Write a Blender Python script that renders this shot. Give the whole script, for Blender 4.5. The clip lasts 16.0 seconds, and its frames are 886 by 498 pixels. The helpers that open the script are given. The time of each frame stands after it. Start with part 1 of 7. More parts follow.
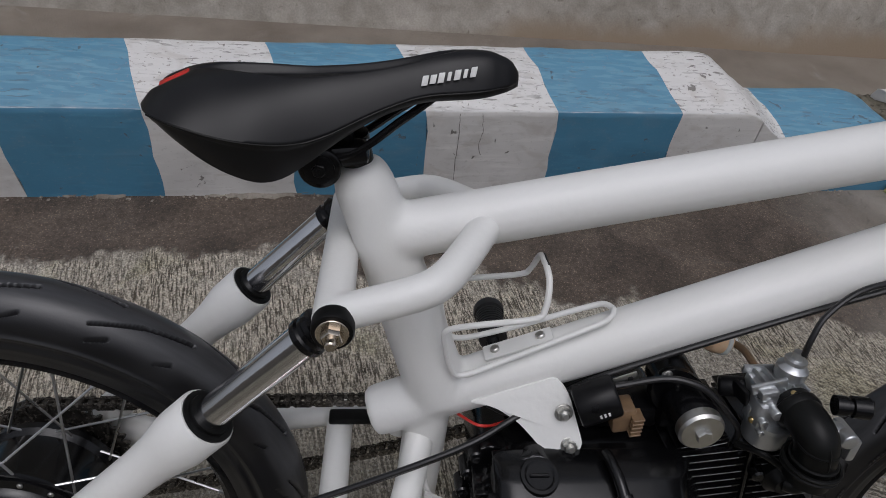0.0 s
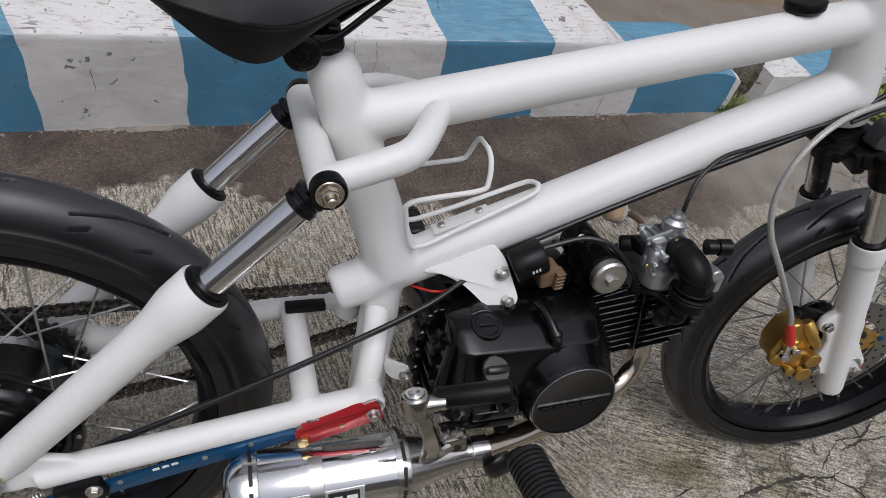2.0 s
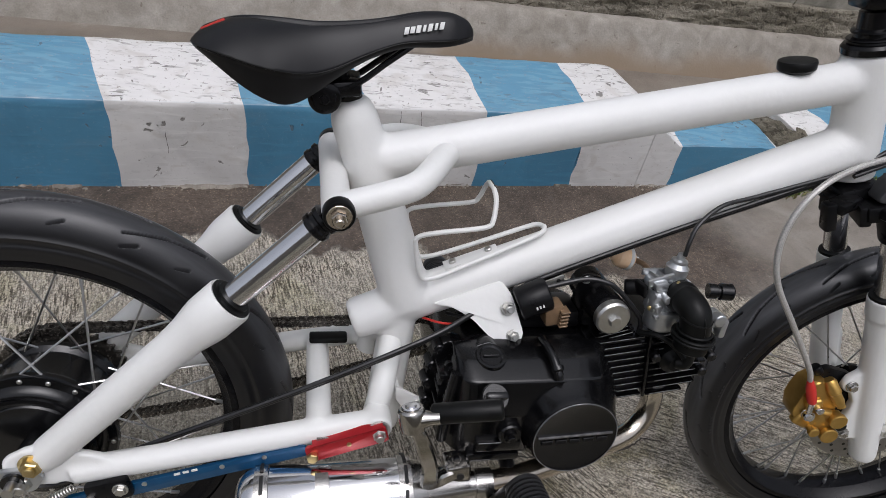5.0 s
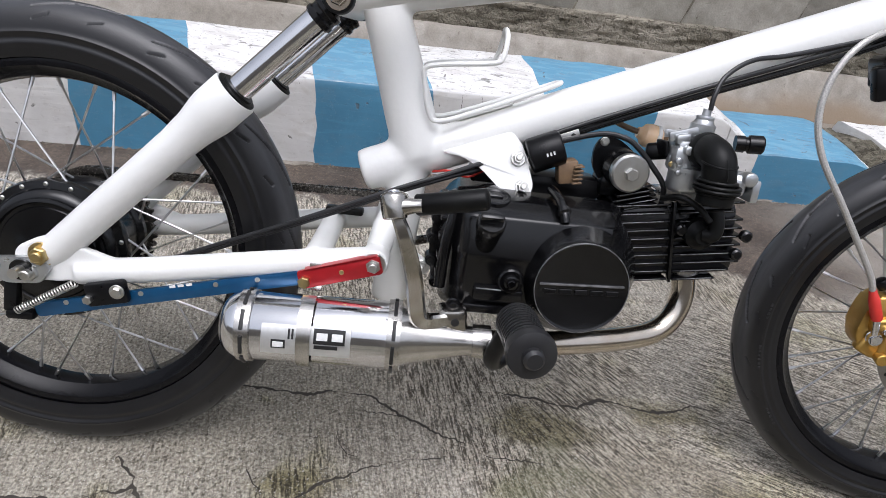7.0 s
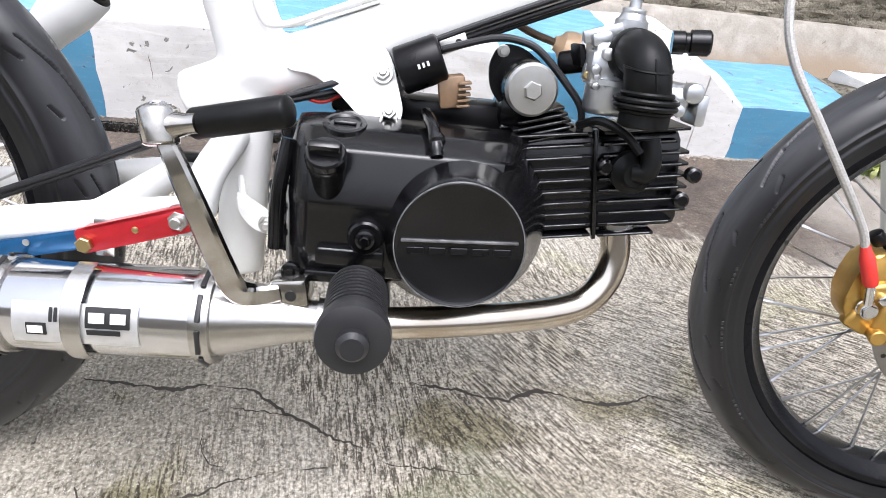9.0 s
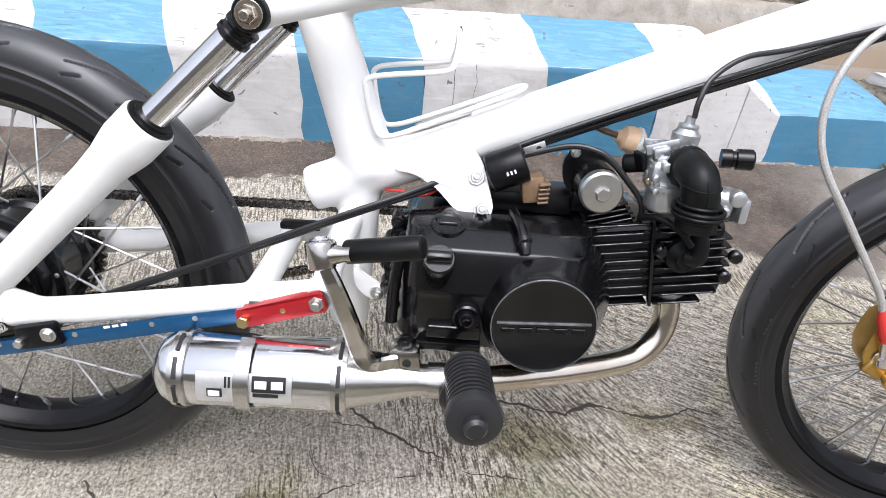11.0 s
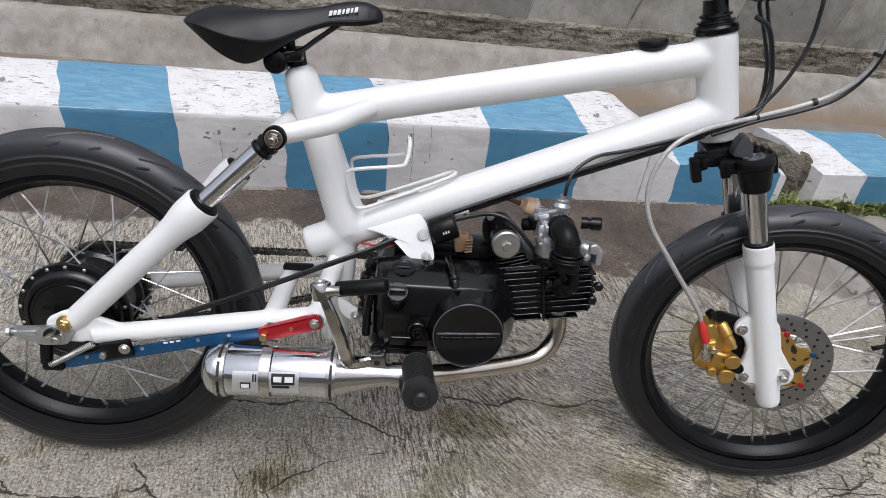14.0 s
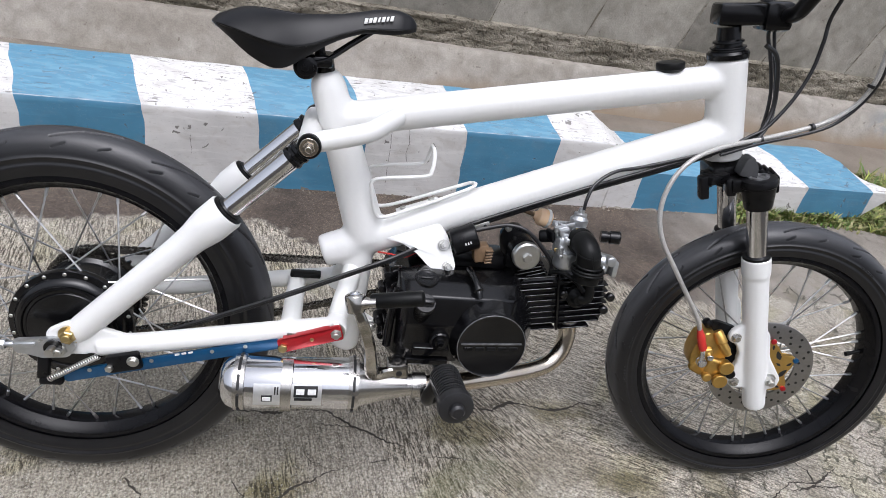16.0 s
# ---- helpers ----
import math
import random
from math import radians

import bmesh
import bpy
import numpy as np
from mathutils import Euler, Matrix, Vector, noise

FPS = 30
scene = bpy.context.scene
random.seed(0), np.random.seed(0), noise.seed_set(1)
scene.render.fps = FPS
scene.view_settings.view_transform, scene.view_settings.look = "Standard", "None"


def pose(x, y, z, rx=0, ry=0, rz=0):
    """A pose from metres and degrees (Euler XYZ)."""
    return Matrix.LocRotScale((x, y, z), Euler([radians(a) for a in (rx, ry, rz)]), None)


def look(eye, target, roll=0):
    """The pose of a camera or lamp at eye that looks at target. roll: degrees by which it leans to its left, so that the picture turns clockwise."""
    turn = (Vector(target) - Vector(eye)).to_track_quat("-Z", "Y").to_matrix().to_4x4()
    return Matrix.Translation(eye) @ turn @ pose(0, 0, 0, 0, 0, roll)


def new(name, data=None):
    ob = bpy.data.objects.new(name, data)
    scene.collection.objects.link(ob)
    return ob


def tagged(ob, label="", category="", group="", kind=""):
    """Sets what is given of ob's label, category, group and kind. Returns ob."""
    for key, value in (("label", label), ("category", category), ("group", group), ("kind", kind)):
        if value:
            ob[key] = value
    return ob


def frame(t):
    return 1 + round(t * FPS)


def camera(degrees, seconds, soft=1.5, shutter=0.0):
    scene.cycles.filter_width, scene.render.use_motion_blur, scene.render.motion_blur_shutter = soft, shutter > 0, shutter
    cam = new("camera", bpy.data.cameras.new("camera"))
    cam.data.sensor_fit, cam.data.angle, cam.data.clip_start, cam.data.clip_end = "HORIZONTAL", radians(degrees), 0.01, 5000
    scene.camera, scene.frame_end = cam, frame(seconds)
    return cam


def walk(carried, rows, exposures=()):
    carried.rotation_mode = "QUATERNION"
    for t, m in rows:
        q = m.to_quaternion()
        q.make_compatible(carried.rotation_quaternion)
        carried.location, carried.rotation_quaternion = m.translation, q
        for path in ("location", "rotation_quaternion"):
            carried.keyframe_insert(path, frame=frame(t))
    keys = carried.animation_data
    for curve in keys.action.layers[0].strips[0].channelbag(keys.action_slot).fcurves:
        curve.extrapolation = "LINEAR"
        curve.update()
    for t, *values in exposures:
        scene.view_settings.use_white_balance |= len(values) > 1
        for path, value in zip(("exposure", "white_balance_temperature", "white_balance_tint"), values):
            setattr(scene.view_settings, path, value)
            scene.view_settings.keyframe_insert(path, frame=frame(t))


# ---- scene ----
cam = camera(69.6, 16.0, soft=0.9)
PATH = [
    (0, (0.374, -0.213, 1.061), (0.544, 1.194, -0.351), 6.7),
    (0.5, (0.358, -0.25, 1.066), (0.673, 1.042, -0.428), 10.1),
    (1, (0.303, -0.292, 1.069), (0.754, 0.995, -0.394), 11.8),
    (1.5, (0.263, -0.308, 1.07), (0.729, 1.016, -0.354), 12.6),
    (2, (0.26, -0.324, 1.063), (0.849, 0.92, -0.388), 16.5),
    (2.5, (0.268, -0.328, 1.072), (0.945, 0.892, -0.361), 16.4),
    (2.7, (0.266, -0.324, 1.042), (0.969, 0.992, -0.289), 13.5),
    (3, (0.283, -0.309, 1.083), (0.977, 0.959, -0.298), 14.0),
    (3.5, (0.279, -0.309, 1.097), (0.936, 1.041, -0.225), 15.3),
    (4, (0.24, -0.311, 1.09), (0.712, 1.092, -0.254), 14.8),
    (4.2, (0.241, -0.323, 1.086), (0.806, 1.075, -0.229), 15.3),
    (6.3, (0.422, -0.577, 1.008), (0.478, 1.001, -0.22), 4.9),
    (6.5, (0.421, -0.592, 0.966), (0.508, 1.058, -0.163), 6.2),
    (7, (0.437, -0.614, 0.819), (0.537, 1.063, -0.266), 8.1),
    (7.5, (0.527, -0.588, 0.72), (0.513, 1.159, -0.254), 6.1),
    (8, (0.589, -0.557, 0.701), (0.483, 1.214, -0.222), 6.7),
    (8.2, (0.615, -0.544, 0.692), (0.546, 1.213, -0.259), 7.1),
    (10.3, (0.514, -0.347, 0.777), (0.715, 1.164, -0.518), 5.7),
    (10.5, (0.5, -0.389, 0.819), (0.659, 1.135, -0.466), 5.5),
    (11, (0.52, -0.49, 0.871), (0.543, 1.073, -0.376), 5.3),
    (11.5, (0.567, -0.548, 0.907), (0.586, 1.074, -0.262), 5.6),
    (12, (0.596, -0.539, 0.936), (0.643, 1.137, -0.155), 5.9),
    (12.5, (0.593, -0.589, 0.983), (0.521, 0.986, -0.248), 5.4),
    (13, (0.6, -0.671, 1.085), (0.56, 0.93, -0.113), 5.1),
    (13.5, (0.594, -0.716, 1.101), (0.591, 0.934, -0.029), 3.5),
    (14, (0.532, -0.74, 1.099), (0.649, 0.868, -0.085), 6.5),
    (14.5, (0.448, -0.758, 1.101), (0.615, 0.836, -0.095), 4.6),
    (14.6, (0.442, -0.746, 1.095), (0.571, 0.854, -0.098), 2.0),
    (15, (0.439, -0.733, 1.085), (0.785, 0.78, -0.177), 8.6),
    (15.5, (0.421, -0.746, 1.123), (0.985, 0.796, -0.018), 12.1),
    (16, (0.372, -0.719, 1.103), (0.723, 0.865, -0.066), 12.2),
]
EXPOSURES = [(t, e, 6160 if t < 6.9 else 6050, 13) for t, e in ((0.0, -0.70), (0.5, -0.52), (1.5, -0.32), (2.5, -0.20), (3.5, -0.14), (4.2, -0.16), (6.5, 0.12), (7.0, 0.39), (7.5, 0.84), (8.0, 1.14), (10.5, 1.38), (11.0, 1.04),
                                            (11.5, 0.92), (12.0, 0.55), (12.5, 0.44), (13.0, 0.29), (13.5, 0.18), (14.5, 0.21), (15.5, 0.48), (16.0, 0.40))]
walk(cam, [(t, look(eye, target, roll)) for t, eye, target, roll in PATH], EXPOSURES)

# ---- light: overcast day ----
world = bpy.data.worlds.new("overcast")
scene.world = world
world.use_nodes = True
wn = world.node_tree.nodes
sky = wn.new("ShaderNodeTexSky")
sky.sky_type, sky.sun_disc = "NISHITA", False
sky.sun_elevation, sky.sun_rotation = radians(73), radians(180)
sky.air_density, sky.dust_density, sky.ozone_density = 1.0, 6.0, 1.0
soft_sky = wn.new("ShaderNodeHueSaturation")
soft_sky.inputs["Saturation"].default_value = 0.28
world.node_tree.links.new(sky.outputs[0], soft_sky.inputs["Color"])
world.node_tree.links.new(soft_sky.outputs[0], wn["Background"].inputs[0])
wn["Background"].inputs[1].default_value = 0.145
sun = new("sun", bpy.data.lights.new("sun", "SUN"))
sun.data.energy, sun.data.angle, sun.data.color = 0.75, radians(50), (1.0, 0.96, 0.975)
sun.matrix_world = look((0.5, -1.6, 4.0), (0.5, 0.0, 0.0))


# ---- materials ----
def material(name, colour, rough=0.5, metal=0.0, second=None, scale=40.0, amount=0.5, bump=0.0, bump_scale=300.0,
             rough_var=0.08, coat=0.0, stretch=(1, 1, 1), spec=0.5):
    """A surface with variation at two scales: a blend to a second colour, a fine grain in the gloss and in the relief."""
    m = bpy.data.materials.new(name)
    m.use_nodes = True
    n, l = m.node_tree.nodes, m.node_tree.links
    b = n["Principled BSDF"]
    b.inputs["Metallic"].default_value = metal
    b.inputs["Specular IOR Level"].default_value = spec
    b.inputs["Coat Weight"].default_value = coat
    b.inputs["Coat Roughness"].default_value = 0.15
    tc, mp = n.new("ShaderNodeTexCoord"), n.new("ShaderNodeMapping")
    mp.inputs["Scale"].default_value = stretch
    l.new(tc.outputs["Object"], mp.inputs[0])
    big, fine = n.new("ShaderNodeTexNoise"), n.new("ShaderNodeTexNoise")
    big.inputs["Scale"].default_value, big.inputs["Detail"].default_value = scale, 6
    fine.inputs["Scale"].default_value, fine.inputs["Detail"].default_value = bump_scale, 3
    l.new(mp.outputs[0], big.inputs[0]), l.new(mp.outputs[0], fine.inputs[0])
    ramp = n.new("ShaderNodeValToRGB")
    ramp.color_ramp.elements[0].position, ramp.color_ramp.elements[1].position = 0.35, 0.75
    ramp.color_ramp.elements[0].color = (0, 0, 0, 1)
    ramp.color_ramp.elements[1].color = (amount, amount, amount, 1)
    l.new(big.outputs[0], ramp.inputs[0])
    mix = n.new("ShaderNodeMix")
    mix.data_type = "RGBA"
    mix.inputs["A"].default_value = (*colour, 1)
    mix.inputs["B"].default_value = (*(second or tuple(c * 0.75 for c in colour)), 1)
    l.new(ramp.outputs[0], mix.inputs["Factor"])
    l.new(mix.outputs["Result"], b.inputs["Base Color"])
    rng = n.new("ShaderNodeMapRange")
    rng.inputs["To Min"].default_value, rng.inputs["To Max"].default_value = max(0.02, rough - rough_var), min(1, rough + rough_var)
    l.new(big.outputs[0], rng.inputs[0])
    l.new(rng.outputs[0], b.inputs["Roughness"])
    if bump:
        bp = n.new("ShaderNodeBump")
        bp.inputs["Strength"].default_value, bp.inputs["Distance"].default_value = 1.0, bump
        l.new(fine.outputs[0], bp.inputs["Height"])
        l.new(bp.outputs[0], b.inputs["Normal"])
    return m


WHITE = material("white_paint", (0.755, 0.755, 0.735), 0.46, second=(0.69, 0.69, 0.66), scale=9, amount=0.6, bump=0.0004, bump_scale=120, coat=0.06)
CHROME = material("chrome", (0.70, 0.70, 0.71), 0.12, 1.0, second=(0.6, 0.6, 0.62), scale=30, rough_var=0.05)
KICK = material("worn_plated_steel", (0.50, 0.485, 0.455), 0.17, 1.0, second=(0.30, 0.27, 0.23), scale=60, amount=0.8, rough_var=0.12)
STEEL = material("brushed_steel", (0.55, 0.54, 0.52), 0.24, 1.0, second=(0.42, 0.39, 0.35), scale=25, rough_var=0.1)
HEAT = material("heat_tinted_steel", (0.62, 0.57, 0.50), 0.2, 1.0, second=(0.45, 0.36, 0.26), scale=14, rough_var=0.08, amount=0.9)
ZINC = material("zinc_plated_steel", (0.6, 0.6, 0.58), 0.35, 1.0, second=(0.45, 0.42, 0.36), scale=80, rough_var=0.1)
BRASS = material("yellow_zinc", (0.55, 0.43, 0.2), 0.35, 1.0, second=(0.4, 0.3, 0.16), scale=90)
ALLOY = material("cast_alloy", (0.56, 0.575, 0.585), 0.33, 0.85, second=(0.36, 0.37, 0.375), scale=60, rough_var=0.14, bump=0.0001, bump_scale=500)
BLACK = material("black_engine_paint", (0.0022, 0.0022, 0.0026), 0.19, spec=0.46, second=(0.008, 0.008, 0.0085), scale=30, bump=0.00006, bump_scale=420, rough_var=0.07)
SATIN = material("satin_black_alloy", (0.004, 0.004, 0.0045), 0.30, spec=0.18, second=(0.014, 0.014, 0.015), scale=50, rough_var=0.1)
RUBBER = material("moulded_rubber", (0.016, 0.016, 0.017), 0.42, spec=0.4, second=(0.026, 0.0255, 0.025), scale=22, bump=0.00008, bump_scale=600, rough_var=0.12)
SOFT = material("black_rubber", (0.004, 0.004, 0.004), 0.38, spec=0.17, second=(0.012, 0.013, 0.012), scale=60, bump=0.00008, bump_scale=500)
LEATHER = material("saddle_vinyl", (0.004, 0.004, 0.0048), 0.37, spec=0.30, second=(0.013, 0.013, 0.0135), scale=30, bump=0.00003, bump_scale=900, rough_var=0.07)
GLOSS = material("gloss_black_plastic", (0.004, 0.004, 0.0045), 0.20, spec=0.28, scale=40)
RED = material("red_anodised", (0.42, 0.012, 0.018), 0.33, 0.35, second=(0.3, 0.01, 0.015), scale=60, coat=0.2)
REDTRIM = material("red_trim", (0.55, 0.03, 0.02), 0.45, second=(0.45, 0.02, 0.02), scale=90)
BLUE = material("blue_anodised", (0.008, 0.080, 0.190), 0.32, 0.4, second=(0.005, 0.045, 0.13), scale=60, coat=0.2)
GOLD = material("gold_anodised", (0.56, 0.35, 0.095), 0.36, 0.85, second=(0.40, 0.24, 0.06), scale=70, bump=0.00008, bump_scale=400)
DISCM = material("brake_disc_steel", (0.36, 0.35, 0.34), 0.36, 1.0, second=(0.28, 0.27, 0.26), scale=120, rough_var=0.1)
CHAINM = material("oiled_chain", (0.045, 0.041, 0.037), 0.26, 0.75, second=(0.36, 0.33, 0.29), scale=220, amount=0.7)
HOSE = material("braided_hose", (0.52, 0.505, 0.475), 0.4, 0.3, second=(0.3, 0.3, 0.29), scale=500, amount=0.9)
SPOKEM = material("spoke_steel", (0.62, 0.62, 0.62), 0.30, 1.0, second=(0.28, 0.27, 0.26), scale=60)
CABLE = material("cable_sleeve", (0.012, 0.012, 0.013), 0.35, scale=100)
AMBER = material("amber_filter", (0.88, 0.64, 0.42), 0.22, second=(0.80, 0.46, 0.22), scale=90)
EDGE = material("rubbed_metal_edge", (0.26, 0.26, 0.265), 0.42, 0.6, second=(0.03, 0.03, 0.031), scale=90, amount=0.9)
COPPER = material("connector_tan", (0.19, 0.12, 0.065), 0.45, second=(0.1, 0.065, 0.04), scale=120)
BARS = material("printed_white", (0.75, 0.75, 0.73), 0.5, scale=200)
BARK = material("printed_black", (0.012, 0.012, 0.012), 0.5, scale=200)
LABEL = material("label_silver", (0.66, 0.66, 0.65), 0.38, 0.7, scale=120)


# ---- mesh helpers ----
def part(name, bm, mat, parent=None, label="", smooth=34):
    """Links a bmesh as one mesh object under a thing or a part."""
    me = bpy.data.meshes.new(name)
    bmesh.ops.recalc_face_normals(bm, faces=bm.faces)
    bm.to_mesh(me)
    bm.free()
    me.materials.append(mat)
    if smooth:
        me.polygons.foreach_set("use_smooth", [True] * len(me.polygons))
        me.set_sharp_from_angle(angle=radians(smooth))
    ob = new(name, me)
    ob.parent = parent
    if label:
        ob["label"] = label
    return ob


def shared(name, src, parent, m, label=""):
    """Another object on the same mesh."""
    ob = new(name, src.data)
    ob.parent = parent
    ob.matrix_basis = m
    if label:
        ob["label"] = label
    return ob


def V(*a):
    return Vector(a)


def glide(pts, n=8):
    """A smooth line through points."""
    p = [Vector(q) for q in pts]
    p = [2 * p[0] - p[1]] + p + [2 * p[-1] - p[-2]]
    out = []
    for i in range(1, len(p) - 2):
        for k in range(n):
            t = k / n
            a, b, c, d = p[i - 1], p[i], p[i + 1], p[i + 2]
            out.append(0.5 * (2 * b + (c - a) * t + (2 * a - 5 * b + 4 * c - d) * t * t + (3 * b - a - 3 * c + d) * t ** 3))
    return out + [p[-2]]


def sweep(bm, pts, r, n=16, cap=True, closed=False):
    """A tube along points; r is one radius or one per point."""
    pts = [Vector(p) for p in pts]
    rs = r if isinstance(r, (list, tuple)) else [r] * len(pts)
    rings, up = [], None
    for i, p in enumerate(pts):
        if closed:
            d = (pts[(i + 1) % len(pts)] - pts[i - 1]).normalized()
        else:
            d = (pts[min(i + 1, len(pts) - 1)] - pts[max(i - 1, 0)]).normalized()
        if up is None:
            up = d.orthogonal().normalized()
        up = (up - up.dot(d) * d).normalized()
        side = d.cross(up)
        rings.append([bm.verts.new(p + rs[i] * (math.cos(a) * up + math.sin(a) * side)) for a in [2 * math.pi * k / n for k in range(n)]])
    m = len(rings)
    for i in range(m if closed else m - 1):
        a, b = rings[i], rings[(i + 1) % m]
        for k in range(n):
            bm.faces.new((a[k], a[(k + 1) % n], b[(k + 1) % n], b[k]))
    if cap and not closed:
        bm.faces.new(rings[0][::-1]), bm.faces.new(rings[-1])
    return bm


def lathe(bm, prof, p, axis, n=32, close=True):
    """A turned body: prof is (height along the axis, radius)."""
    p, d = Vector(p), Vector(axis).normalized()
    u = d.orthogonal().normalized()
    v = d.cross(u)
    rings = []
    for h, r in prof:
        rings.append([bm.verts.new(p + h * d + max(r, 1e-5) * (math.cos(a) * u + math.sin(a) * v)) for a in [2 * math.pi * k / n for k in range(n)]])
    for a, b in zip(rings, rings[1:]):
        for k in range(n):
            bm.faces.new((a[k], a[(k + 1) % n], b[(k + 1) % n], b[k]))
    if close:
        bm.faces.new(rings[0][::-1]), bm.faces.new(rings[-1])
    return bm


def rod(bm, a, b, r, n=16, r2=None, bevel=0.0):
    a, b = Vector(a), Vector(b)
    h, r2 = (b - a).length, r if r2 is None else r2
    if bevel:
        return lathe(bm, [(0, r - bevel), (bevel * 0.4, r - bevel * 0.3), (bevel, r), (h - bevel, r2), (h - bevel * 0.4, r2 - bevel * 0.3), (h, r2 - bevel)], a, b - a, n)
    return lathe(bm, [(0, r), (h, r2)], a, b - a, n)


def box(bm, c, size, turn=None, bevel=0.003, seg=2):
    v = bmesh.ops.create_cube(bm, size=1.0)["verts"]
    bmesh.ops.scale(bm, vec=size, verts=v)
    if bevel:
        e = list({e for q in v for e in q.link_edges})
        v = list({q for f in bmesh.ops.bevel(bm, geom=e, offset=bevel, segments=seg, affect="EDGES", profile=0.5)["faces"] for q in f.verts} | {q for q in v if q.is_valid})
    bmesh.ops.transform(bm, matrix=Matrix.Translation(c) @ (turn or Matrix()), verts=v)
    return bm


def plate(bm, poly, y0, y1, bevel=0.001):
    """A flat piece: an outline in x and z, from y0 to y1."""
    a = [bm.verts.new((x, y0, z)) for x, z in poly]
    b = [bm.verts.new((x, y1, z)) for x, z in poly]
    fs = [bm.faces.new(a), bm.faces.new(b[::-1])]
    k = len(poly)
    for i in range(k):
        fs.append(bm.faces.new((a[i], b[i], b[(i + 1) % k], a[(i + 1) % k])))
    if bevel:
        e = list({e for f in fs[:2] for e in f.edges})
        bmesh.ops.bevel(bm, geom=e, offset=bevel, segments=2, affect="EDGES", profile=0.5)
    return bm


def rounded(poly, r=0.01, n=4):
    """An outline with rounded corners."""
    out = []
    k = len(poly)
    for i in range(k):
        p, a, b = Vector(poly[i]), Vector(poly[i - 1]), Vector(poly[(i + 1) % k])
        ra = min(r, 0.45 * (a - p).length, 0.45 * (b - p).length)
        s, e = p + (a - p).normalized() * ra, p + (b - p).normalized() * ra
        for j in range(n + 1):
            t = j / n
            q = (1 - t) ** 2 * s + 2 * t * (1 - t) * p + t * t * e
            out.append((q.x, q.y))
    return out


def hexnut(bm, p, axis, r=0.008, h=0.007, washer=0.0, stud=0.0):
    d = Vector(axis).normalized()
    p = Vector(p)
    if washer:
        lathe(bm, [(0, washer), (0.0015, washer), (0.002, washer - 0.0006)], p, d, 20)
        p = p + 0.002 * d
    lathe(bm, [(0, r), (h * 0.8, r), (h, r * 0.86)], p, d, 6)
    if stud:
        lathe(bm, [(0, r * 0.55), (stud, r * 0.55), (stud + 0.001, r * 0.42)], p + d * h, d, 14)
    return bm


def bm_new():
    return bmesh.new()


NEAR = (0, -1, 0)

# ---- the motorised bicycle: x forward, y away from the camera side, z up its leaning middle plane ----
bike = new("motorised_bicycle")
bike.matrix_world = pose(0.001, 0.040, 0.003, -15, 0, 0.7)
tagged(bike, "white custom motorised bicycle with black engine leaning on concrete", "motorbike")

# frame: thick white tubes with blended joints
TT0, TT1 = V(0.355, 0, 0.664), V(1.004, 0, 0.806)
DT0, DT1 = V(0.362, 0, 0.442), V(1.026, 0, 0.716)
ST0, ST1 = V(0.425, 0, 0.50), V(0.345, 0, 0.738)
HT0, HT1 = V(1.043, 0, 0.675), V(0.998, 0, 0.843)
bm = bm_new()
rod(bm, TT0, TT1, 0.0272, 32)
rod(bm, DT0, DT1, 0.0282, 32, r2=0.0335, bevel=0.003)
lathe(bm, [(0, 0.034), (0.06, 0.033), (0.20, 0.0285), (0.258, 0.0280), (0.275, 0.024), (0.283, 0.017)], ST0 - (ST1 - ST0) * 0.12, ST1 - ST0, 32)
rod(bm, HT0, HT1, 0.0325, 32, bevel=0.003)
sweep(bm, glide([(0.424, 0, 0.46), (0.421, 0, 0.40), (0.416, 0, 0.33), (0.412, 0, 0.262)]), 0.0255, 24)
frame_body = part("frame", bm, WHITE, bike, "thick white painted welded tube frame")
rm = frame_body.modifiers.new("weld", "REMESH")
rm.mode, rm.voxel_size, rm.use_smooth_shade = "VOXEL", 0.0038, True
sm = frame_body.modifiers.new("fillet", "SMOOTH")
sm.factor, sm.iterations = 0.5, 14

bm = bm_new()
for s in (-1, 1):
    sweep(bm, glide([(0.466, s * 0.008, 0.686), (0.455, s * 0.03, 0.684), (0.435, s * 0.066, 0.678), (0.419, s * 0.088, 0.673), (0.398, s * 0.098, 0.667), (0.335, s * 0.104, 0.650)], 6), 0.0155, 20)
rod(bm, (0.331, -0.115, 0.648), (0.331, 0.115, 0.648), 0.0168, 24, bevel=0.002)
ub = part("shock_bracket", bm, WHITE, frame_body, "white curved tube bracket")
rm = ub.modifiers.new("weld", "REMESH")
rm.mode, rm.voxel_size, rm.use_smooth_shade = "VOXEL", 0.003, True
sm = ub.modifiers.new("fillet", "SMOOTH")
sm.factor, sm.iterations = 0.5, 8

bm = bm_new()
hanger = rounded([(0.462, 0.4840), (0.550, 0.5200), (0.566, 0.503), (0.5755, 0.475), (0.581, 0.458), (0.576, 0.443), (0.563, 0.437), (0.545, 0.446), (0.515, 0.470), (0.490, 0.481)], 0.008)
for side in (-1, 1):
    upto = len(bm.verts)
    plate(bm, hanger, -0.0025, 0.0025, 0.001)
    bm.verts.ensure_lookup_table()
    for v in bm.verts[upto:]:
        v.co.y += side * (0.0285 + 0.034 * max(0.0, min(1.0, (0.442 + 0.4127 * (v.co.x - 0.362) - 0.006 - v.co.z) / 0.062)) ** 1.2)
box(bm, (0.520, 0, 0.502), (0.07, 0.05, 0.020), pose(0, 0, 0, 0, -22, 0), 0.003)
part("engine_plate", bm, WHITE, frame_body, "white engine mounting plate")
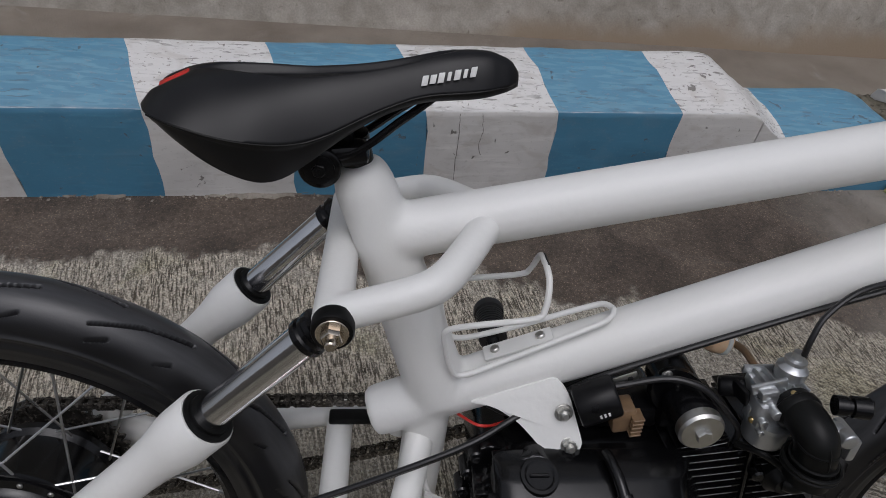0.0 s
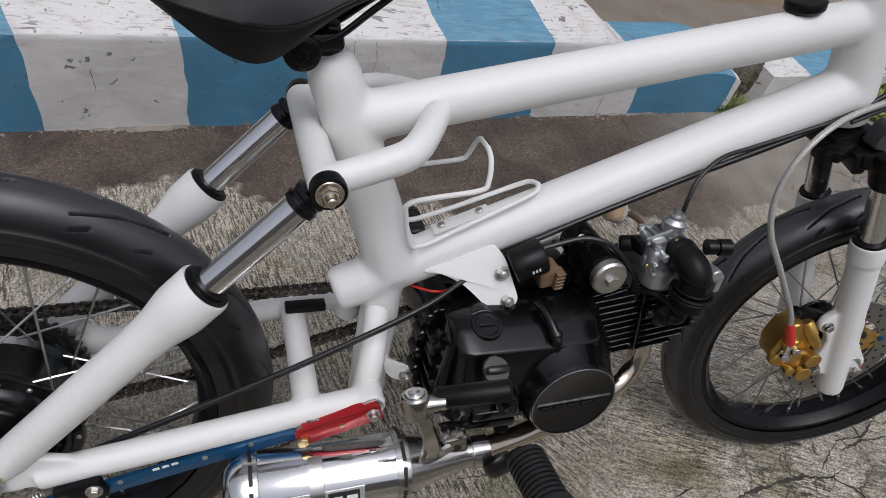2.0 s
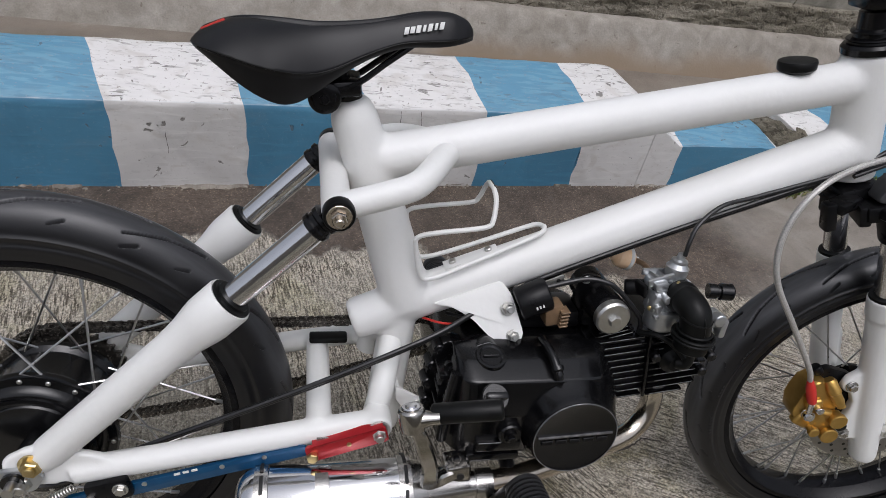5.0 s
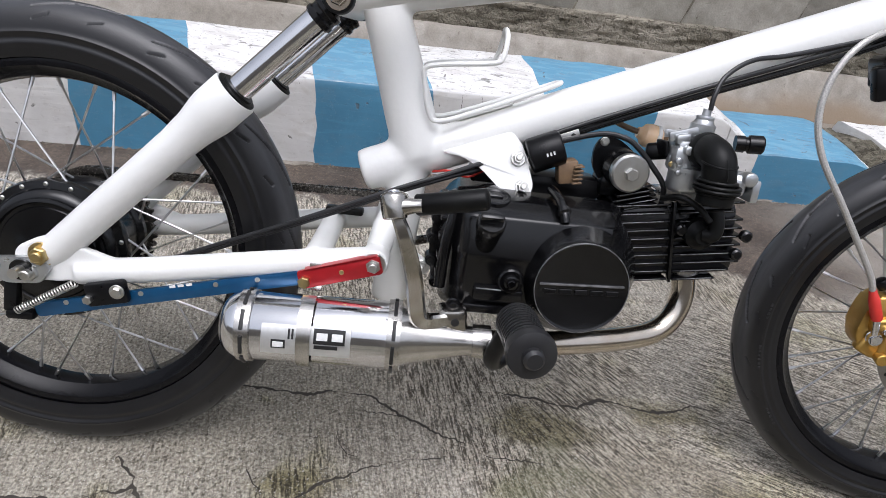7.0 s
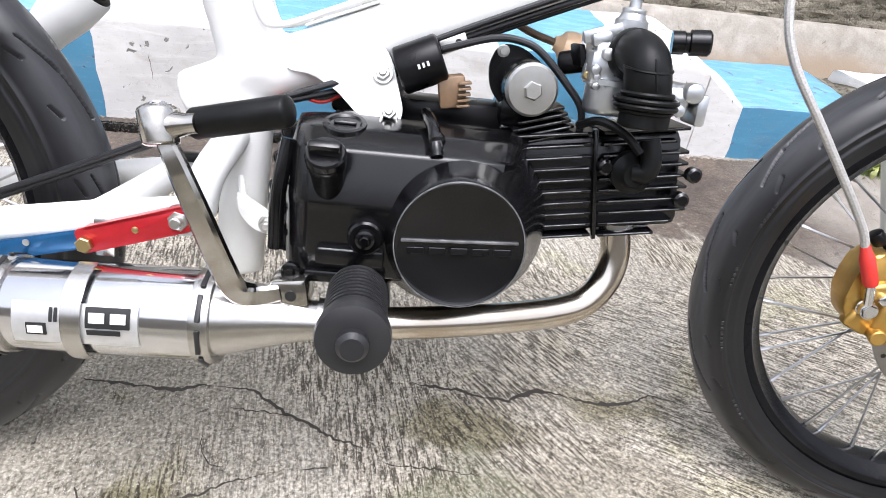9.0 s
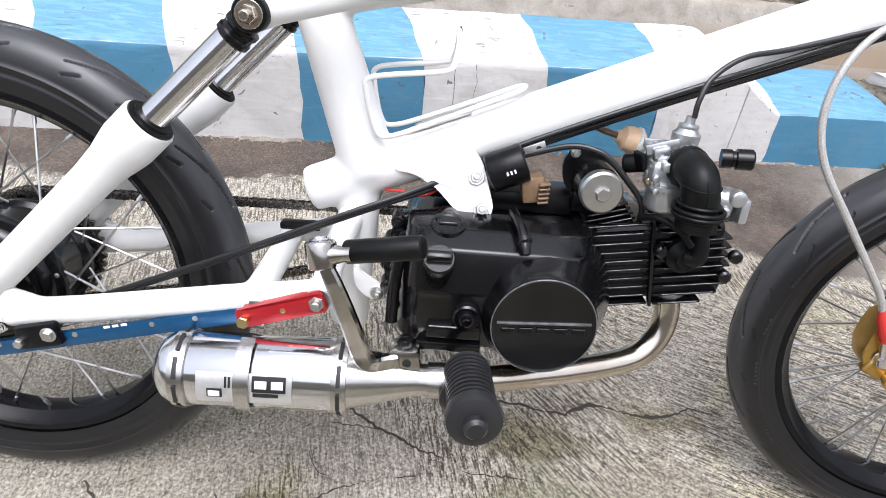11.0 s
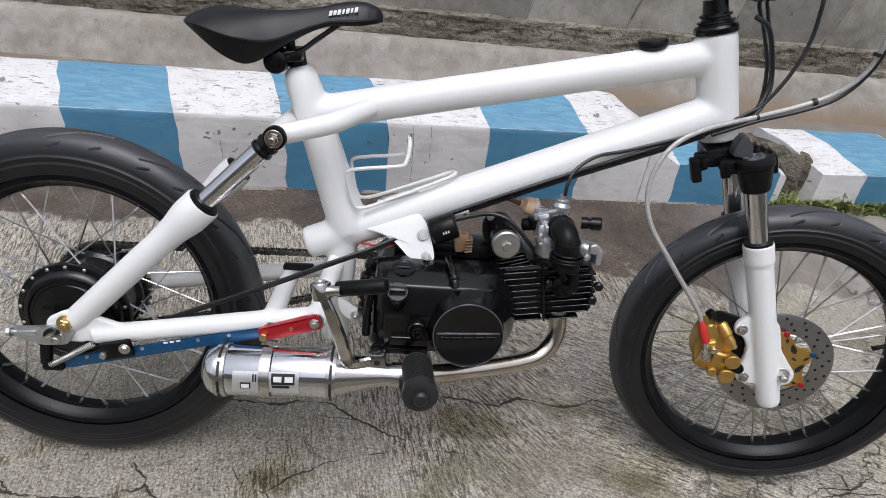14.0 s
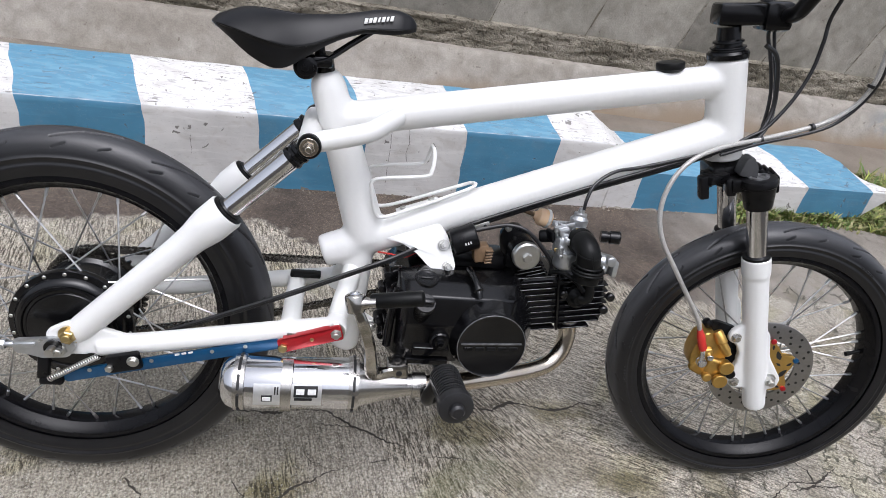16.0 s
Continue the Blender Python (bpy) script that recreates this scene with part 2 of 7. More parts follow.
for p in ((0.559, -0.050, 0.489), (0.5675, -0.0625, 0.4555)):
    hexnut(b := bm_new(), p, (0, -1, 0.35), 0.0072, 0.006, 0.0095, 0.003)
    part("bolt", b, ZINC, frame_body)
bm = bm_new()
sweep(bm, glide([(0.42, -0.024, 0.372), (0.428, -0.038, 0.35), (0.442, -0.043, 0.338), (0.455, -0.044, 0.332)]), 0.004, 8)
plate(bm, rounded([(0.420, 0.365), (0.448, 0.347), (0.464, 0.337), (0.462, 0.319), (0.442, 0.322), (0.425, 0.336)], 0.01), -0.047, -0.042, 0.001)
part("engine_strap", bm, WHITE, frame_body, "white engine strap")
hexnut(b := bm_new(), (0.453, -0.047, 0.331), NEAR, 0.0072, 0.006, 0.0095, 0.003)
part("bolt", b, ZINC, frame_body)

# fuel cap on the top tube
bm = bm_new()
lathe(bm, [(0, 0.019), (0.004, 0.0230), (0.012, 0.0236), (0.0145, 0.0222), (0.015, 0.019)], (0.903, 0, 0.809), (-0.21, 0, 0.97), 32)
part("fuel_cap", bm, SOFT, frame_body, "round black filler cap")

# bottle cage
bm = bm_new()
AX = V(0.925, 0, 0.378).normalized()
UP = V(-0.378, 0, 0.925).normalized()
C0 = V(0.466, 0, 0.523)


def cage_pt(a, y, h):
    return C0 + AX * a + V(0, y, 0) + UP * h


for s in (-1, 1):
    sweep(bm, glide([cage_pt(0.155, 0, 0.004), cage_pt(0.148, s * 0.012, 0.004), cage_pt(0.125, s * 0.017, 0.003), cage_pt(0.04, s * 0.024, 0.001), cage_pt(-0.010, s * 0.030, 0.003), cage_pt(-0.020, s * 0.033, 0.018), cage_pt(-0.014, s * 0.040, 0.058), cage_pt(-0.007, s * 0.041, 0.071), cage_pt(0.02, s * 0.041, 0.067), cage_pt(0.074, s * 0.040, 0.053), cage_pt(0.087, s * 0.037, 0.058), cage_pt(0.098, s * 0.026, 0.076), cage_pt(0.101, s * 0.012, 0.085), cage_pt(0.101, 0, 0.086)], 5), 0.0032, 10)
part("bottle_cage", bm, WHITE, frame_body, "white wire bottle cage")
box(bm := bm_new(), cage_pt(0.05, 0, -0.004), (0.075, 0.022, 0.003), pose(0, 0, 0, 0, -22.2, 0), 0.001)
part("cage_plate", bm, WHITE, frame_body)
for a in (0.025, 0.075):
    lathe(b := bm_new(), [(0, 0.005), (0.003, 0.005), (0.004, 0.004)], cage_pt(a, 0, -0.0025), UP, 12)
    part("screw", b, ZINC, frame_body)
box(bm := bm_new(), cage_pt(0.1035, 0, 0.0855), (0.002, 0.022, 0.006), pose(0, 0, 0, 0, -22.2, 0), 0.0005)
part("cage_label", bm, BARK, frame_body)

# swing arm
bm = bm_new()
for s in (-1, 1):
    sweep(bm, [(0.390, s * 0.100, 0.353), (0.30, s * 0.100, 0.340), (0.12, s * 0.102, 0.311), (0.035, s * 0.104, 0.300)], 0.0162, 20)
    plate(bm, rounded([(-0.038, 0.326), (0.0, 0.346), (0.06, 0.330), (0.09, 0.318), (0.075, 0.290), (-0.033, 0.286)], 0.012), s * 0.106 - 0.006, s * 0.106 + 0.006, 0.002)
    rod(bm, (0.393, s * 0.116, 0.352), (0.393, s * 0.078, 0.352), 0.018, 20, bevel=0.002)
rod(bm, (0.320, -0.1, 0.346), (0.320, 0.1, 0.346), 0.0165, 20)
sa = part("swing_arm", bm, WHITE, bike, "white tubular swing arm")
rm = sa.modifiers.new("weld", "REMESH")
rm.mode, rm.voxel_size, rm.use_smooth_shade = "VOXEL", 0.0032, True
sm = sa.modifiers.new("fillet", "SMOOTH")
sm.factor, sm.iterations = 0.5, 6
for s in (-1, 1):
    b = bm_new()
    sweep(b, glide([(0.416, s * 0.01, 0.42), (0.410, s * 0.035, 0.405), (0.400, s * 0.066, 0.38), (0.393, s * 0.072, 0.345)], 5), 0.0162, 18)
    part("pivot_tube", b, WHITE, frame_body)
hexnut(b := bm_new(), (0.393, -0.117, 0.353), NEAR, 0.010, 0.009, 0.0145, 0.006)
part("pivot_bolt", b, ZINC, sa, "zinc plated pivot bolt with washer")
hexnut(b := bm_new(), (-0.002, -0.114, 0.322), NEAR, 0.0115, 0.009, 0.0155, 0.002)
part("bolt", b, BRASS, sa, "yellow zinc bolt")
hexnut(b := bm_new(), (-0.014, -0.114, 0.300), NEAR, 0.011, 0.010, 0.0, 0.008)
part("axle_nut", b, ZINC, sa, "zinc plated axle nut")
bm = bm_new()
plate(bm, rounded([(-0.078, 0.313), (-0.04, 0.317), (-0.005, 0.320), (0.010, 0.308), (-0.002, 0.287), (-0.04, 0.284), (-0.060, 0.290), (-0.078, 0.292)], 0.005), -0.120, -0.113, 0.0015)
rod(bm, (-0.094, -0.114, 0.302), (-0.074, -0.114, 0.303), 0.0045, 12, bevel=0.001)
lathe(bm, [(0, 0.0075), (0.006, 0.0075), (0.007, 0.006)], (-0.090, -0.114, 0.302), (-1, 0, 0), 6)
box(bm, (-0.062, -0.121, 0.305), (0.030, 0.004, 0.008), pose(0, 0, 0, 0, -4, 0), 0.001)
part("chain_adjuster", bm, ALLOY, sa, "zinc chain adjuster")
box(bm := bm_new(), (0.335, 0.068, 0.366), (0.055, 0.02, 0.010), None, 0.003)
part("chain_slider", bm, SOFT, sa, "black chain slider")

# shock legs
for s in (-1, 1):
    top, low = V(0.331, s * 0.104, 0.647), V(0.000, s * 0.101, 0.316)
    d = (top - low).normalized()
    b = bm_new()
    lathe(b, [(0, 0.017), (0.02, 0.0205), (0.217, 0.0213), (0.247, 0.0233), (0.270, 0.0274), (0.278, 0.0284), (0.310, 0.0284), (0.3125, 0.0270), (0.3125, 0.018)], low, d, 32)
    leg = part("rear_leg", b, WHITE, bike, "white lower leg of rear shock")
    lathe(b := bm_new(), [(0.303, 0.0255), (0.3145, 0.0255), (0.3155, 0.0235), (0.3155, 0.0205), (0.318, 0.020), (0.318, 0.0155)], low, d, 28)
    part("dust_seal", b, SOFT, leg, "black dust seal")
    rod(b := bm_new(), low + d * 0.29, low + d * 0.452, 0.0155, 28)
    part("stanchion", b, CHROME, leg, "chrome stanchion")
    lathe(b := bm_new(), [(0.434, 0.0158), (0.436, 0.018), (0.441, 0.018), (0.443, 0.0163), (0.447, 0.0163), (0.449, 0.0178), (0.454, 0.0178), (0.457, 0.011), (0.465, 0.010)], low, d, 24)
    part("shock_end", b, GLOSS, leg, "glossy black shock end")
    lathe(b := bm_new(), [(0, 0.0158), (0.002, 0.0172), (0.014, 0.0172), (0.016, 0.0160)], (0.3325, s * 0.112, 0.6490), (0, s, 0), 28)
    part("bush", b, SOFT, leg, "black rubber bush")
    hexnut(b := bm_new(), (0.3325, s * 0.128, 0.6490), (0, s, 0), 0.0088, 0.008, 0.0132, 0.007)
    part("nut", b, HEAT, leg, "tarnished nut and washer")


# saddle
def saddle():
    n, m = 120, 200
    xs = [0.189 + 0.289 * i / n for i in range(n + 1)]

    def lerp(tab, x):
        px, py = [p[0] for p in tab], [p[1] for p in tab]
        r = min(0.016, x - px[0], px[-1] - x)
        return sum(float(np.interp(x + r * q, px, py)) * w for q, w in ((-1, 0.1), (-0.6, 0.2), (-0.2, 0.2), (0.2, 0.2), (0.6, 0.2), (1, 0.1)))
    W = [(0.189, 0.028), (0.196, 0.046), (0.208, 0.059), (0.238, 0.065), (0.28, 0.058), (0.33, 0.040), (0.38, 0.027), (0.44, 0.0225), (0.466, 0.018), (0.478, 0.006)]
    T = [(0.189, 0.803), (0.196, 0.812), (0.23, 0.823), (0.30, 0.826), (0.36, 0.832), (0.42, 0.844), (0.455, 0.846), (0.470, 0.841), (0.478, 0.830)]
    C = [(0.189, 0.799), (0.22, 0.797), (0.26, 0.785), (0.30, 0.779), (0.325, 0.783), (0.36, 0.800), (0.40, 0.815), (0.45, 0.819), (0.478, 0.824)]
    E = [(0.189, 0.797), (0.21, 0.787), (0.24, 0.762), (0.268, 0.747), (0.283, 0.744), (0.302, 0.752), (0.328, 0.772), (0.36, 0.793), (0.40, 0.809), (0.45, 0.812), (0.478, 0.820)]
    G = [(0.189, 0.0), (0.225, 0.0), (0.262, 0.011), (0.30, 0.016), (0.35, 0.011), (0.405, 0.006), (0.425, 0.0), (0.478, 0.0)]
    bm = bm_new()
    rings = []
    for x in xs:
        w, t, c0, e, g = (lerp(q, x) for q in (W, T, C, E, G))
        ring = []
        for k in range(m):
            a = 2 * math.pi * k / m
            s, c = math.sin(a), math.cos(a)
            y = w * math.copysign(2 * math.asin(min(1.0, abs(s))) / math.pi, s)
            if c >= -1e-6:
                z = c0 + (t - c0) * (1 - abs(y / w) ** 2.3)
                if g > 0.001:
                    f = max(0.0, min(1.0, (g - abs(y)) / 0.0075 + 0.5))
                    z -= 0.009 * min(1.0, g / 0.008) * f * f * (3 - 2 * f)
                z -= 0.014 * math.exp(-(y / 0.011) ** 2) * max(0.0, 1 - (x - 0.189) / 0.035)
            else:
                q = math.acos(min(1, abs(s))) / (math.pi / 2)
                if q < 0.35:
                    f = q / 0.35
                    tuck = 0.05 * min(1.0, f * 6) + 0.13 * f * f
                    y, z = math.copysign(w * (1.0 - tuck), s), c0 - 0.0012 - (c0 - e) * f
                else:
                    f = (q - 0.35) / 0.65
                    y, z = math.copysign(w * 0.82 * (1 - f), s), e + (t - e) * 0.5 * f ** 0.5
            ring.append(bm.verts.new((x, y, z)))
        rings.append(ring)
    for a, b in zip(rings, rings[1:]):
        for k in range(m):
            bm.faces.new((a[k], a[(k + 1) % m], b[(k + 1) % m], b[k]))
    bm.faces.new(rings[0][::-1]), bm.faces.new(rings[-1])
    body = part("saddle", bm, LEATHER, bike, "black vinyl sports saddle with red tail mark", 50)
    for side in (-1, 1):
        seam = [(x, side * (lerp(W, x) * 0.997), lerp(C, x) - 0.0012) for x in xs[4:-6:2]]
        sweep(b := bm_new(), seam, 0.0008, 6)
        part("seam", b, SOFT, body)
    return body


sad = saddle()
sad.matrix_basis = Matrix.Translation((-0.003, -0.012, -0.004))
bm = bm_new()
for s in (-1, 1):
    sweep(bm, glide([(0.21, s * 0.03, 0.786), (0.25, s * 0.024, 0.762), (0.30, s * 0.021, 0.757), (0.345, s * 0.021, 0.762), (0.385, s * 0.016, 0.79), (0.42, s * 0.01, 0.816)]), 0.0035, 10)
part("saddle_rail", bm, GLOSS, sad, "black saddle rails")
bm = bm_new()
rod(bm, V(0.352, 0.012, 0.730), V(0.345, 0.006, 0.770), 0.0138, 24)
box(bm, (0.337, 0, 0.759), (0.045, 0.046, 0.018), pose(0, 0, 0, 0, -6, 0), 0.005)
rod(bm, (0.320, -0.026, 0.750), (0.320, 0.026, 0.750), 0.0178, 24, bevel=0.002)
rod(bm, (0.341, 0, 0.758), (0.336, 0, 0.79), 0.008, 14, bevel=0.001)
part("seat_clamp", bm, GLOSS, sad, "black seat post and clamp")
lathe(b := bm_new(), [(0, 0.0125), (0.002, 0.0125), (0.0025, 0.0105)], (0.320, -0.026, 0.750), NEAR, 24)
hexnut(b, (0.320, -0.028, 0.750), NEAR, 0.006, 0.004)
part("bolt", b, SATIN, sad)

# ---- wheels ----
RIM = material("gloss_black_rim", (0.004, 0.004, 0.005), 0.24, spec=0.17, second=(0.009, 0.009, 0.0095), scale=30)
TYRE = material("worn_tyre_rubber", (0.006, 0.006, 0.0070), 0.34, spec=0.46, second=(0.015, 0.0149, 0.0156), scale=22, bump=0.00008, bump_scale=600, rough_var=0.1)
tn_, tl_ = TYRE.node_tree.nodes, TYRE.node_tree.links
tb_ = tn_["Principled BSDF"]
src_ = tb_.inputs["Base Color"].links[0].from_socket
# paler crown: worn rubber, with sky sheen put into the colour as well
at_, mx_, nz_, mu_ = tn_.new("ShaderNodeAttribute"), tn_.new("ShaderNodeMix"), tn_.new("ShaderNodeTexNoise"), tn_.new("ShaderNodeMath")
at_.attribute_name, mx_.data_type, mu_.operation = "wear_sheen", "RGBA", "MULTIPLY"
nz_.inputs["Scale"].default_value, nz_.inputs["Detail"].default_value = 14, 7
rg_ = tn_.new("ShaderNodeMapRange")
rg_.inputs["From Min"].default_value, rg_.inputs["From Max"].default_value = 0.3, 0.65
rg_.inputs["To Min"].default_value = 0.6
tl_.new(nz_.outputs[0], rg_.inputs[0]), tl_.new(rg_.outputs[0], mu_.inputs[0]), tl_.new(at_.outputs["Fac"], mu_.inputs[1])
mx_.inputs["B"].default_value = (0.062, 0.063, 0.067, 1)
tl_.new(mu_.outputs[0], mx_.inputs["Factor"]), tl_.new(src_, mx_.inputs["A"]), tl_.new(mx_.outputs["Result"], tb_.inputs["Base Color"])

def tyre_mesh(R, rb, w, seed, dust):
    """A road tyre: turned section with slanted tread grooves cut in."""
    n, m = 1500, 112
    rng = np.random.default_rng(seed)
    u = np.linspace(0, np.pi, m)
    sn = np.sin(u)
    yy = w * np.cos(u) * (0.80 + 0.20 * np.sqrt(sn))
    rr = rb + (R - rb) * sn ** 0.72
    yy = yy * (1 + 0.045 * np.exp(-((sn - 0.30) / 0.035) ** 2) + 0.03 * np.exp(-((sn - 0.13) / 0.03) ** 2) - 0.03 * np.exp(-((sn - 0.21) / 0.03) ** 2))
    arc = np.concatenate([[0], np.cumsum(np.hypot(np.diff(yy), np.diff(rr)))])
    v = (arc - arc[-1] / 2)
    th = np.linspace(0, 2 * np.pi, n, endpoint=False)
    S, Vv = np.meshgrid(th * R, v, indexing="ij")
    depth = np.zeros_like(S)
    count = 13
    pitch = 2 * np.pi * R / count
    segs = []
    for side, off in ((1, 0.0), (-1, 0.5)):
        segs += [(off, 0.004 * side, off + 0.34, 0.013 * side, 0.0020), (off + 0.34, 0.013 * side, off + 0.64, 0.027 * side, 0.0020),
                 (off + 0.50, 0.036 * side, off + 0.62, 0.043 * side, 0.0016), (off + 0.06, 0.033 * side, off + 0.16, 0.039 * side, 0.0014)]
    base = np.mod(S / pitch, 1.0)
    for a0, v0, a1, v1, wd in segs:
        for shift in (-1, 0, 1):
            ax, ay, bx, by = (a0 + shift) * pitch, v0, (a1 + shift) * pitch, v1
            px, py = base * pitch - ax, Vv - ay
            dx, dy = bx - ax, by - ay
            t = np.clip((px * dx + py * dy) / (dx * dx + dy * dy), 0, 1)
            dist = np.hypot(px - t * dx, py - t * dy)
            depth = np.maximum(depth, 0.0052 * np.clip((wd * 0.95 * (1.1 - 0.5 * t) - dist) / 0.0015 + 0.5, 0, 1))
    RR = rr[None, :] - depth * sn[None, :] ** 0.5
    YY = np.broadcast_to(yy[None, :], RR.shape)
    co = np.stack([RR * np.cos(th)[:, None], YY, RR * np.sin(th)[:, None]], -1).reshape(-1, 3)
    i, j = np.meshgrid(np.arange(n), np.arange(m - 1), indexing="ij")
    a, b = i * m + j, ((i + 1) % n) * m + j
    faces = np.stack([a, b, b + 1, a + 1], -1).reshape(-1, 4)
    me = bpy.data.meshes.new("tyre")
    me.from_pydata(co.tolist(), [], faces.tolist())
    me.polygons.foreach_set("use_smooth", [True] * len(me.polygons))
    me.set_sharp_from_angle(angle=radians(38))
    # how far the crown takes the paler, partly sheen-coloured tone
    wear_sheen = np.clip((sn - 0.55) / 0.33, 0, 1)
    wear_sheen = dust * np.broadcast_to((wear_sheen * wear_sheen * (3 - 2 * wear_sheen))[None, :], RR.shape) * (depth < 0.0015)
    me.attributes.new("wear_sheen", "FLOAT", "POINT").data.foreach_set("value", wear_sheen.astype(np.float32).ravel())
    me.materials.append(TYRE)
    return me


def ring(bm, prof, n=128):
    """A closed section (y, r) turned about the wheel's axle."""
    rings = [[bm.verts.new((r * math.cos(a), y, r * math.sin(a))) for y, r in prof] for a in [2 * math.pi * k / n for k in range(n)]]
    k = len(prof)
    for i in range(n):
        a, b = rings[i], rings[(i + 1) % n]
        for j in range(k):
            bm.faces.new((a[j], a[(j + 1) % k], b[(j + 1) % k], b[j]))
    return bm


def wheel(name, label, cx, cz, R, rb, w, flange, seed, turn=0.0, dust=1.0):
    at = pose(cx, 0, cz, 0, turn, 0)
    lip = rb - 0.004
    well = rb - 0.026
    hw = w * 0.70
    b = bm_new()
    ring(b, [(-hw, lip + 0.006), (-hw - 0.002, lip + 0.001), (-hw - 0.001, lip - 0.006), (-hw + 0.006, lip - 0.010), (-hw * 0.5, well + 0.003), (0, well), (hw * 0.5, well + 0.003),
             (hw - 0.006, lip - 0.010), (hw + 0.001, lip - 0.006), (hw + 0.002, lip + 0.001), (hw, lip + 0.006), (hw * 0.4, lip - 0.005), (-hw * 0.4, lip - 0.005)])
    wh = part(name, b, RIM, bike, label)
    wh.matrix_basis = at
    ty = new("tyre", tyre_mesh(R, rb, w, seed, dust))
    ty.parent = wh
    ty["label"] = "black road tyre with slanted grooves"
    kinds = []
    for s, fy, fr in flange:
        for tw in (-1, 1):
            b = bm_new()
            a0, a1 = radians(38 * tw), 0.0
            p = V(fr * math.cos(a0), s * fy, fr * math.sin(a0))
            q = V((well + 0.001) * math.cos(a1), s * 0.004, (well + 0.001) * math.sin(a1))
            sweep(b, [p, q], 0.0015, 6)
            d = (q - p).normalized()
            rod(b, q - d * 0.012, q + d * 0.002, 0.0026, 8)
            kinds.append(part("spoke", b, SPOKEM, wh))
    first = len(kinds)
    for k in range(9):
        for i, src in enumerate(kinds):
            m = pose(0, 0, 0, 0, 40 * k + i * 10 + (3 if i % 2 else 0), 0)
            if k == 0:
                src.matrix_basis = m
            else:
                shared("spoke", src, wh, m)
    return wh


rear = wheel("rear_wheel", "black spoked rear wheel", -0.022, 0.304, 0.309, 0.240, 0.041, ((-1, 0.045, 0.088), (1, 0.035, 0.072)), 3, 7, 0.7)
front = wheel("front_wheel", "black spoked front wheel", 1.229, 0.286, 0.291, 0.236, 0.0415, ((-1, 0.03, 0.04), (1, 0.035, 0.035)), 4, 2)

for grp, (a0, k) in enumerate(((158, 5), (176, 4), (191, 6), (215, 5), (20, 6), (60, 5), (265, 6), (310, 5))):
    for i in range(k):
        a = radians(a0 + 1.5 * i)
        b = bm_new()
        box(b, (0, 0, 0), (0.0036 if i % 2 else 0.0046, 0.0012, 0.0034), None, 0.0003, 1)
        bmesh.ops.transform(b, matrix=pose(0, 0, 0, 0, -math.degrees(a), 0) @ pose(0.2615, -0.0372, 0, 0, 90, 0) @ pose(0, 0, 0, 12, 0, 0), verts=b.verts)
        part("sidewall_mark", b, RUBBER, front)

lathe(b := bm_new(), [(0, 0.006), (0.004, 0.0042), (0.020, 0.0036), (0.0205, 0.0046), (0.031, 0.0046), (0.032, 0.003)], (0.205, -0.002, 0.053), (-1, -0.25, -0.25), 12)
part("valve", b, SOFT, front, "black rubber valve stem with cap")

# rear hub with brake drum
bm = bm_new()
lathe(bm, [(0, 0.02), (0, 0.074), (0.004, 0.080), (0.010, 0.083), (0.012, 0.092), (0.020, 0.094), (0.026, 0.092), (0.034, 0.080), (0.06, 0.074), (0.09, 0.074), (0.096, 0.08), (0.104, 0.08), (0.108, 0.06), (0.108, 0.02)], (0, -0.062, 0), (0, 1, 0), 64)
hub = part("hub", bm, BLACK, rear, "black drum brake hub")
lathe(bm := bm_new(), [(0, 0.012), (0.002, 0.03), (0.004, 0.060), (0.0065, 0.062), (0.0065, 0.066), (0.003, 0.068), (0.004, 0.072), (0.007, 0.073), (0.009, 0.070), (0.012, 0.02)], (0, -0.069, 0), (0, 1, 0), 64)
part("drum_cover", bm, BLACK, rear, "black brake drum cover")
lathe(rv := bm_new(), [(0, 0.0032), (0.001, 0.0032), (0.002, 0.002)], (0, 0, 0), NEAR, 10)
rv = part("rivet", rv, ZINC, rear)
for k in range(18):
    m = pose(0.0875 * math.cos(k * math.pi / 9), -0.0505, 0.0875 * math.sin(k * math.pi / 9))
    if k == 0:
        rv.matrix_basis = m
    else:
        shared("rivet", rv, rear, m)
bm = bm_new()
teeth = []
for k in range(40 * 4):
    a = 2 * math.pi * k / 160
    teeth.append(((0.0845 if k % 4 in (0, 1) else 0.0785) * math.cos(a), (0.0845 if k % 4 in (0, 1) else 0.0785) * math.sin(a)))
plate(bm, teeth, 0.066, 0.071, 0)
part("sprocket", bm, CHAINM, rear, "dark rear sprocket")
rod(bm := bm_new(), (0, -0.14, 0), (0, 0.14, 0), 0.0065, 14)
part("axle", bm, ZINC, rear)
rod(bm := bm_new(), (0, -0.125, 0), (0, -0.066, 0), 0.013, 18)
part("spacer", bm, BLACK, rear)

# front hub, disc
bm = bm_new()
lathe(bm, [(0, 0.02), (0.004, 0.043), (0.01, 0.043), (0.014, 0.028), (0.05, 0.024), (0.064, 0.026), (0.068, 0.039), (0.074, 0.039), (0.078, 0.02)], (0, -0.035, 0), (0, 1, 0), 40)
part("hub", bm, BLACK, front, "black front hub")
rod(bm := bm_new(), (0, -0.084, 0), (0, 0.084, 0), 0.0065, 14)
part("axle", bm, ZINC, front)


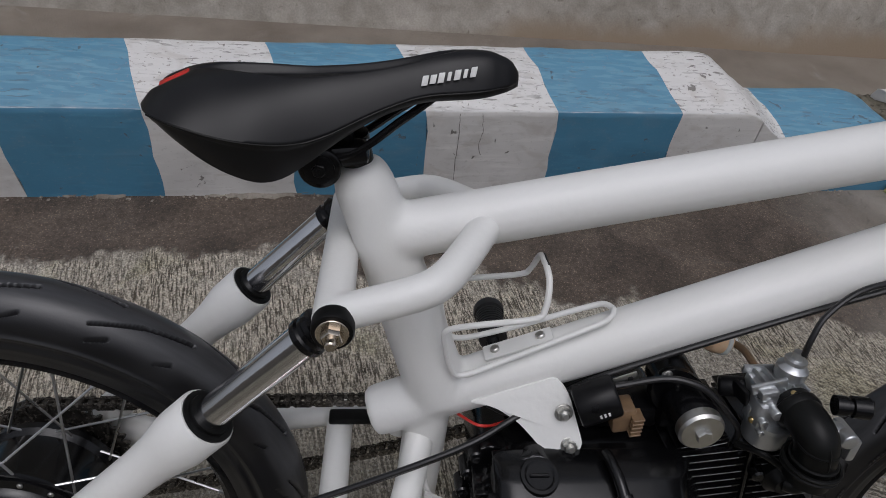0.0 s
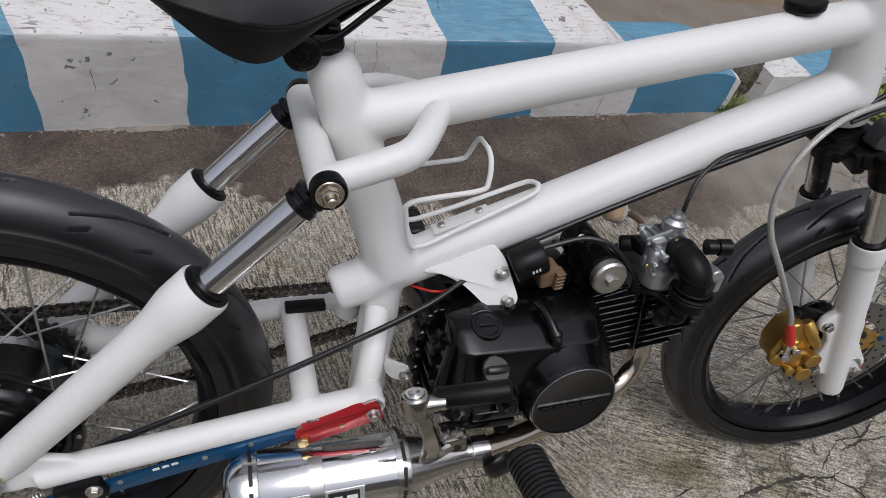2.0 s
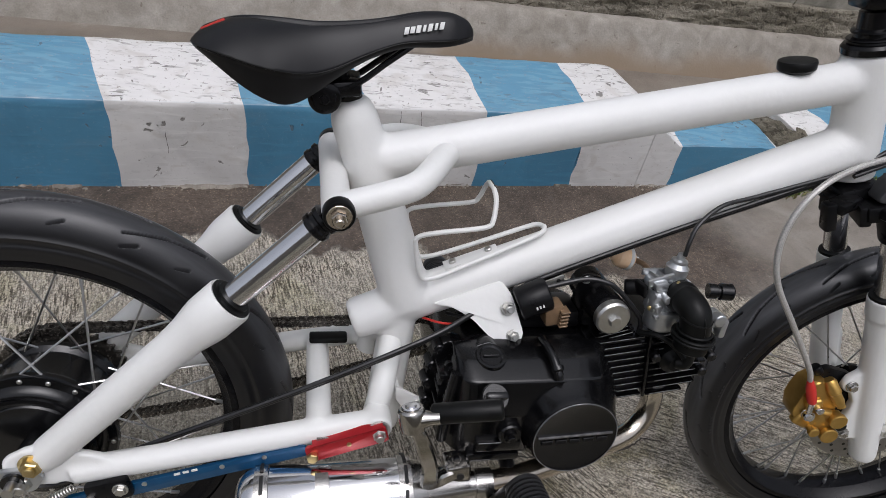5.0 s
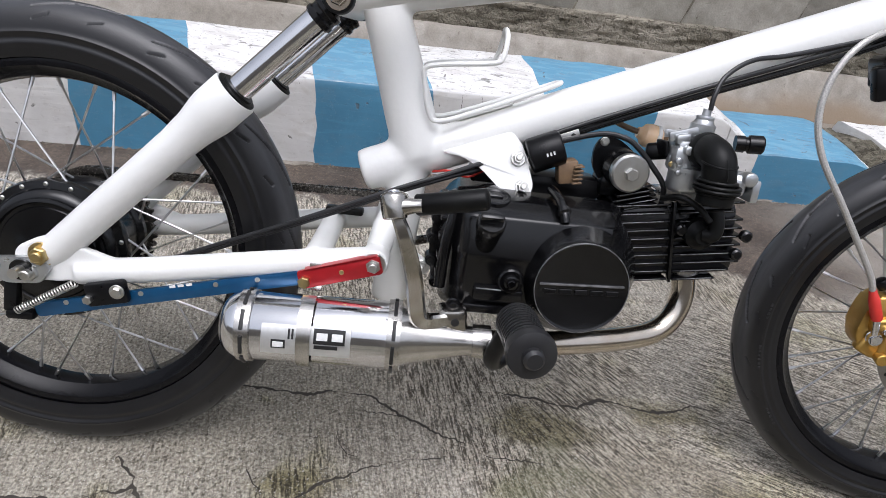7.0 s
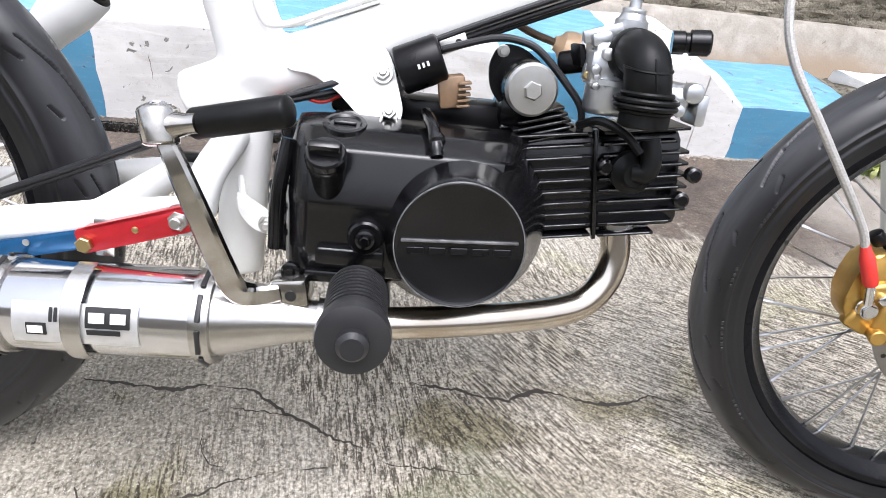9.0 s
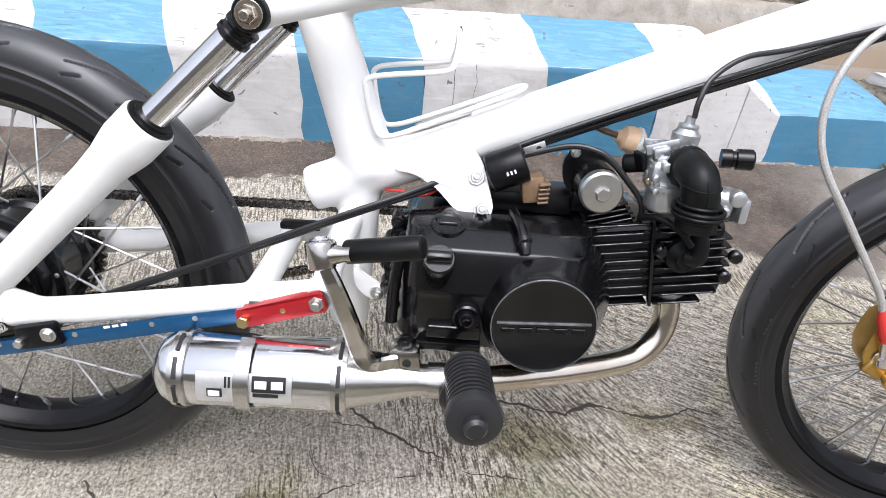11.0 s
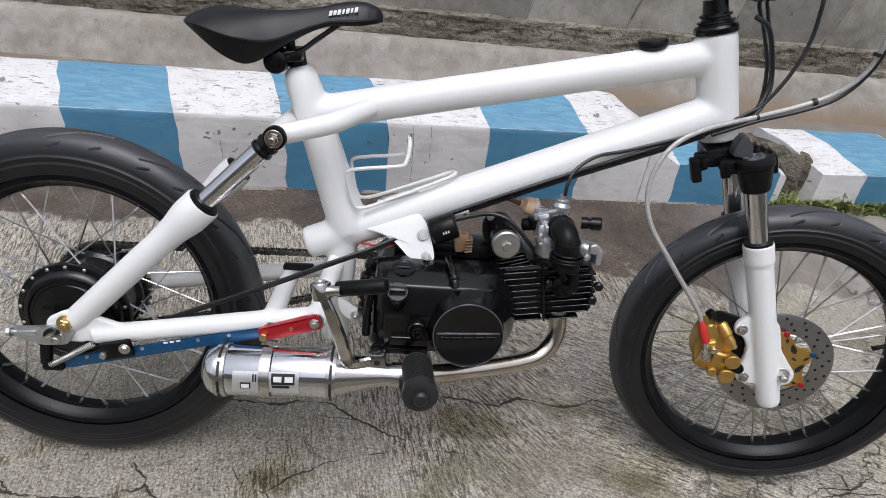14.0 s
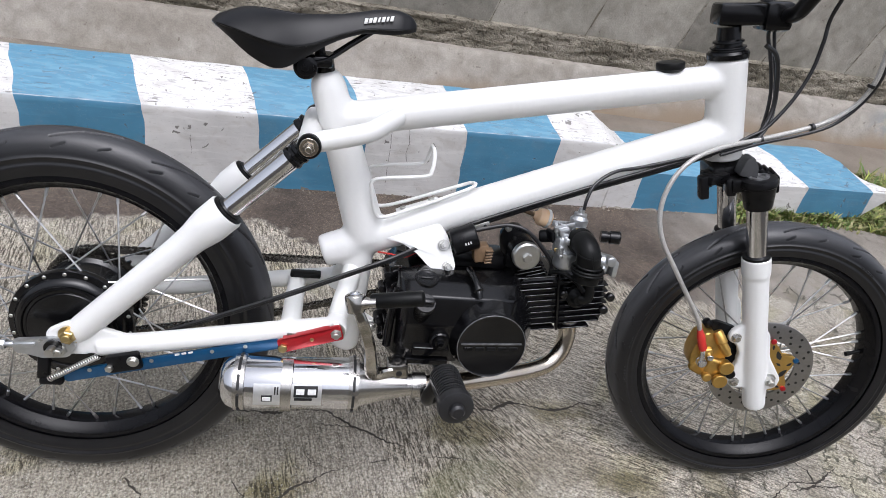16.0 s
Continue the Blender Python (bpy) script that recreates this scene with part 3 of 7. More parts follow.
def disc():
    """A brake disc with drilled holes."""
    b = bm_new()
    r0, r1, n = 0.066, 0.102, 120
    ring(b, [(-0.0425, r0), (-0.0425, r1 - 0.001), (-0.042, r1), (-0.039, r1), (-0.0385, r1 - 0.001), (-0.0385, r0)], n)
    d = part("brake_disc", b, DISCM, front, "grey steel brake disc with drilled holes", 30)
    lathe(h := bm_new(), [(0, 0.0028), (0.0006, 0.0028)], (0, 0, 0), NEAR, 12)
    h = part("disc_hole", h, BARK, front)
    k = 0
    for ringr, cnt, off in ((0.074, 18, 0), (0.084, 18, 7), (0.094, 18, 14)):
        for i in range(cnt):
            a = radians(off + 360 * i / cnt)
            m = pose(ringr * math.cos(a), -0.0423, ringr * math.sin(a))
            if k == 0:
                h.matrix_basis = m
            else:
                shared("disc_hole", h, front, m)
            k += 1
    b = bm_new()
    star = []
    for k in range(72):
        a = 2 * math.pi * k / 72
        r = 0.0575 + 0.0085 * math.cos(6 * (a - math.pi / 6)) + 0.002 * math.sin(12 * a)
        star.append((r * math.cos(a), r * math.sin(a)))
    plate(b, star, -0.048, -0.040, 0.001)
    part("disc_carrier", b, GOLD, front, "gold disc carrier with black leaf cut-outs")
    kinds = []
    for leaf in ([(-0.011, 0.0), (-0.004, 0.0055), (0.005, 0.004), (0.012, 0.0), (0.004, -0.0035), (-0.005, -0.0045)], [(-0.006, 0.0), (0.0, 0.0030), (0.007, 0.001), (0.001, -0.0028)]):
        plate(h := bm_new(), rounded(leaf, 0.002), -0.0003, 0.0003, 0)
        kinds.append(part("carrier_cutout", h, BARK, front))
    for k in range(6):
        for src, r, off, turn in ((kinds[0], 0.0435, 0.0, 62), (kinds[1], 0.0530, 24.0, 20), (kinds[1], 0.0340, 32.0, 120)):
            a = 60 * k + off
            m = pose(r * math.cos(radians(a)), -0.0484, r * math.sin(radians(a)), 0, -a - turn, 0)
            if k == 0 and src.matrix_basis == Matrix.Identity(4):
                src.matrix_basis = m
            else:
                shared("carrier_cutout", src, front, m)
    for k in range(6):
        a = (k + 0.5) * math.pi / 3
        lathe(h := bm_new(), [(0, 0.0054), (0.003, 0.0054), (0.004, 0.003)], (0.066 * math.cos(a), -0.048, 0.066 * math.sin(a)), NEAR, 14)
        part("disc_button", h, RED if k % 2 else BLUE, front, "coloured disc button")


disc()

# ---- fork ----
FD = V(-0.312, 0, 0.950).normalized()
GREYR = material("grey_rubber", (0.05, 0.051, 0.053), 0.5, second=(0.03, 0.03, 0.031), scale=60)
FX, FY = 1.088, 0.068
bm = bm_new()
box(bm, (1.051, 0, 0.656), (0.060, 0.075, 0.034), pose(0, 0, 0, 0, -18, 0), 0.008)
for s in (-1, 1):
    box(bm, (1.070, s * 0.045, 0.650), (0.044, 0.055, 0.024), pose(0, 0, 0, 0, -18, s * 10), 0.005)
    box(bm, (1.052, s * 0.040, 0.640), (0.016, 0.050, 0.030), pose(0, 0, 0, 0, -18, s * 14), 0.004)
    lathe(bm, [(-0.038, 0.0185), (-0.037, 0.0218), (-0.034, 0.0230), (-0.004, 0.0275), (0.002, 0.0285), (0.004, 0.0305), (0.011, 0.0310), (0.0160, 0.0290), (0.0175, 0.0255), (0.018, 0.015)], (FX, s * FY, 0.650), FD, 36)
fork_crown = part("fork_crown", bm, SATIN, bike, "black fork crown")
bm = bm_new()
box(bm, (1.022, -0.045, 0.650), (0.045, 0.026, 0.016), pose(0, 0, 0, 0, -10, 30), 0.004)
box(bm, (1.004, -0.050, 0.632), (0.016, 0.020, 0.042), pose(0, 0, 0, 0, -18, 0), 0.004)
box(bm, (1.018, -0.020, 0.640), (0.016, 0.022, 0.030), pose(0, 0, 0, 0, -18, 10), 0.004)
part("cable_bracket", bm, SATIN, fork_crown, "black bracket")
bm = bm_new()
plate(bm, rounded([(1.050, 0.664), (1.056, 0.694), (1.064, 0.700), (1.078, 0.684), (1.082, 0.664)], 0.004), -0.066, -0.040, 0.003)
part("rubber_stop", bm, GREYR, fork_crown, "grey rubber stop")
bm = bm_new()
box(bm, (1.100, -0.040, 0.672), (0.052, 0.040, 0.010), pose(0, 0, 0, 0, 14, -12), 0.003)
box(bm, (1.122, -0.048, 0.658), (0.010, 0.036, 0.030), pose(0, 0, 0, 0, -16, -12), 0.003)
for k in range(3):
    box(bm, (1.088 + 0.012 * k, -0.045, 0.681 - 0.003 * k), (0.006, 0.030, 0.008), pose(0, 0, 0, 0, 14, -12), 0.002)
part("crown_guard", bm, SATIN, fork_crown, "black angular plastic guard")
for s in (-1, 1):
    lathe(b := bm_new(), [(0, 0.017), (0.003, 0.0165), (0.0035, 0.011), (0.001, 0.0095), (0.001, 0.004)], V(FX, s * FY, 0.650) + FD * 0.0175, FD, 28)
    part("cap", b, EDGE, fork_crown, "dark leg cap")
    rod(b := bm_new(), V(FX, s * FY, 0.646), V(FX, s * FY, 0.646) - FD * 0.17, 0.0172, 28)
    part("stanchion", b, CHROME, fork_crown, "chrome fork stanchion")
    p = V(FX, s * FY, 0.646) - FD * 0.13
    b = bm_new()
    lathe(b, [(-0.003, 0.018), (-0.003, 0.0235), (0, 0.0246), (0.030, 0.0246), (0.037, 0.0222), (0.20, 0.0216), (0.268, 0.0216), (0.313, 0.0208), (0.322, 0.0188), (0.324, 0.0)], p, -FD, 36)
    lug = [(1.175, 0.396), (1.183, 0.326), (1.202, 0.293), (1.214, 0.266), (1.229, 0.258), (1.251, 0.264), (1.256, 0.286), (1.243, 0.302), (1.219, 0.331), (1.203, 0.381)]
    plate(b, rounded(lug, 0.008), s * FY - 0.008, s * FY + 0.008, 0.002)
    if s < 0:
        plate(b, rounded([(1.156, 0.398), (1.137, 0.378), (1.130, 0.365), (1.133, 0.352), (1.149, 0.348), (1.161, 0.328), (1.162, 0.304), (1.154, 0.278), (1.156, 0.263), (1.169, 0.253), (1.196, 0.255), (1.196, 0.353), (1.181, 0.398)], 0.006), -FY - 0.006, -FY + 0.008, 0.002)
    lg = part("fork_leg", b, WHITE, fork_crown, "white lower fork leg")
    rm = lg.modifiers.new("weld", "REMESH")
    rm.mode, rm.voxel_size, rm.use_smooth_shade = "VOXEL", 0.0024, True
    sm = lg.modifiers.new("fillet", "SMOOTH")
    sm.factor, sm.iterations = 0.5, 4
    lathe(b := bm_new(), [(-0.006, 0.0175), (-0.006, 0.0225), (0.001, 0.0235), (0.001, 0.0175)], p, -FD, 28)
    part("dust_seal", b, SOFT, fork_crown)
    hexnut(b := bm_new(), (1.231, s * (FY + 0.008), 0.284), (0, s, 0), 0.0105, 0.010, 0.014, 0.006)
    part("axle_nut", b, ZINC, fork_crown, "zinc plated axle nut")

# headset, stem, bar
bm = bm_new()
HD = (HT1 - HT0).normalized()
lathe(bm, [(0, 0.0335), (0.008, 0.034), (0.012, 0.031), (0.013, 0.027), (0.015, 0.0265), (0.017, 0.029), (0.0185, 0.0285), (0.020, 0.022), (0.024, 0.0215), (0.0255, 0.025), (0.028, 0.0245), (0.030, 0.0195), (0.05, 0.0185)], HT1 - HD * 0.001, HD, 36)
hs = part("headset", bm, GLOSS, bike, "black headset")
bm = bm_new()
box(bm, HT1 + HD * 0.066 + V(0.012, 0, 0.004), (0.075, 0.048, 0.034), pose(0, 0, 0, 0, -8, 0), 0.006)
box(bm, V(1.050, 0, 0.916), (0.045, 0.056, 0.045), pose(0, 0, 0, 0, -8, 0), 0.008)
stem = part("stem", bm, GLOSS, hs, "black handlebar stem")
bm = bm_new()
sweep(bm, glide([(1.06, -0.33, 1.09), (1.066, -0.25, 1.075), (1.066, -0.16, 1.045), (1.064, -0.08, 0.955), (1.062, -0.04, 0.922), (1.062, 0.04, 0.922), (1.064, 0.08, 0.955), (1.066, 0.16, 1.045), (1.066, 0.25, 1.075), (1.06, 0.33, 1.09)]), 0.0125, 16)
part("handlebar", bm, SATIN, hs, "black riser handlebar")

# ---- caliper ----
bm = bm_new()
plate(bm, rounded([(1.072, 0.322), (1.0885, 0.300), (1.110, 0.291), (1.134, 0.288), (1.147, 0.310), (1.132, 0.357), (1.109, 0.386), (1.084, 0.386), (1.075, 0.357)], 0.012), -0.094, -0.056, 0.005)
box(bm, (1.122, -0.092, 0.313), (0.034, 0.024, 0.046), pose(0, 0, 0, 0, 8, 0), 0.007, 3)
box(bm, (1.094, -0.090, 0.308), (0.030, 0.018, 0.022), pose(0, 0, 0, 0, 24, 0), 0.006, 3)
box(bm, (1.098, -0.094, 0.345), (0.026, 0.016, 0.020), pose(0, 0, 0, 0, -20, 0), 0.005, 3)
cal = part("brake_caliper", bm, GOLD, bike, "gold anodised brake caliper")
for x, z, r in ((1.1386, 0.3255, 0.0135), (1.135, 0.2950, 0.0140), (1.108, 0.300, 0.0085)):
    lathe(b := bm_new(), [(0, r - 0.002), (0.010, r - 0.002), (0.011, r), (0.017, r), (0.018, r - 0.0015), (0.0175, r * 0.4)], (x, -0.096, z), NEAR, 28)
    part("piston_cap", b, GOLD, cal, "round gold piston cap")
lathe(b := bm_new(), [(0, 0.0085), (0.004, 0.0105), (0.024, 0.0105), (0.026, 0.0085), (0.040, 0.0085), (0.046, 0.0065), (0.050, 0.0065), (0.051, 0.005)], (1.108, -0.088, 0.389), (0.028, -0.018, -0.038), 24)
part("slide_pin", b, GOLD, cal, "gold slide pin sleeve")
lathe(b := bm_new(), [(0, 0.0085), (0.010, 0.0095), (0.014, 0.0085), (0.015, 0.006)], (1.157, -0.088, 0.3065), NEAR, 20)
part("rubber_cap", b, SOFT, cal, "black rubber cap")
bm = bm_new()
plate(bm, rounded([(1.095, 0.398), (1.110, 0.404), (1.150, 0.395), (1.162, 0.36), (1.172, 0.30), (1.168, 0.272), (1.148, 0.275), (1.140, 0.31), (1.130, 0.36), (1.105, 0.385)], 0.006), -0.078, -0.068, 0.0015)
rod(bm, (1.098, -0.075, 0.392), (1.088, -0.075, 0.402), 0.008, 14, bevel=0.001)
part("caliper_bracket", bm, SATIN, cal, "black caliper bracket")
for x, z in ((1.145, 0.384), (1.171, 0.289)):
    hexnut(b := bm_new(), (x, -0.094, z), NEAR, 0.0068, 0.006, 0.0095)
    part("bolt", b, STEEL, cal)
bm = bm_new()
lathe(bm, [(0, 0.0062), (0.004, 0.0075), (0.030, 0.0075), (0.036, 0.0060), (0.044, 0.0048)], (1.087, -0.104, 0.354), (-0.016, 0.004, 0.038), 18)
part("hose_end", bm, REDTRIM, cal, "red hose fitting")
bm = bm_new()
hexnut(bm, (1.094, -0.096, 0.3255), NEAR, 0.0085, 0.010, 0.010)
lathe(bm, [(0, 0.009), (0.007, 0.009)], (1.094, -0.098, 0.3255), NEAR, 20)
rod(bm, (1.093, -0.102, 0.328), (1.087, -0.104, 0.354), 0.0048, 12)
rod(bm, (1.104, -0.100, 0.341), (1.104, -0.110, 0.341), 0.006, 14, bevel=0.001)
part("banjo_bolt", bm, CHROME, cal, "chrome banjo bolt")

# ---- engine ----
eng_case = bm_new()
plate(eng_case, rounded([(0.488, 0.39), (0.497, 0.43), (0.53, 0.447), (0.60, 0.450), (0.70, 0.448), (0.735, 0.43), (0.735, 0.36), (0.70, 0.315), (0.62, 0.295), (0.54, 0.305), (0.500, 0.33)], 0.02), -0.062, 0.085, 0.006)
engine = part("engine", eng_case, BLACK, bike, "black painted horizontal single cylinder engine")
# clutch side cover: gasket flange, then a folded shell with a sloping panel
bm = bm_new()
plate(bm, rounded([(0.488, 0.412), (0.505, 0.440), (0.519, 0.454), (0.546, 0.464), (0.560, 0.457), (0.581, 0.453), (0.611, 0.456), (0.673, 0.459), (0.692, 0.454), (0.706, 0.440), (0.712, 0.41), (0.716, 0.37), (0.690, 0.322), (0.63, 0.304), (0.56, 0.300), (0.505, 0.312), (0.490, 0.345)], 0.010), -0.080, -0.058, 0.003)
part("clutch_cover", bm, BLACK, engine, "black painted engine side cover")
bm = bm_new()
fold = rounded([(-0.066, 0.460), (-0.084, 0.4575), (-0.104, 0.4530), (-0.131, 0.4385), (-0.1405, 0.391), (-0.1385, 0.384), (-0.1365, 0.345), (-0.131, 0.322), (-0.100, 0.306), (-0.066, 0.304)], 0.0035, 4)
ends = []
for x, d, h in ((0.492, 0.10, 0.93), (0.4935, 0.32, 0.945), (0.497, 0.56, 0.955), (0.502, 0.74, 0.965), (0.508, 0.87, 0.975), (0.515, 0.95, 0.985), (0.523, 0.99, 0.995), (0.534, 1.0, 1.0), (0.60, 1.0, 1.0), (0.66, 1.0, 1.0), (0.688, 0.93, 0.985), (0.702, 0.62, 0.95), (0.707, 0.2, 0.92)):
    ends.append([bm.verts.new((x + 0.012 * (1 - d) * max(0.0, (z - 0.40) / 0.06), -0.066 + (y + 0.066) * d, 0.385 + (z - 0.385) * h)) for y, z in fold])
for a, c in zip(ends, ends[1:]):
    for k in range(len(a)):
        bm.faces.new((a[k], a[(k + 1) % len(a)], c[(k + 1) % len(a)], c[k]))
bm.faces.new(ends[0]), bm.faces.new(ends[-1][::-1])
bmesh.ops.recalc_face_normals(bm, faces=bm.faces)
part("cover_shell", bm, BLACK, engine, "folded black cover shell", 40)
bm = bm_new()
box(bm, (0.560, -0.137, 0.345), (0.060, 0.014, 0.016), None, 0.0025)
box(bm, (0.556, -0.133, 0.324), (0.072, 0.016, 0.012), None, 0.003)
lathe(bm, [(0, 0.017), (0.008, 0.0155), (0.010, 0.0135), (0.010, 0.0)], (0.573, -0.136, 0.3645), NEAR, 28)
part("cover_step", bm, BLACK, engine)
# thin brighter strip along the step's upper edge
box(bm := bm_new(), (0.548, -0.1440, 0.3520), (0.030, 0.0008, 0.0016), None, 0.0003, 1)
part("step_edge", bm, EDGE, engine)
CB = V(0.6540, -0.098, 0.3705)
bm = bm_new()
lathe(bm, [(-0.02, 0.088), (0.004, 0.082), (0.018, 0.0745), (0.034, 0.0670), (0.048, 0.0615), (0.055, 0.0592), (0.059, 0.0583), (0.062, 0.0570)], CB, NEAR, 96)
part("clutch_boss", bm, BLACK, engine, "black round clutch housing")
bm = bm_new()
lathe(bm, [(0, 0.0568), (0.002, 0.0568), (0.003, 0.0548), (0.0015, 0.052), (0.001, 0.0)], CB + V(0, -0.061, 0), NEAR, 96)
part("clutch_cap", bm, BLACK, engine, "round cover with raised bar")
bm = bm_new()
box(bm, CB + V(0, -0.0635, 0.0045), (0.100, 0.003, 0.0026), pose(0, 0, 0, 0, -3, 0), 0.0008)
part("raised_bar", bm, EDGE, engine, "bare metal raised bar")
for k in range(5):
    b = bm_new()
    box(b, CB + V(-0.037 + 0.0185 * k, -0.0632, -0.0065 + 0.00097 * k), (0.0145, 0.0018, 0.0062), pose(0, 0, 0, 0, -3, 0), 0.0006, 1)
    part("lettering_bar", b, SATIN, engine)
bm = bm_new()
OA = V(0, -0.62, 0.78)
lathe(bm, [(0, 0.0105), (0.02, 0.0125), (0.05, 0.0150), (0.053, 0.0165), (0.058, 0.0165)], (0.538, -0.118, 0.388), OA, 32)
part("oil_neck", bm, BLACK, engine, "black oil filler neck")
bm = bm_new()
lathe(bm, [(0.058, 0.0155), (0.060, 0.0170), (0.066, 0.0170), (0.068, 0.0155), (0.068, 0.0)], (0.538, -0.118, 0.388), OA, 32)
box(bm, V(0.538, -0.118, 0.388) + OA.normalized() * 0.072, (0.027, 0.009, 0.013), pose(0, 0, 0, 38, 0, 0), 0.003)
part("oil_cap", bm, BLACK, engine, "black oil filler cap")
bm = bm_new()
lathe(bm, [(-0.002, 0.0205), (0.0018, 0.0190), (0.0020, 0.0155), (0.0002, 0.0135), (0.0002, 0.0)], (0.546, -0.0985, 0.4545), (0, -0.32, 0.95), 40)
box(bm, (0.546, -0.0985, 0.4555), (0.020, 0.004, 0.003), pose(0, 0, 0, -18, 0, 0), 0.001)
part("inspection_boss", bm, BLACK, engine)
for x, z, y in ((0.573, 0.3645, -0.1455), (0.692, 0.445, -0.081), (0.508, 0.326, -0.136), (0.704, 0.337, -0.081), (0.710, 0.41, -0.081), (0.500, 0.428, -0.081)):
    lathe(b := bm_new(), [(0, 0.0085), (0.005, 0.0085), (0.006, 0.006), (0.006, 0.0055)], (x, y + 0.001, z), NEAR, 18)
    hexnut(b, (x, y - 0.005, z), NEAR, 0.0047, 0.004)
    part("cover_bolt", b, BLACK, engine)
bm = bm_new()
sweep(bm, glide([(0.617, -0.080, 0.468), (0.620, -0.095, 0.466), (0.624, -0.112, 0.460), (0.627, -0.126, 0.450), (0.629, -0.131, 0.440)], 5), 0.0058, 14)
lathe(bm, [(0, 0.008), (0.005, 0.008), (0.007, 0.006)], (0.6265, -0.122, 0.4535), (0.2, -0.75, -0.6), 18)
hexnut(bm, (0.6275, -0.127, 0.4485), (0.1, -0.9, 0.3), 0.0058, 0.005)
part("breather_spout", bm, BLACK, engine)
# bottom gearbox end behind
bm = bm_new()
for (x, z, r, y) in ((0.515, 0.395, 0.030, -0.085), (0.516, 0.35, 0.027, -0.095)):
    lathe(bm, [(0, r), (0.03, r), (0.034, r - 0.004), (0.034, r * 0.4)], (x, y + 0.034, z), NEAR, 28)
sweep(bm, glide([(0.50, -0.112, 0.44), (0.492, -0.118, 0.39), (0.49, -0.118, 0.34)]), 0.007, 12)
for z in (0.345, 0.37, 0.395, 0.42):
    box(bm, (0.494, -0.07, z), (0.02, 0.05, 0.006), None, 0.002)
plate(bm, rounded([(0.500, 0.447), (0.486, 0.437), (0.4805, 0.420), (0.476, 0.395), (0.475, 0.365), (0.479, 0.335), (0.489, 0.315), (0.510, 0.303), (0.53, 0.31), (0.53, 0.44)], 0.012), -0.052, -0.030, 0.003)
for x, z in ((0.4885, 0.436), (0.4815, 0.410), (0.478, 0.382), (0.479, 0.352), (0.4875, 0.322)):
    lathe(bm, [(0, 0.0085), (0.022, 0.0080), (0.024, 0.0065), (0.024, 0.0)], (x, -0.036, z), NEAR, 16)
    hexnut(bm, (x, -0.059, z), NEAR, 0.0046, 0.004)
part("gearbox_end", bm, BLACK, engine, "black ribbed gearbox end")
# cylinder and head with cooling fins
CT = pose(0.79, -0.02, 0.415, 0, -8.5, 0)
bm = bm_new()
box(bm, (0, 0, 0), (0.165, 0.098, 0.098), None, 0.012)
bmesh.ops.transform(bm, matrix=CT, verts=bm.verts)
cylinder = part("cylinder", bm, BLACK, engine, "black finned cylinder")
def fin(x0, x1, wd, z, m):
    b = bm_new()
    box(b, ((x0 + x1) / 2, 0, z), (x1 - x0, wd, 0.0034), None, 0.0012, 2)
    bmesh.ops.transform(b, matrix=m, verts=b.verts)
    part("cooling_fin", b, BLACK, engine)
    # bright strip: the fin's bare metal edge, its glint put into the colour
    b = bm_new()
    c0, c1 = x0 + random.uniform(0.002, 0.012), x1 - random.uniform(0.002, 0.010)
    box(b, ((c0 + c1) / 2, -wd / 2 - 0.0001, z + 0.0005), (c1 - c0, 0.0008, 0.0009), None, 0.0002, 1)
    bmesh.ops.transform(b, matrix=m, verts=b.verts)
    part("fin_edge", b, EDGE, engine)


for k in range(10):
    fin(-0.092, -0.008, 0.110, -0.050 + 0.0112 * k, CT)
    fin(-0.002 + (0.004 if k > 6 else 0), 0.084 - (0.03 if k == 0 else 0.012 if k in (1, 8) else 0), 0.116, -0.050 + 0.0112 * k, CT)
for k in range(5):
    fin(-0.036 + 0.004 * k, 0.036 - 0.004 * k, 0.096, 0, pose(0.727, -0.02, 0.452 + 0.0066 * k, 0, -16.5, 0))
box(bm := bm_new(), (-0.005, -0.052, 0.0), (0.004, 0.010, 0.108), None, 0.001)
bmesh.ops.transform(bm, matrix=CT, verts=bm.verts)
part("head_gasket", bm, BLACK, engine)
lathe(bm := bm_new(), [(0, 0.0561), (0.0006, 0.0565), (0.0012, 0.0561), (0.0012, 0.0553), (0, 0.0553)], CB + V(0, -0.0632, 0), NEAR, 72, close=False)
part("cap_rim", bm, EDGE, engine, "worn bare metal rim")
# bright lines on the flange: worn metal, with edge glints painted in
sweep(bm := bm_new(), glide([(0.506, -0.0797, 0.440), (0.519, -0.0797, 0.4515), (0.546, -0.0797, 0.4615), (0.561, -0.0797, 0.4545), (0.581, -0.0797, 0.4505), (0.611, -0.0797, 0.4535), (0.673, -0.0797, 0.4565)], 5), 0.0008, 6)
part("gasket_edge", bm, EDGE, engine)
for off in (0.0, 0.006):
    sweep(bm := bm_new(), glide([(0.505 + off, -0.0803 - off, 0.437), (0.494 + off, -0.0803 - off, 0.412), (0.4935 + off, -0.0803 - off, 0.37), (0.4945 + off, -0.0803 - off, 0.345), (0.506 + off, -0.0803 - off, 0.318)], 5), 0.0007, 6)
    part("gasket_edge", bm, EDGE, engine)
bm = bm_new()
lathe(bm, [(0, 0.02), (0.012, 0.02), (0.016, 0.014), (0.022, 0.011)], (0.815, -0.075, 0.432), NEAR, 24)
sweep(bm, glide([(0.815, -0.092, 0.434), (0.824, -0.098, 0.436), (0.826, -0.098, 0.448), (0.822, -0.095, 0.466)]), 0.0095, 14)
part("spark_plug_cap", bm, SOFT, engine, "black rubber plug cap")
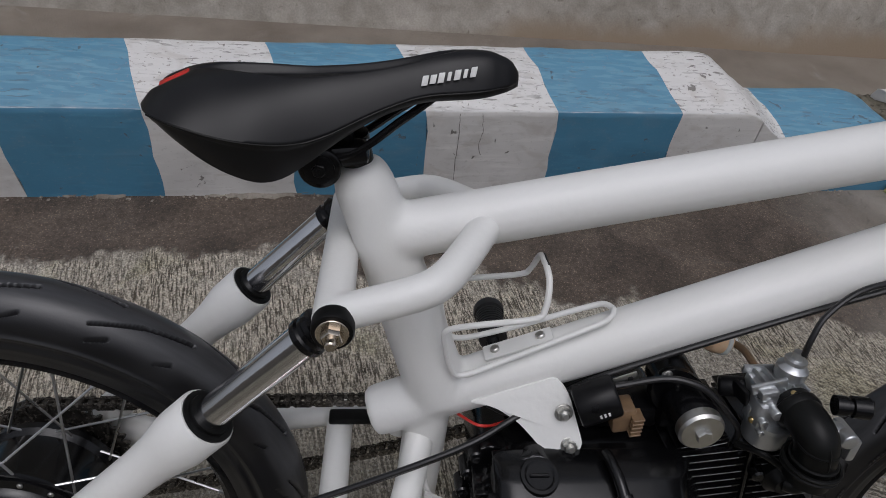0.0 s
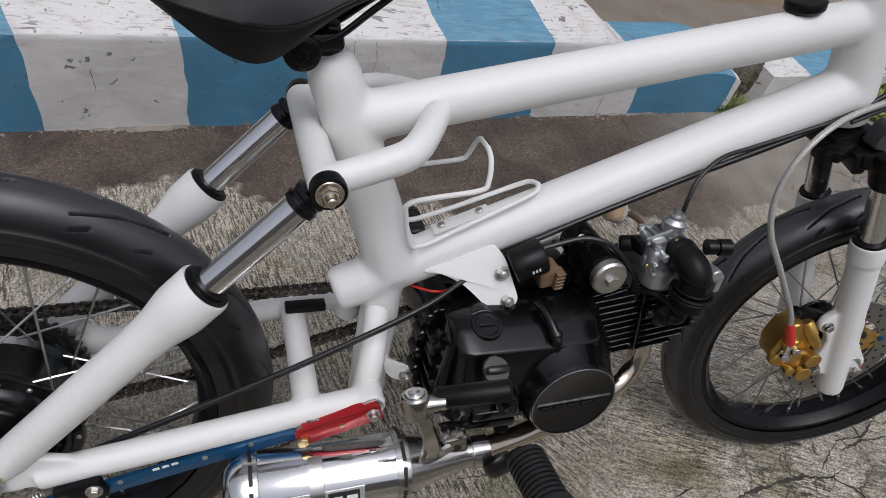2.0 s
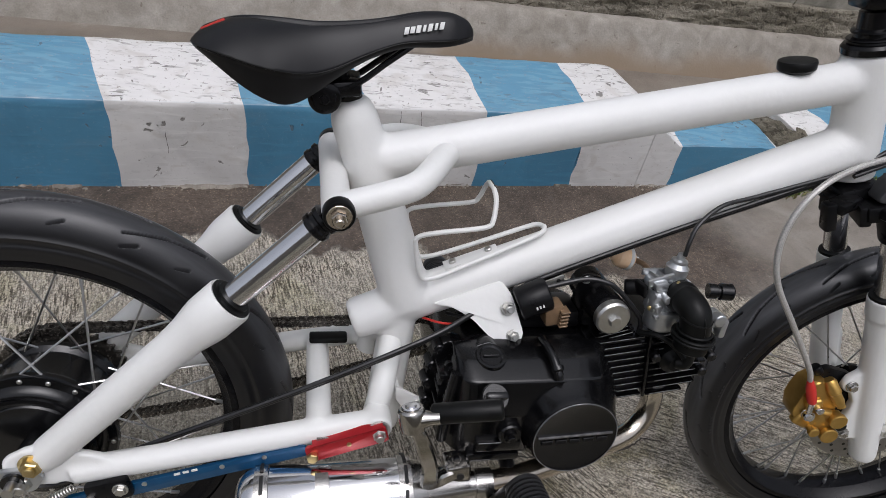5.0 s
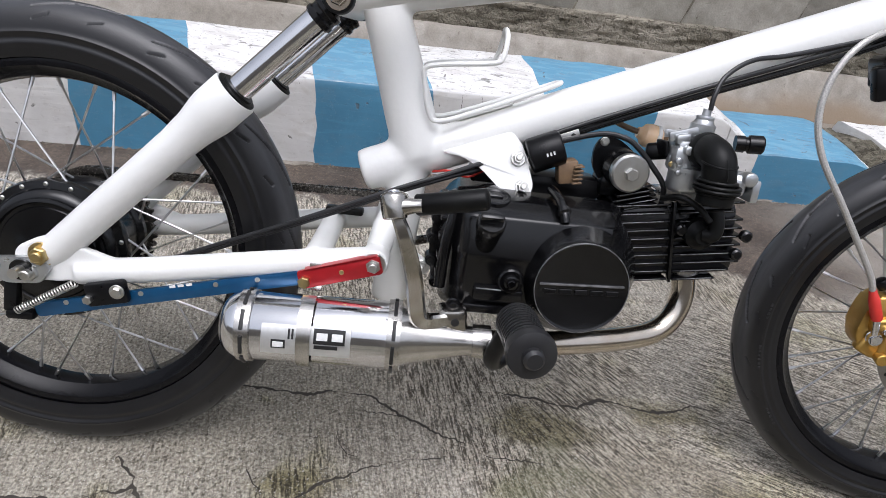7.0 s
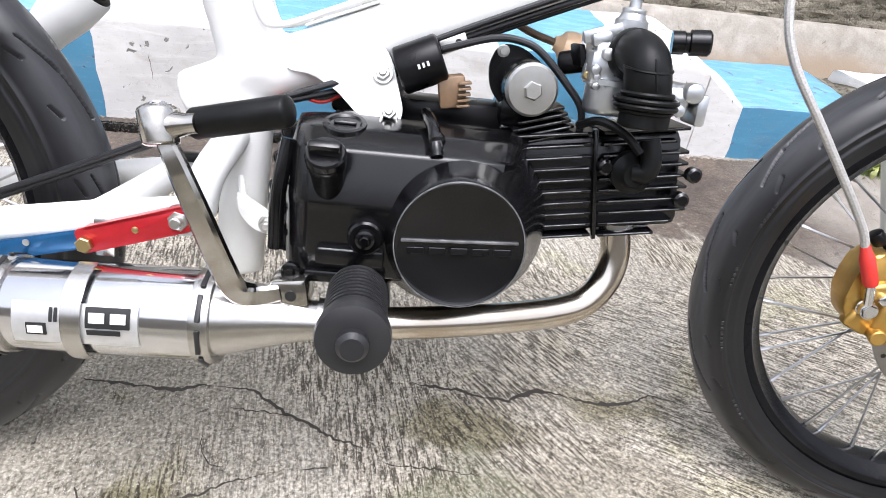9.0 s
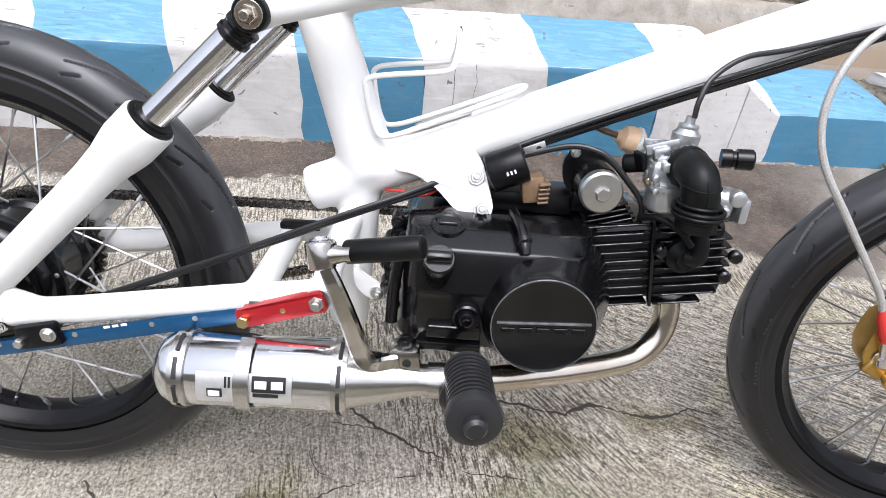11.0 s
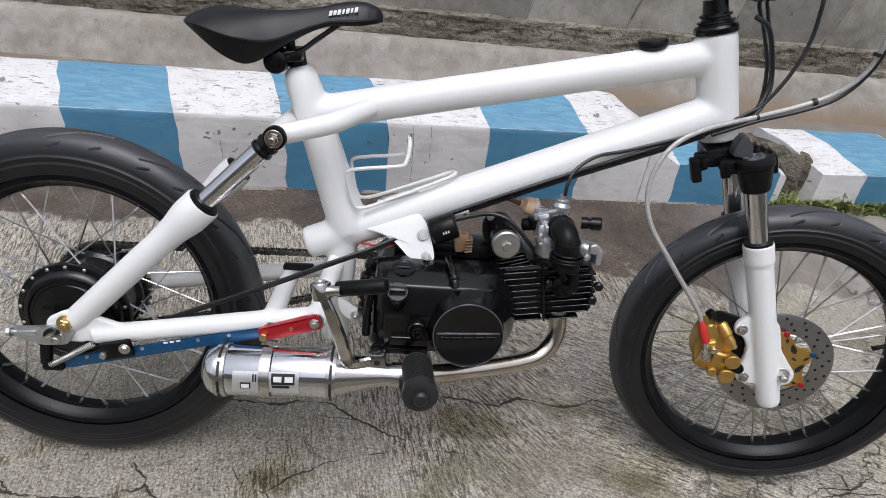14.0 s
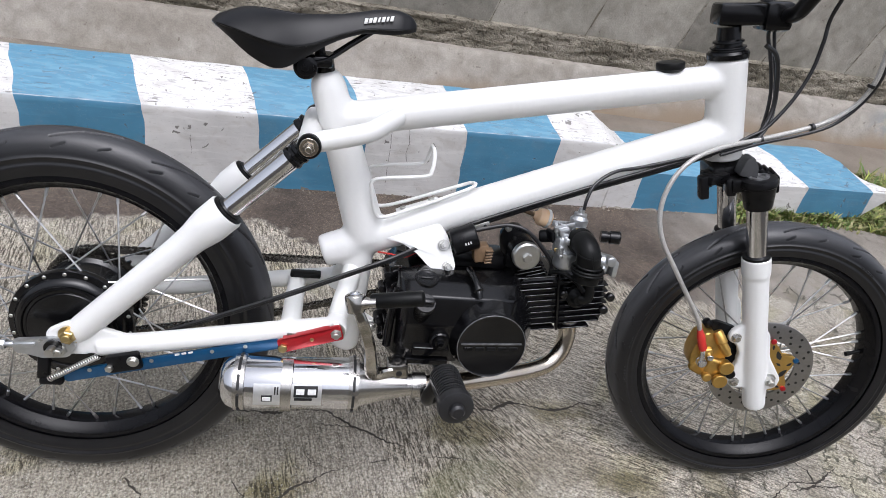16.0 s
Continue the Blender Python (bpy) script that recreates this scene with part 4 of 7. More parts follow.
for x, z in ((0.79, 0.435), (0.875, 0.435), (0.868, 0.41)):
    lathe(b := bm_new(), [(0, 0.0075), (0.008, 0.0075), (0.01, 0.005)], (x, -0.078, z), NEAR, 16)
    part("head_nut", b, BLACK, engine)

# starter with chrome cap
bm = bm_new()
lathe(bm, [(0, 0.022), (0.002, 0.0245), (0.089, 0.0245), (0.092, 0.0235)], (0.7105, 0.018, 0.500), (0, -1, -0.02), 40)
box(bm, (0.7105, -0.015, 0.472), (0.045, 0.05, 0.03), None, 0.008)
part("starter_motor", bm, GLOSS, engine, "glossy black starter motor with chrome end")
bm = bm_new()
plate(bm, rounded([(0.6735, 0.5174), (0.684, 0.5357), (0.7057, 0.5331), (0.7318, 0.5157), (0.737, 0.4956), (0.7257, 0.4774), (0.7066, 0.4704), (0.6927, 0.4739), (0.677, 0.4913)], 0.010), -0.030, -0.024, 0.0012)
part("starter_flange", bm, GLOSS, engine, "black starter flange")
for x, z in ((0.6866, 0.5278), (0.6961, 0.4774)):
    hexnut(b := bm_new(), (x, -0.030, z), NEAR, 0.0045, 0.004, 0.006)
    part("bolt", b, ZINC, engine)
lathe(bm := bm_new(), [(0, 0.0240), (0.010, 0.0240), (0.0130, 0.0215), (0.0136, 0.012), (0.0136, 0.0)], (0.7105, -0.0715, 0.4985), (0, -1, -0.02), 44)
part("starter_end", bm, ZINC, engine, "bright metal end cap")
hexnut(bm := bm_new(), (0.7105, -0.0847, 0.498), NEAR, 0.0085, 0.007)
part("bolt", bm, ZINC, engine)

# carburettor
upto = set(engine.children)
bm = bm_new()
lathe(bm, [(0, 0.017), (0.003, 0.0205), (0.006, 0.0215), (0.026, 0.0215), (0.0265, 0.0245), (0.031, 0.0245), (0.0315, 0.022)], (0.781, -0.060, 0.483), (0, 0, 1), 32)
part("float_bowl", bm, ALLOY, engine, "bare alloy float bowl")
bm = bm_new()
box(bm, (0.784, -0.048, 0.532), (0.046, 0.044, 0.030), None, 0.005)
box(bm, (0.780, -0.060, 0.524), (0.046, 0.030, 0.030), None, 0.006)
box(bm, (0.768, -0.058, 0.553), (0.036, 0.005, 0.011), pose(0, 0, 0, 0, -18, 0), 0.0015)
rod(bm, (0.784, -0.068, 0.541), (0.80, -0.068, 0.541), 0.010, 18, bevel=0.002)
box(bm, (0.766, -0.062, 0.548), (0.018, 0.014, 0.012), pose(0, 0, 0, 0, -15, 0), 0.003)
rod(bm, (0.770, -0.07, 0.536), (0.770, -0.083, 0.536), 0.0055, 12, bevel=0.001)
rod(bm, (0.762, -0.07, 0.522), (0.762, -0.080, 0.522), 0.0045, 12, bevel=0.001)
box(bm, (0.760, -0.055, 0.519), (0.008, 0.012, 0.016), None, 0.002)
rod(bm, (0.775, -0.07, 0.510), (0.775, -0.08, 0.510), 0.004, 10)
for k in range(4):
    box(bm, (0.770 + 0.011 * k, -0.046, 0.5485 + 0.0012 * k), (0.0022, 0.040, 0.006), pose(0, 0, 0, 0, 0, 8), 0.0006, 1)
box(bm, (0.779, -0.027, 0.549), (0.044, 0.003, 0.010), None, 0.001)
for x, z in ((0.764, 0.508), (0.796, 0.508), (0.764, 0.516)):
    rod(bm, (x, -0.070, z), (x, -0.079, z), 0.0034, 10, bevel=0.0008)
part("carburettor", bm, ALLOY, engine, "bare alloy carburettor body")
rod(bm := bm_new(), (0.764, -0.032, 0.528), (0.740, -0.022, 0.522), 0.0110, 20, bevel=0.003)
box(bm, (0.752, -0.044, 0.532), (0.006, 0.022, 0.020), pose(0, 0, 0, 0, -15, 12), 0.002)
part("choke_lever", bm, SATIN, engine, "black choke lever and inlet")
bm = bm_new()
lathe(bm, [(-0.034, 0.0135), (0, 0.0138), (0.014, 0.0136), (0.016, 0.0150), (0.021, 0.0152), (0.026, 0.0152), (0.028, 0.0125), (0.032, 0.0105), (0.034, 0.0110), (0.036, 0.0105), (0.037, 0.0055), (0.045, 0.0050)], (0.7945, -0.044, 0.540), (0.05, 0, 1), 28)
part("slide_tower", bm, ALLOY, engine, "bare alloy throttle slide tower")
for p, d in (((0.758, -0.065, 0.516), (-0.3, -1, 0)), ((0.772, -0.066, 0.516), NEAR), ((0.786, -0.070, 0.553), (0, -0.4, 1))):
    lathe(b := bm_new(), [(0, 0.0036), (0.003, 0.0036), (0.004, 0.0025)], p, d, 10)
    part("screw", b, BRASS, engine)
bm = bm_new()
lathe(bm, [(0, 0.019), (0.003, 0.0225), (0.010, 0.0225), (0.013, 0.0205), (0.016, 0.0190)], (0.792, -0.070, 0.538), (0.08, -1, -0.05), 36)
pts = glide([(0.792, -0.066, 0.538), (0.793, -0.092, 0.539), (0.796, -0.106, 0.532), (0.798, -0.110, 0.520), (0.800, -0.110, 0.508), (0.801, -0.109, 0.490)], 5)
sweep(bm, pts, 0.0196, 28)
part("intake_boot", bm, SOFT, engine, "black rubber intake elbow")
for k, r in ((0.508, 0.0205), (0.503, 0.0255), (0.498, 0.0250), (0.494, 0.0215)):
    sweep(b := bm_new(), [V(0.8005 + r * math.cos(a), -0.109 + r * math.sin(a), k) for a in [2 * math.pi * i / 32 for i in range(32)]], 0.0024, 8, closed=True)
    part("boot_ring", b, SOFT, engine)
bm = bm_new()
lathe(bm, [(0, 0.0215), (0.014, 0.0215), (0.016, 0.019)], (0.8015, -0.109, 0.496), (0, 0, -1), 30)
part("boot_sleeve", bm, SOFT, engine)
bm = bm_new()
sweep(bm, [p + V(0, -0.0192, 0.004) for p in pts[3:21]], 0.0013, 6)
part("boot_seam", bm, SOFT, engine)
sweep(bm := bm_new(), [V(0.797 + 0.0200 * math.cos(a), -0.109 + 0.0200 * math.sin(a), 0.529 + 0.003 * math.sin(a)) for a in [2 * math.pi * i / 32 for i in range(32)]], 0.0011, 6, closed=True)
part("boot_seam", bm, SOFT, engine)
bm = bm_new()
lathe(bm, [(0, 0.010), (0.010, 0.010), (0.011, 0.0085), (0.014, 0.0085), (0.015, 0.0110), (0.030, 0.0110), (0.032, 0.009)], (0.822, -0.082, 0.551), (1, -0.25, 0.08), 20)
part("vent_plug", bm, GLOSS, engine, "black plastic vent plug")
bm = bm_new()
rod(bm, (0.830, -0.07, 0.505), (0.850, -0.078, 0.504), 0.014, 22, bevel=0.003)
rod(bm, (0.848, -0.08, 0.511), (0.848, -0.094, 0.511), 0.009, 16, bevel=0.002)
box(bm, (0.858, -0.074, 0.497), (0.010, 0.036, 0.028), None, 0.003)
rod(bm, (0.838, -0.08, 0.495), (0.838, -0.092, 0.495), 0.0055, 12, bevel=0.001)
part("intake_flange", bm, ALLOY, engine, "bare alloy intake flange")
bm = bm_new()
lathe(bm, [(0, 0.007), (0.005, 0.009), (0.009, 0.0145), (0.016, 0.0165), (0.024, 0.0165), (0.031, 0.0150), (0.034, 0.0125)], (0.744, 0.027, 0.5395), (1, 0, -0.2), 22)
ff = part("fuel_filter", bm, AMBER, engine, "amber inline fuel filter")
lathe(bm := bm_new(), [(0.024, 0.0165), (0.025, 0.0175), (0.029, 0.0175), (0.030, 0.0155), (0.034, 0.0125), (0.036, 0.006), (0.044, 0.005)], (0.744, 0.027, 0.5395), (1, 0, -0.2), 22)
part("filter_cap", bm, BARS, ff, "white filter cap")
bm = bm_new()
sweep(bm, glide([(0.69, 0.03, 0.560), (0.72, 0.030, 0.547), (0.746, 0.027, 0.5395)]), 0.004, 10)
sweep(bm, glide([(0.778, 0.027, 0.533), (0.786, 0.008, 0.535), (0.784, -0.025, 0.536)]), 0.0042, 10)
part("fuel_hose", bm, COPPER, engine, "brown fuel hose")
bm = bm_new()
sweep(bm, glide([(0.76, -0.055, 0.470), (0.775, -0.075, 0.478), (0.795, -0.088, 0.470), (0.81, -0.095, 0.455)]), 0.004, 10)
part("overflow_hose", bm, SOFT, engine)
for ob in set(engine.children) - upto:
    ob.location.y -= 0.005 if ob.name.startswith(("fuel", "filter")) else 0.017
# ignition coil, connector
bm = bm_new()
cd = pose(0.608, -0.049, 0.509, 0, -24, 0)
rod(bm, (-0.022, 0, 0), (0.022, 0, 0), 0.0225, 28, bevel=0.003)
bmesh.ops.transform(bm, matrix=cd, verts=bm.verts)
part("ignition_box", bm, SATIN, engine, "black cylindrical ignition box")
bm = bm_new()
box(bm, (0.638, -0.040, 0.530), (0.026, 0.0025, 0.013), pose(0, 0, 0, 0, -24, 0), 0.001)
lathe(b := bm_new(), [(0, 0.0030), (0.0006, 0.0030)], (0.642, -0.0413, 0.532), NEAR, 14)
part("terminal_hole", b, BARK, engine)
part("terminal", bm, ZINC, engine)
for k in range(3):
    box(b := bm_new(), (0.607 + 0.004 * k, -0.0717, 0.508 + 0.0018 * k), (0.0022, 0.001, 0.0042), pose(0, 0, 0, 0, -24, 0), 0)
    part("lettering_bar", b, BARS, engine)
box(bm := bm_new(), (0.640, -0.045, 0.487), (0.026, 0.026, 0.03), pose(0, 0, 0, 0, -10, 0), 0.003)
for k in range(5):
    box(bm, (0.651, -0.058, 0.476 + 0.0052 * k), (0.012, 0.018, 0.0022), pose(0, 0, 0, 0, -10, 0), 0.0005, 1)
part("connector", bm, COPPER, engine, "tan wire connector")
bm = bm_new()
for k in range(1):
    a = 0.005 * k
    sweep(bm, glide([(0.47 + a, -0.02 + a, 0.462), (0.49, -0.045 - a, 0.470 - a), (0.515, -0.035, 0.463 + a), (0.54, -0.03 - a, 0.475)]), 0.0016, 6)
part("wires", bm, REDTRIM, engine, "loose red wires")
bm = bm_new()
box(bm, (0.635, 0.0, 0.462), (0.12, 0.06, 0.028), None, 0.008)
box(bm, (0.56, 0.015, 0.462), (0.08, 0.05, 0.02), None, 0.006)
part("wiring_block", bm, SATIN, engine)

# exhaust: header pipe, cone, muffler
bm = bm_new()
sweep(bm, glide([(0.806, -0.040, 0.366), (0.812, -0.044, 0.330), (0.804, -0.050, 0.298), (0.782, -0.058, 0.277), (0.745, -0.071, 0.269), (0.678, -0.092, 0.266), (0.60, -0.117, 0.268), (0.53, -0.135, 0.272)], 8), 0.0155, 20)
exh = part("exhaust", bm, HEAT, bike, "steel exhaust with polished round muffler")
lathe(bm := bm_new(), [(0, 0.022), (0.005, 0.022), (0.006, 0.019)], (0.806, -0.040, 0.364), (0.1, -0.08, -1), 24)
box(bm, (0.808, -0.041, 0.362), (0.06, 0.022, 0.006), pose(0, 0, 0, -6, -8, 0), 0.002)
part("exhaust_flange", bm, STEEL, exh)
MX = V(-1, 0, -0.02).normalized()
M0 = V(0.545, -0.135, 0.273)
lathe(bm := bm_new(), [(0, 0.0165), (0.028, 0.0185), (0.032, 0.0185), (0.107, 0.036), (0.122, 0.040)], M0, MX, 48)
part("cone", bm, STEEL, exh, "steel exhaust cone")
lathe(bm := bm_new(), [(0.112, 0.039), (0.114, 0.0412), (0.294, 0.0412), (0.296, 0.040)], M0, MX, 64)
part("muffler", bm, CHROME, exh, "polished muffler can")
lathe(bm := bm_new(), [(0.289, 0.0408), (0.301, 0.0405), (0.310, 0.037), (0.317, 0.031), (0.321, 0.024), (0.321, 0.016), (0.307, 0.015)], M0, MX, 56)
part("end_cap", bm, CHROME, exh, "rounded muffler end cap")
for h in (0.117, 0.291):
    lathe(b := bm_new(), [(h - 0.008, 0.0412), (h - 0.008, 0.0432), (h - 0.003, 0.0437), (h + 0.003, 0.0437), (h + 0.008, 0.0432), (h + 0.008, 0.0412)], M0, MX, 64)
    part("muffler_band", b, STEEL, exh, "steel clamp band")
    src = None
    for k in range(9):
        a = 2 * math.pi * k / 9
        box(b := bm_new(), (0, 0, 0), (0.0045, 0.0018, 0.024), None, 0.0008)
        bmesh.ops.transform(b, matrix=Matrix.Translation(M0 + MX * h) @ pose(0, 0, 0, 40 * k + 8, 0, 0) @ Matrix.Translation((0, -0.0437, 0)), verts=b.verts)
        part("band_slot", b, BARK, exh)


def wrap(a0, a1, h0, h1, r, bm, n=12):
    """A thin skin on the muffler between two angles."""
    g = []
    for i in range(n + 1):
        a = radians(a0 + (a1 - a0) * i / n)
        row = []
        for rr in (r, r + 0.0012):
            for h in (h0, h1):
                p = M0 + MX * h
                row.append(bm.verts.new((p.x, p.y - rr * math.cos(a), p.z + rr * math.sin(a))))
        g.append(row)
    for x, y in zip(g, g[1:]):
        bm.faces.new((x[2], y[2], y[3], x[3])), bm.faces.new((x[0], x[1], y[1], y[0]))
        bm.faces.new((x[0], y[0], y[2], x[2])), bm.faces.new((x[1], x[3], y[3], y[1]))
    bm.faces.new((g[0][0], g[0][2], g[0][3], g[0][1])), bm.faces.new((g[-1][0], g[-1][1], g[-1][3], g[-1][2]))
    return bm


part("muffler_label", wrap(-20, 30, 0.166, 0.268, 0.0413, bm_new()), LABEL, exh, "silver maker's label")
part("label_panel", wrap(3, 27, 0.172, 0.208, 0.0427, bm_new()), BARK, exh)
for h in (0.1745, 0.1920):
    part("lettering_bar", wrap(9.5, 20.5, h, h + 0.0125, 0.0441, bm_new()), BARS, exh)
part("lettering_bar", wrap(-5, 0.5, 0.180, 0.207, 0.0427, bm_new()), BARK, exh)
part("lettering_bar", wrap(-8, 6, 0.240, 0.256, 0.0427, bm_new()), BARK, exh)
part("lettering_bar", wrap(-5, 3, 0.242, 0.254, 0.0441, bm_new()), BARS, exh)
for h in (0.231, 0.235):
    part("lettering_bar", wrap(8, 24, h, h + 0.0022, 0.0427, bm_new()), BARK, exh)
part("muffler_strap", wrap(-60, 85, 0.212, 0.228, 0.0442, bm_new()), STEEL, exh, "steel hanger strap")
box(bm := bm_new(), (0.3265, -0.112, 0.327), (0.016, 0.003, 0.035), None, 0.001)
part("strap_tab", bm, STEEL, exh)
lathe(bm := bm_new(), [(-0.01, 0.021), (0.012, 0.021)], M0 + MX * 0.01, MX, 28)
part("pipe_clamp", bm, STEEL, exh)

# red and blue links below the swing arm
def link_bar(a, b, w, y0, y1):
    a, b = V(a[0], a[1]), V(b[0], b[1])
    d = (b - a).normalized()
    n = V(-d.y, d.x) * w / 2
    return [tuple(a + n - d * w * 0.3), tuple(a - n - d * w * 0.3), tuple(b - n + d * w * 0.3), tuple(b + n + d * w * 0.3)]


bm = bm_new()
plate(bm, rounded(link_bar((0.314, 0.332), (0.398, 0.358), 0.023, 0, 0), 0.004), -0.139, -0.134, 0.001)
plate(bm, rounded(link_bar((0.314, 0.343), (0.398, 0.369), 0.003, 0, 0), 0.001), -0.139, -0.120, 0.0005)
rl = part("red_link", bm, RED, bike, "red anodised exhaust hanger")
hexnut(b := bm_new(), (0.314, -0.139, 0.329), NEAR, 0.0075, 0.006, 0.0)
part("bolt", b, BRASS, rl)
lathe(b := bm_new(), [(0, 0.0032), (0.0010, 0.0030), (0.0014, 0.002)], (0.358, -0.1392, 0.346), NEAR, 12)
part("rivet", b, BRASS, rl)
bm = bm_new()
plate(bm, rounded(link_bar((-0.012, 0.254), (0.296, 0.328), 0.018, 0, 0), 0.004), -0.126, -0.120, 0.001)
bl = part("blue_link", bm, BLUE, bike, "blue anodised brake torque arm")
for x in (0.02, 0.11, 0.2, 0.25):
    lathe(b := bm_new(), [(0, 0.0032), (0.0008, 0.0032)], (x, -0.1262, 0.2625 + 0.236 * x), NEAR, 12)
    part("rivet", b, ZINC, bl)
for k in range(3):
    box(b := bm_new(), (0.148 + 0.010 * k, -0.1263, 0.3015 + 0.0024 * k), (0.007, 0.001, 0.003), pose(0, 0, 0, 0, -13, 0), 0)
    part("lettering_bar", b, BARS, bl)
bm = bm_new()
box(bm, (0.072, -0.13, 0.287), (0.05, 0.012, 0.03), pose(0, 0, 0, 0, -13, 0), 0.004)
part("link_clamp", bm, SATIN, bl, "black link clamp")
hexnut(b := bm_new(), (0.086, -0.136, 0.292), NEAR, 0.0065, 0.004, 0.009)
hexnut(b, (0.052, -0.136, 0.279), NEAR, 0.006, 0.006)
part("bolt", b, ZINC, bl)
bm = bm_new()
box(bm, (-0.045, -0.122, 0.272), (0.017, 0.014, 0.048), pose(0, 0, 0, 0, 6, 0), 0.004)
box(bm, (-0.035, -0.124, 0.246), (0.034, 0.015, 0.012), None, 0.004)
part("brake_arm", bm, SATIN, bl, "black brake arm")
bm = bm_new()
A, B = V(-0.035, -0.134, 0.254), V(0.036, -0.134, 0.297)
d = (B - A).normalized()
u = d.orthogonal().normalized()
w_ = d.cross(u)
sweep(bm, [A + d * ((B - A).length * i / 220) + 0.0045 * (math.cos(i * 0.62) * u + math.sin(i * 0.62) * w_) for i in range(221)], 0.0009, 6)
part("spring", bm, ZINC, bl, "coiled return spring")

# kick lever
def ribbon(bm, pts, ws, ts):
    """A flat bar along points with bevelled edges; its broad side faces the near side."""
    pts = [Vector(p) for p in pts]
    rows = []
    for i, p in enumerate(pts):
        d = (pts[min(i + 1, len(pts) - 1)] - pts[max(i - 1, 0)]).normalized()
        side = d.cross(V(0, 1, 0)).normalized()
        nrm = side.cross(d).normalized()
        w, t = ws[i] / 2, ts[i] / 2
        c = min(w, t) * 0.45
        rows.append([bm.verts.new(p + side * a + nrm * b) for a, b in ((w - c, t), (w, t - c), (w, c - t), (w - c, -t), (c - w, -t), (-w, c - t), (-w, t - c), (c - w, t))])
    for a, b in zip(rows, rows[1:]):
        for k in range(8):
            bm.faces.new((a[k], a[(k + 1) % 8], b[(k + 1) % 8], b[k]))
    bm.faces.new(rows[0][::-1]), bm.faces.new(rows[-1])
    return bm


bm = bm_new()
arm = glide([(0.429, -0.211, 0.448), (0.440, -0.214, 0.424), (0.452, -0.206, 0.385), (0.459, -0.186, 0.345), (0.464, -0.169, 0.318), (0.474, -0.160, 0.308), (0.486, -0.154, 0.307), (0.498, -0.150, 0.309)], 6)
k = len(arm) - 1
ribbon(bm, arm, [0.0132 + 0.0074 * math.sin(min(1.0, i / k * 1.7) * math.pi / 2) - 0.004 * max(0, i / k - 0.7) / 0.3 for i in range(k + 1)], [0.010 + 0.004 * i / k for i in range(k + 1)])
lathe(bm, [(-0.0135, 0.0105), (-0.012, 0.0128), (-0.004, 0.0140), (0.010, 0.0150), (0.0122, 0.0142), (0.0135, 0.0125)], (0.4255, -0.211, 0.457), (-0.15, 0.3, 1), 28)
lathe(bm, [(0, 0.0125), (0.012, 0.0098), (0.022, 0.0075), (0.03, 0.0075)], (0.4255, -0.211, 0.457), (1, -0.2, 0.2), 20)
box(bm, (0.507, -0.138, 0.308), (0.034, 0.034, 0.028), pose(0, 0, 0, 0, -8, 0), 0.005)
kick = part("kick_lever", bm, KICK, bike, "steel kick start lever with rubber pedal")
rod(bm := bm_new(), (0.447, -0.2075, 0.460), (0.520, -0.226, 0.479), 0.0115, 24, bevel=0.003)
part("pedal_rubber", bm, SOFT, kick, "black pedal rubber")
lathe(bm := bm_new(), [(0, 0.0095), (0.0012, 0.0105), (0.0022, 0.0095), (0.0022, 0.0065), (0.0036, 0.0062), (0.0042, 0.003)], (0.4236, -0.2072, 0.4695), (-0.15, 0.3, 1), 20)
part("pivot_ball", bm, CHROME, kick, "bright pivot cap")
lathe(bm := bm_new(), [(0, 0.005), (0.001, 0.005)], (0.509, -0.1552, 0.308), NEAR, 14)
part("clamp_hole", bm, BARK, kick)

# foot peg
bm = bm_new()
FP, FE = V(0.561, -0.208, 0.338), V(0.567, -0.310, 0.339)
pd = (FE - FP).normalized()
prof = [(0, 0.020), (0.003, 0.023)]
for k in range(10):
    h = 0.006 + k * 0.0068
    prof += [(h, 0.0235), (h + 0.0035, 0.0235), (h + 0.0036, 0.0195), (h + 0.0066, 0.0195)]
prof += [(0.076, 0.0255), (0.086, 0.0265), (0.092, 0.0255), (0.095, 0.018), (0.095, 0.011), (0.102, 0.011), (0.106, 0.008)]
lathe(bm, [(h * 0.92, r) for h, r in prof], FP, pd, 32)
peg = part("foot_peg", bm, RUBBER, bike, "black ribbed rubber foot peg")
bm = bm_new()
sweep(bm, glide([(0.561, -0.206, 0.338), (0.553, -0.194, 0.312), (0.547, -0.178, 0.278), (0.552, -0.160, 0.260), (0.566, -0.150, 0.266), (0.575, -0.12, 0.285), (0.57, -0.05, 0.288)], 6), 0.0105, 16)
part("peg_arm", bm, SATIN, peg, "black curved peg arm")
bm = bm_new()
lathe(bm, [(h * 0.92, r * 0.97) for h, r in prof], (0.546, 0.262, 0.335), (0.03, 1, 0), 32)
far_peg = part("foot_peg", bm, RUBBER, bike, "black ribbed rubber foot peg")
bm = bm_new()
sweep(bm, glide([(0.546, 0.264, 0.335), (0.548, 0.23, 0.318), (0.552, 0.18, 0.290), (0.56, 0.09, 0.286), (0.565, 0.0, 0.290)], 6), 0.0105, 16)
part("peg_arm", bm, SATIN, far_peg, "black curved peg arm")


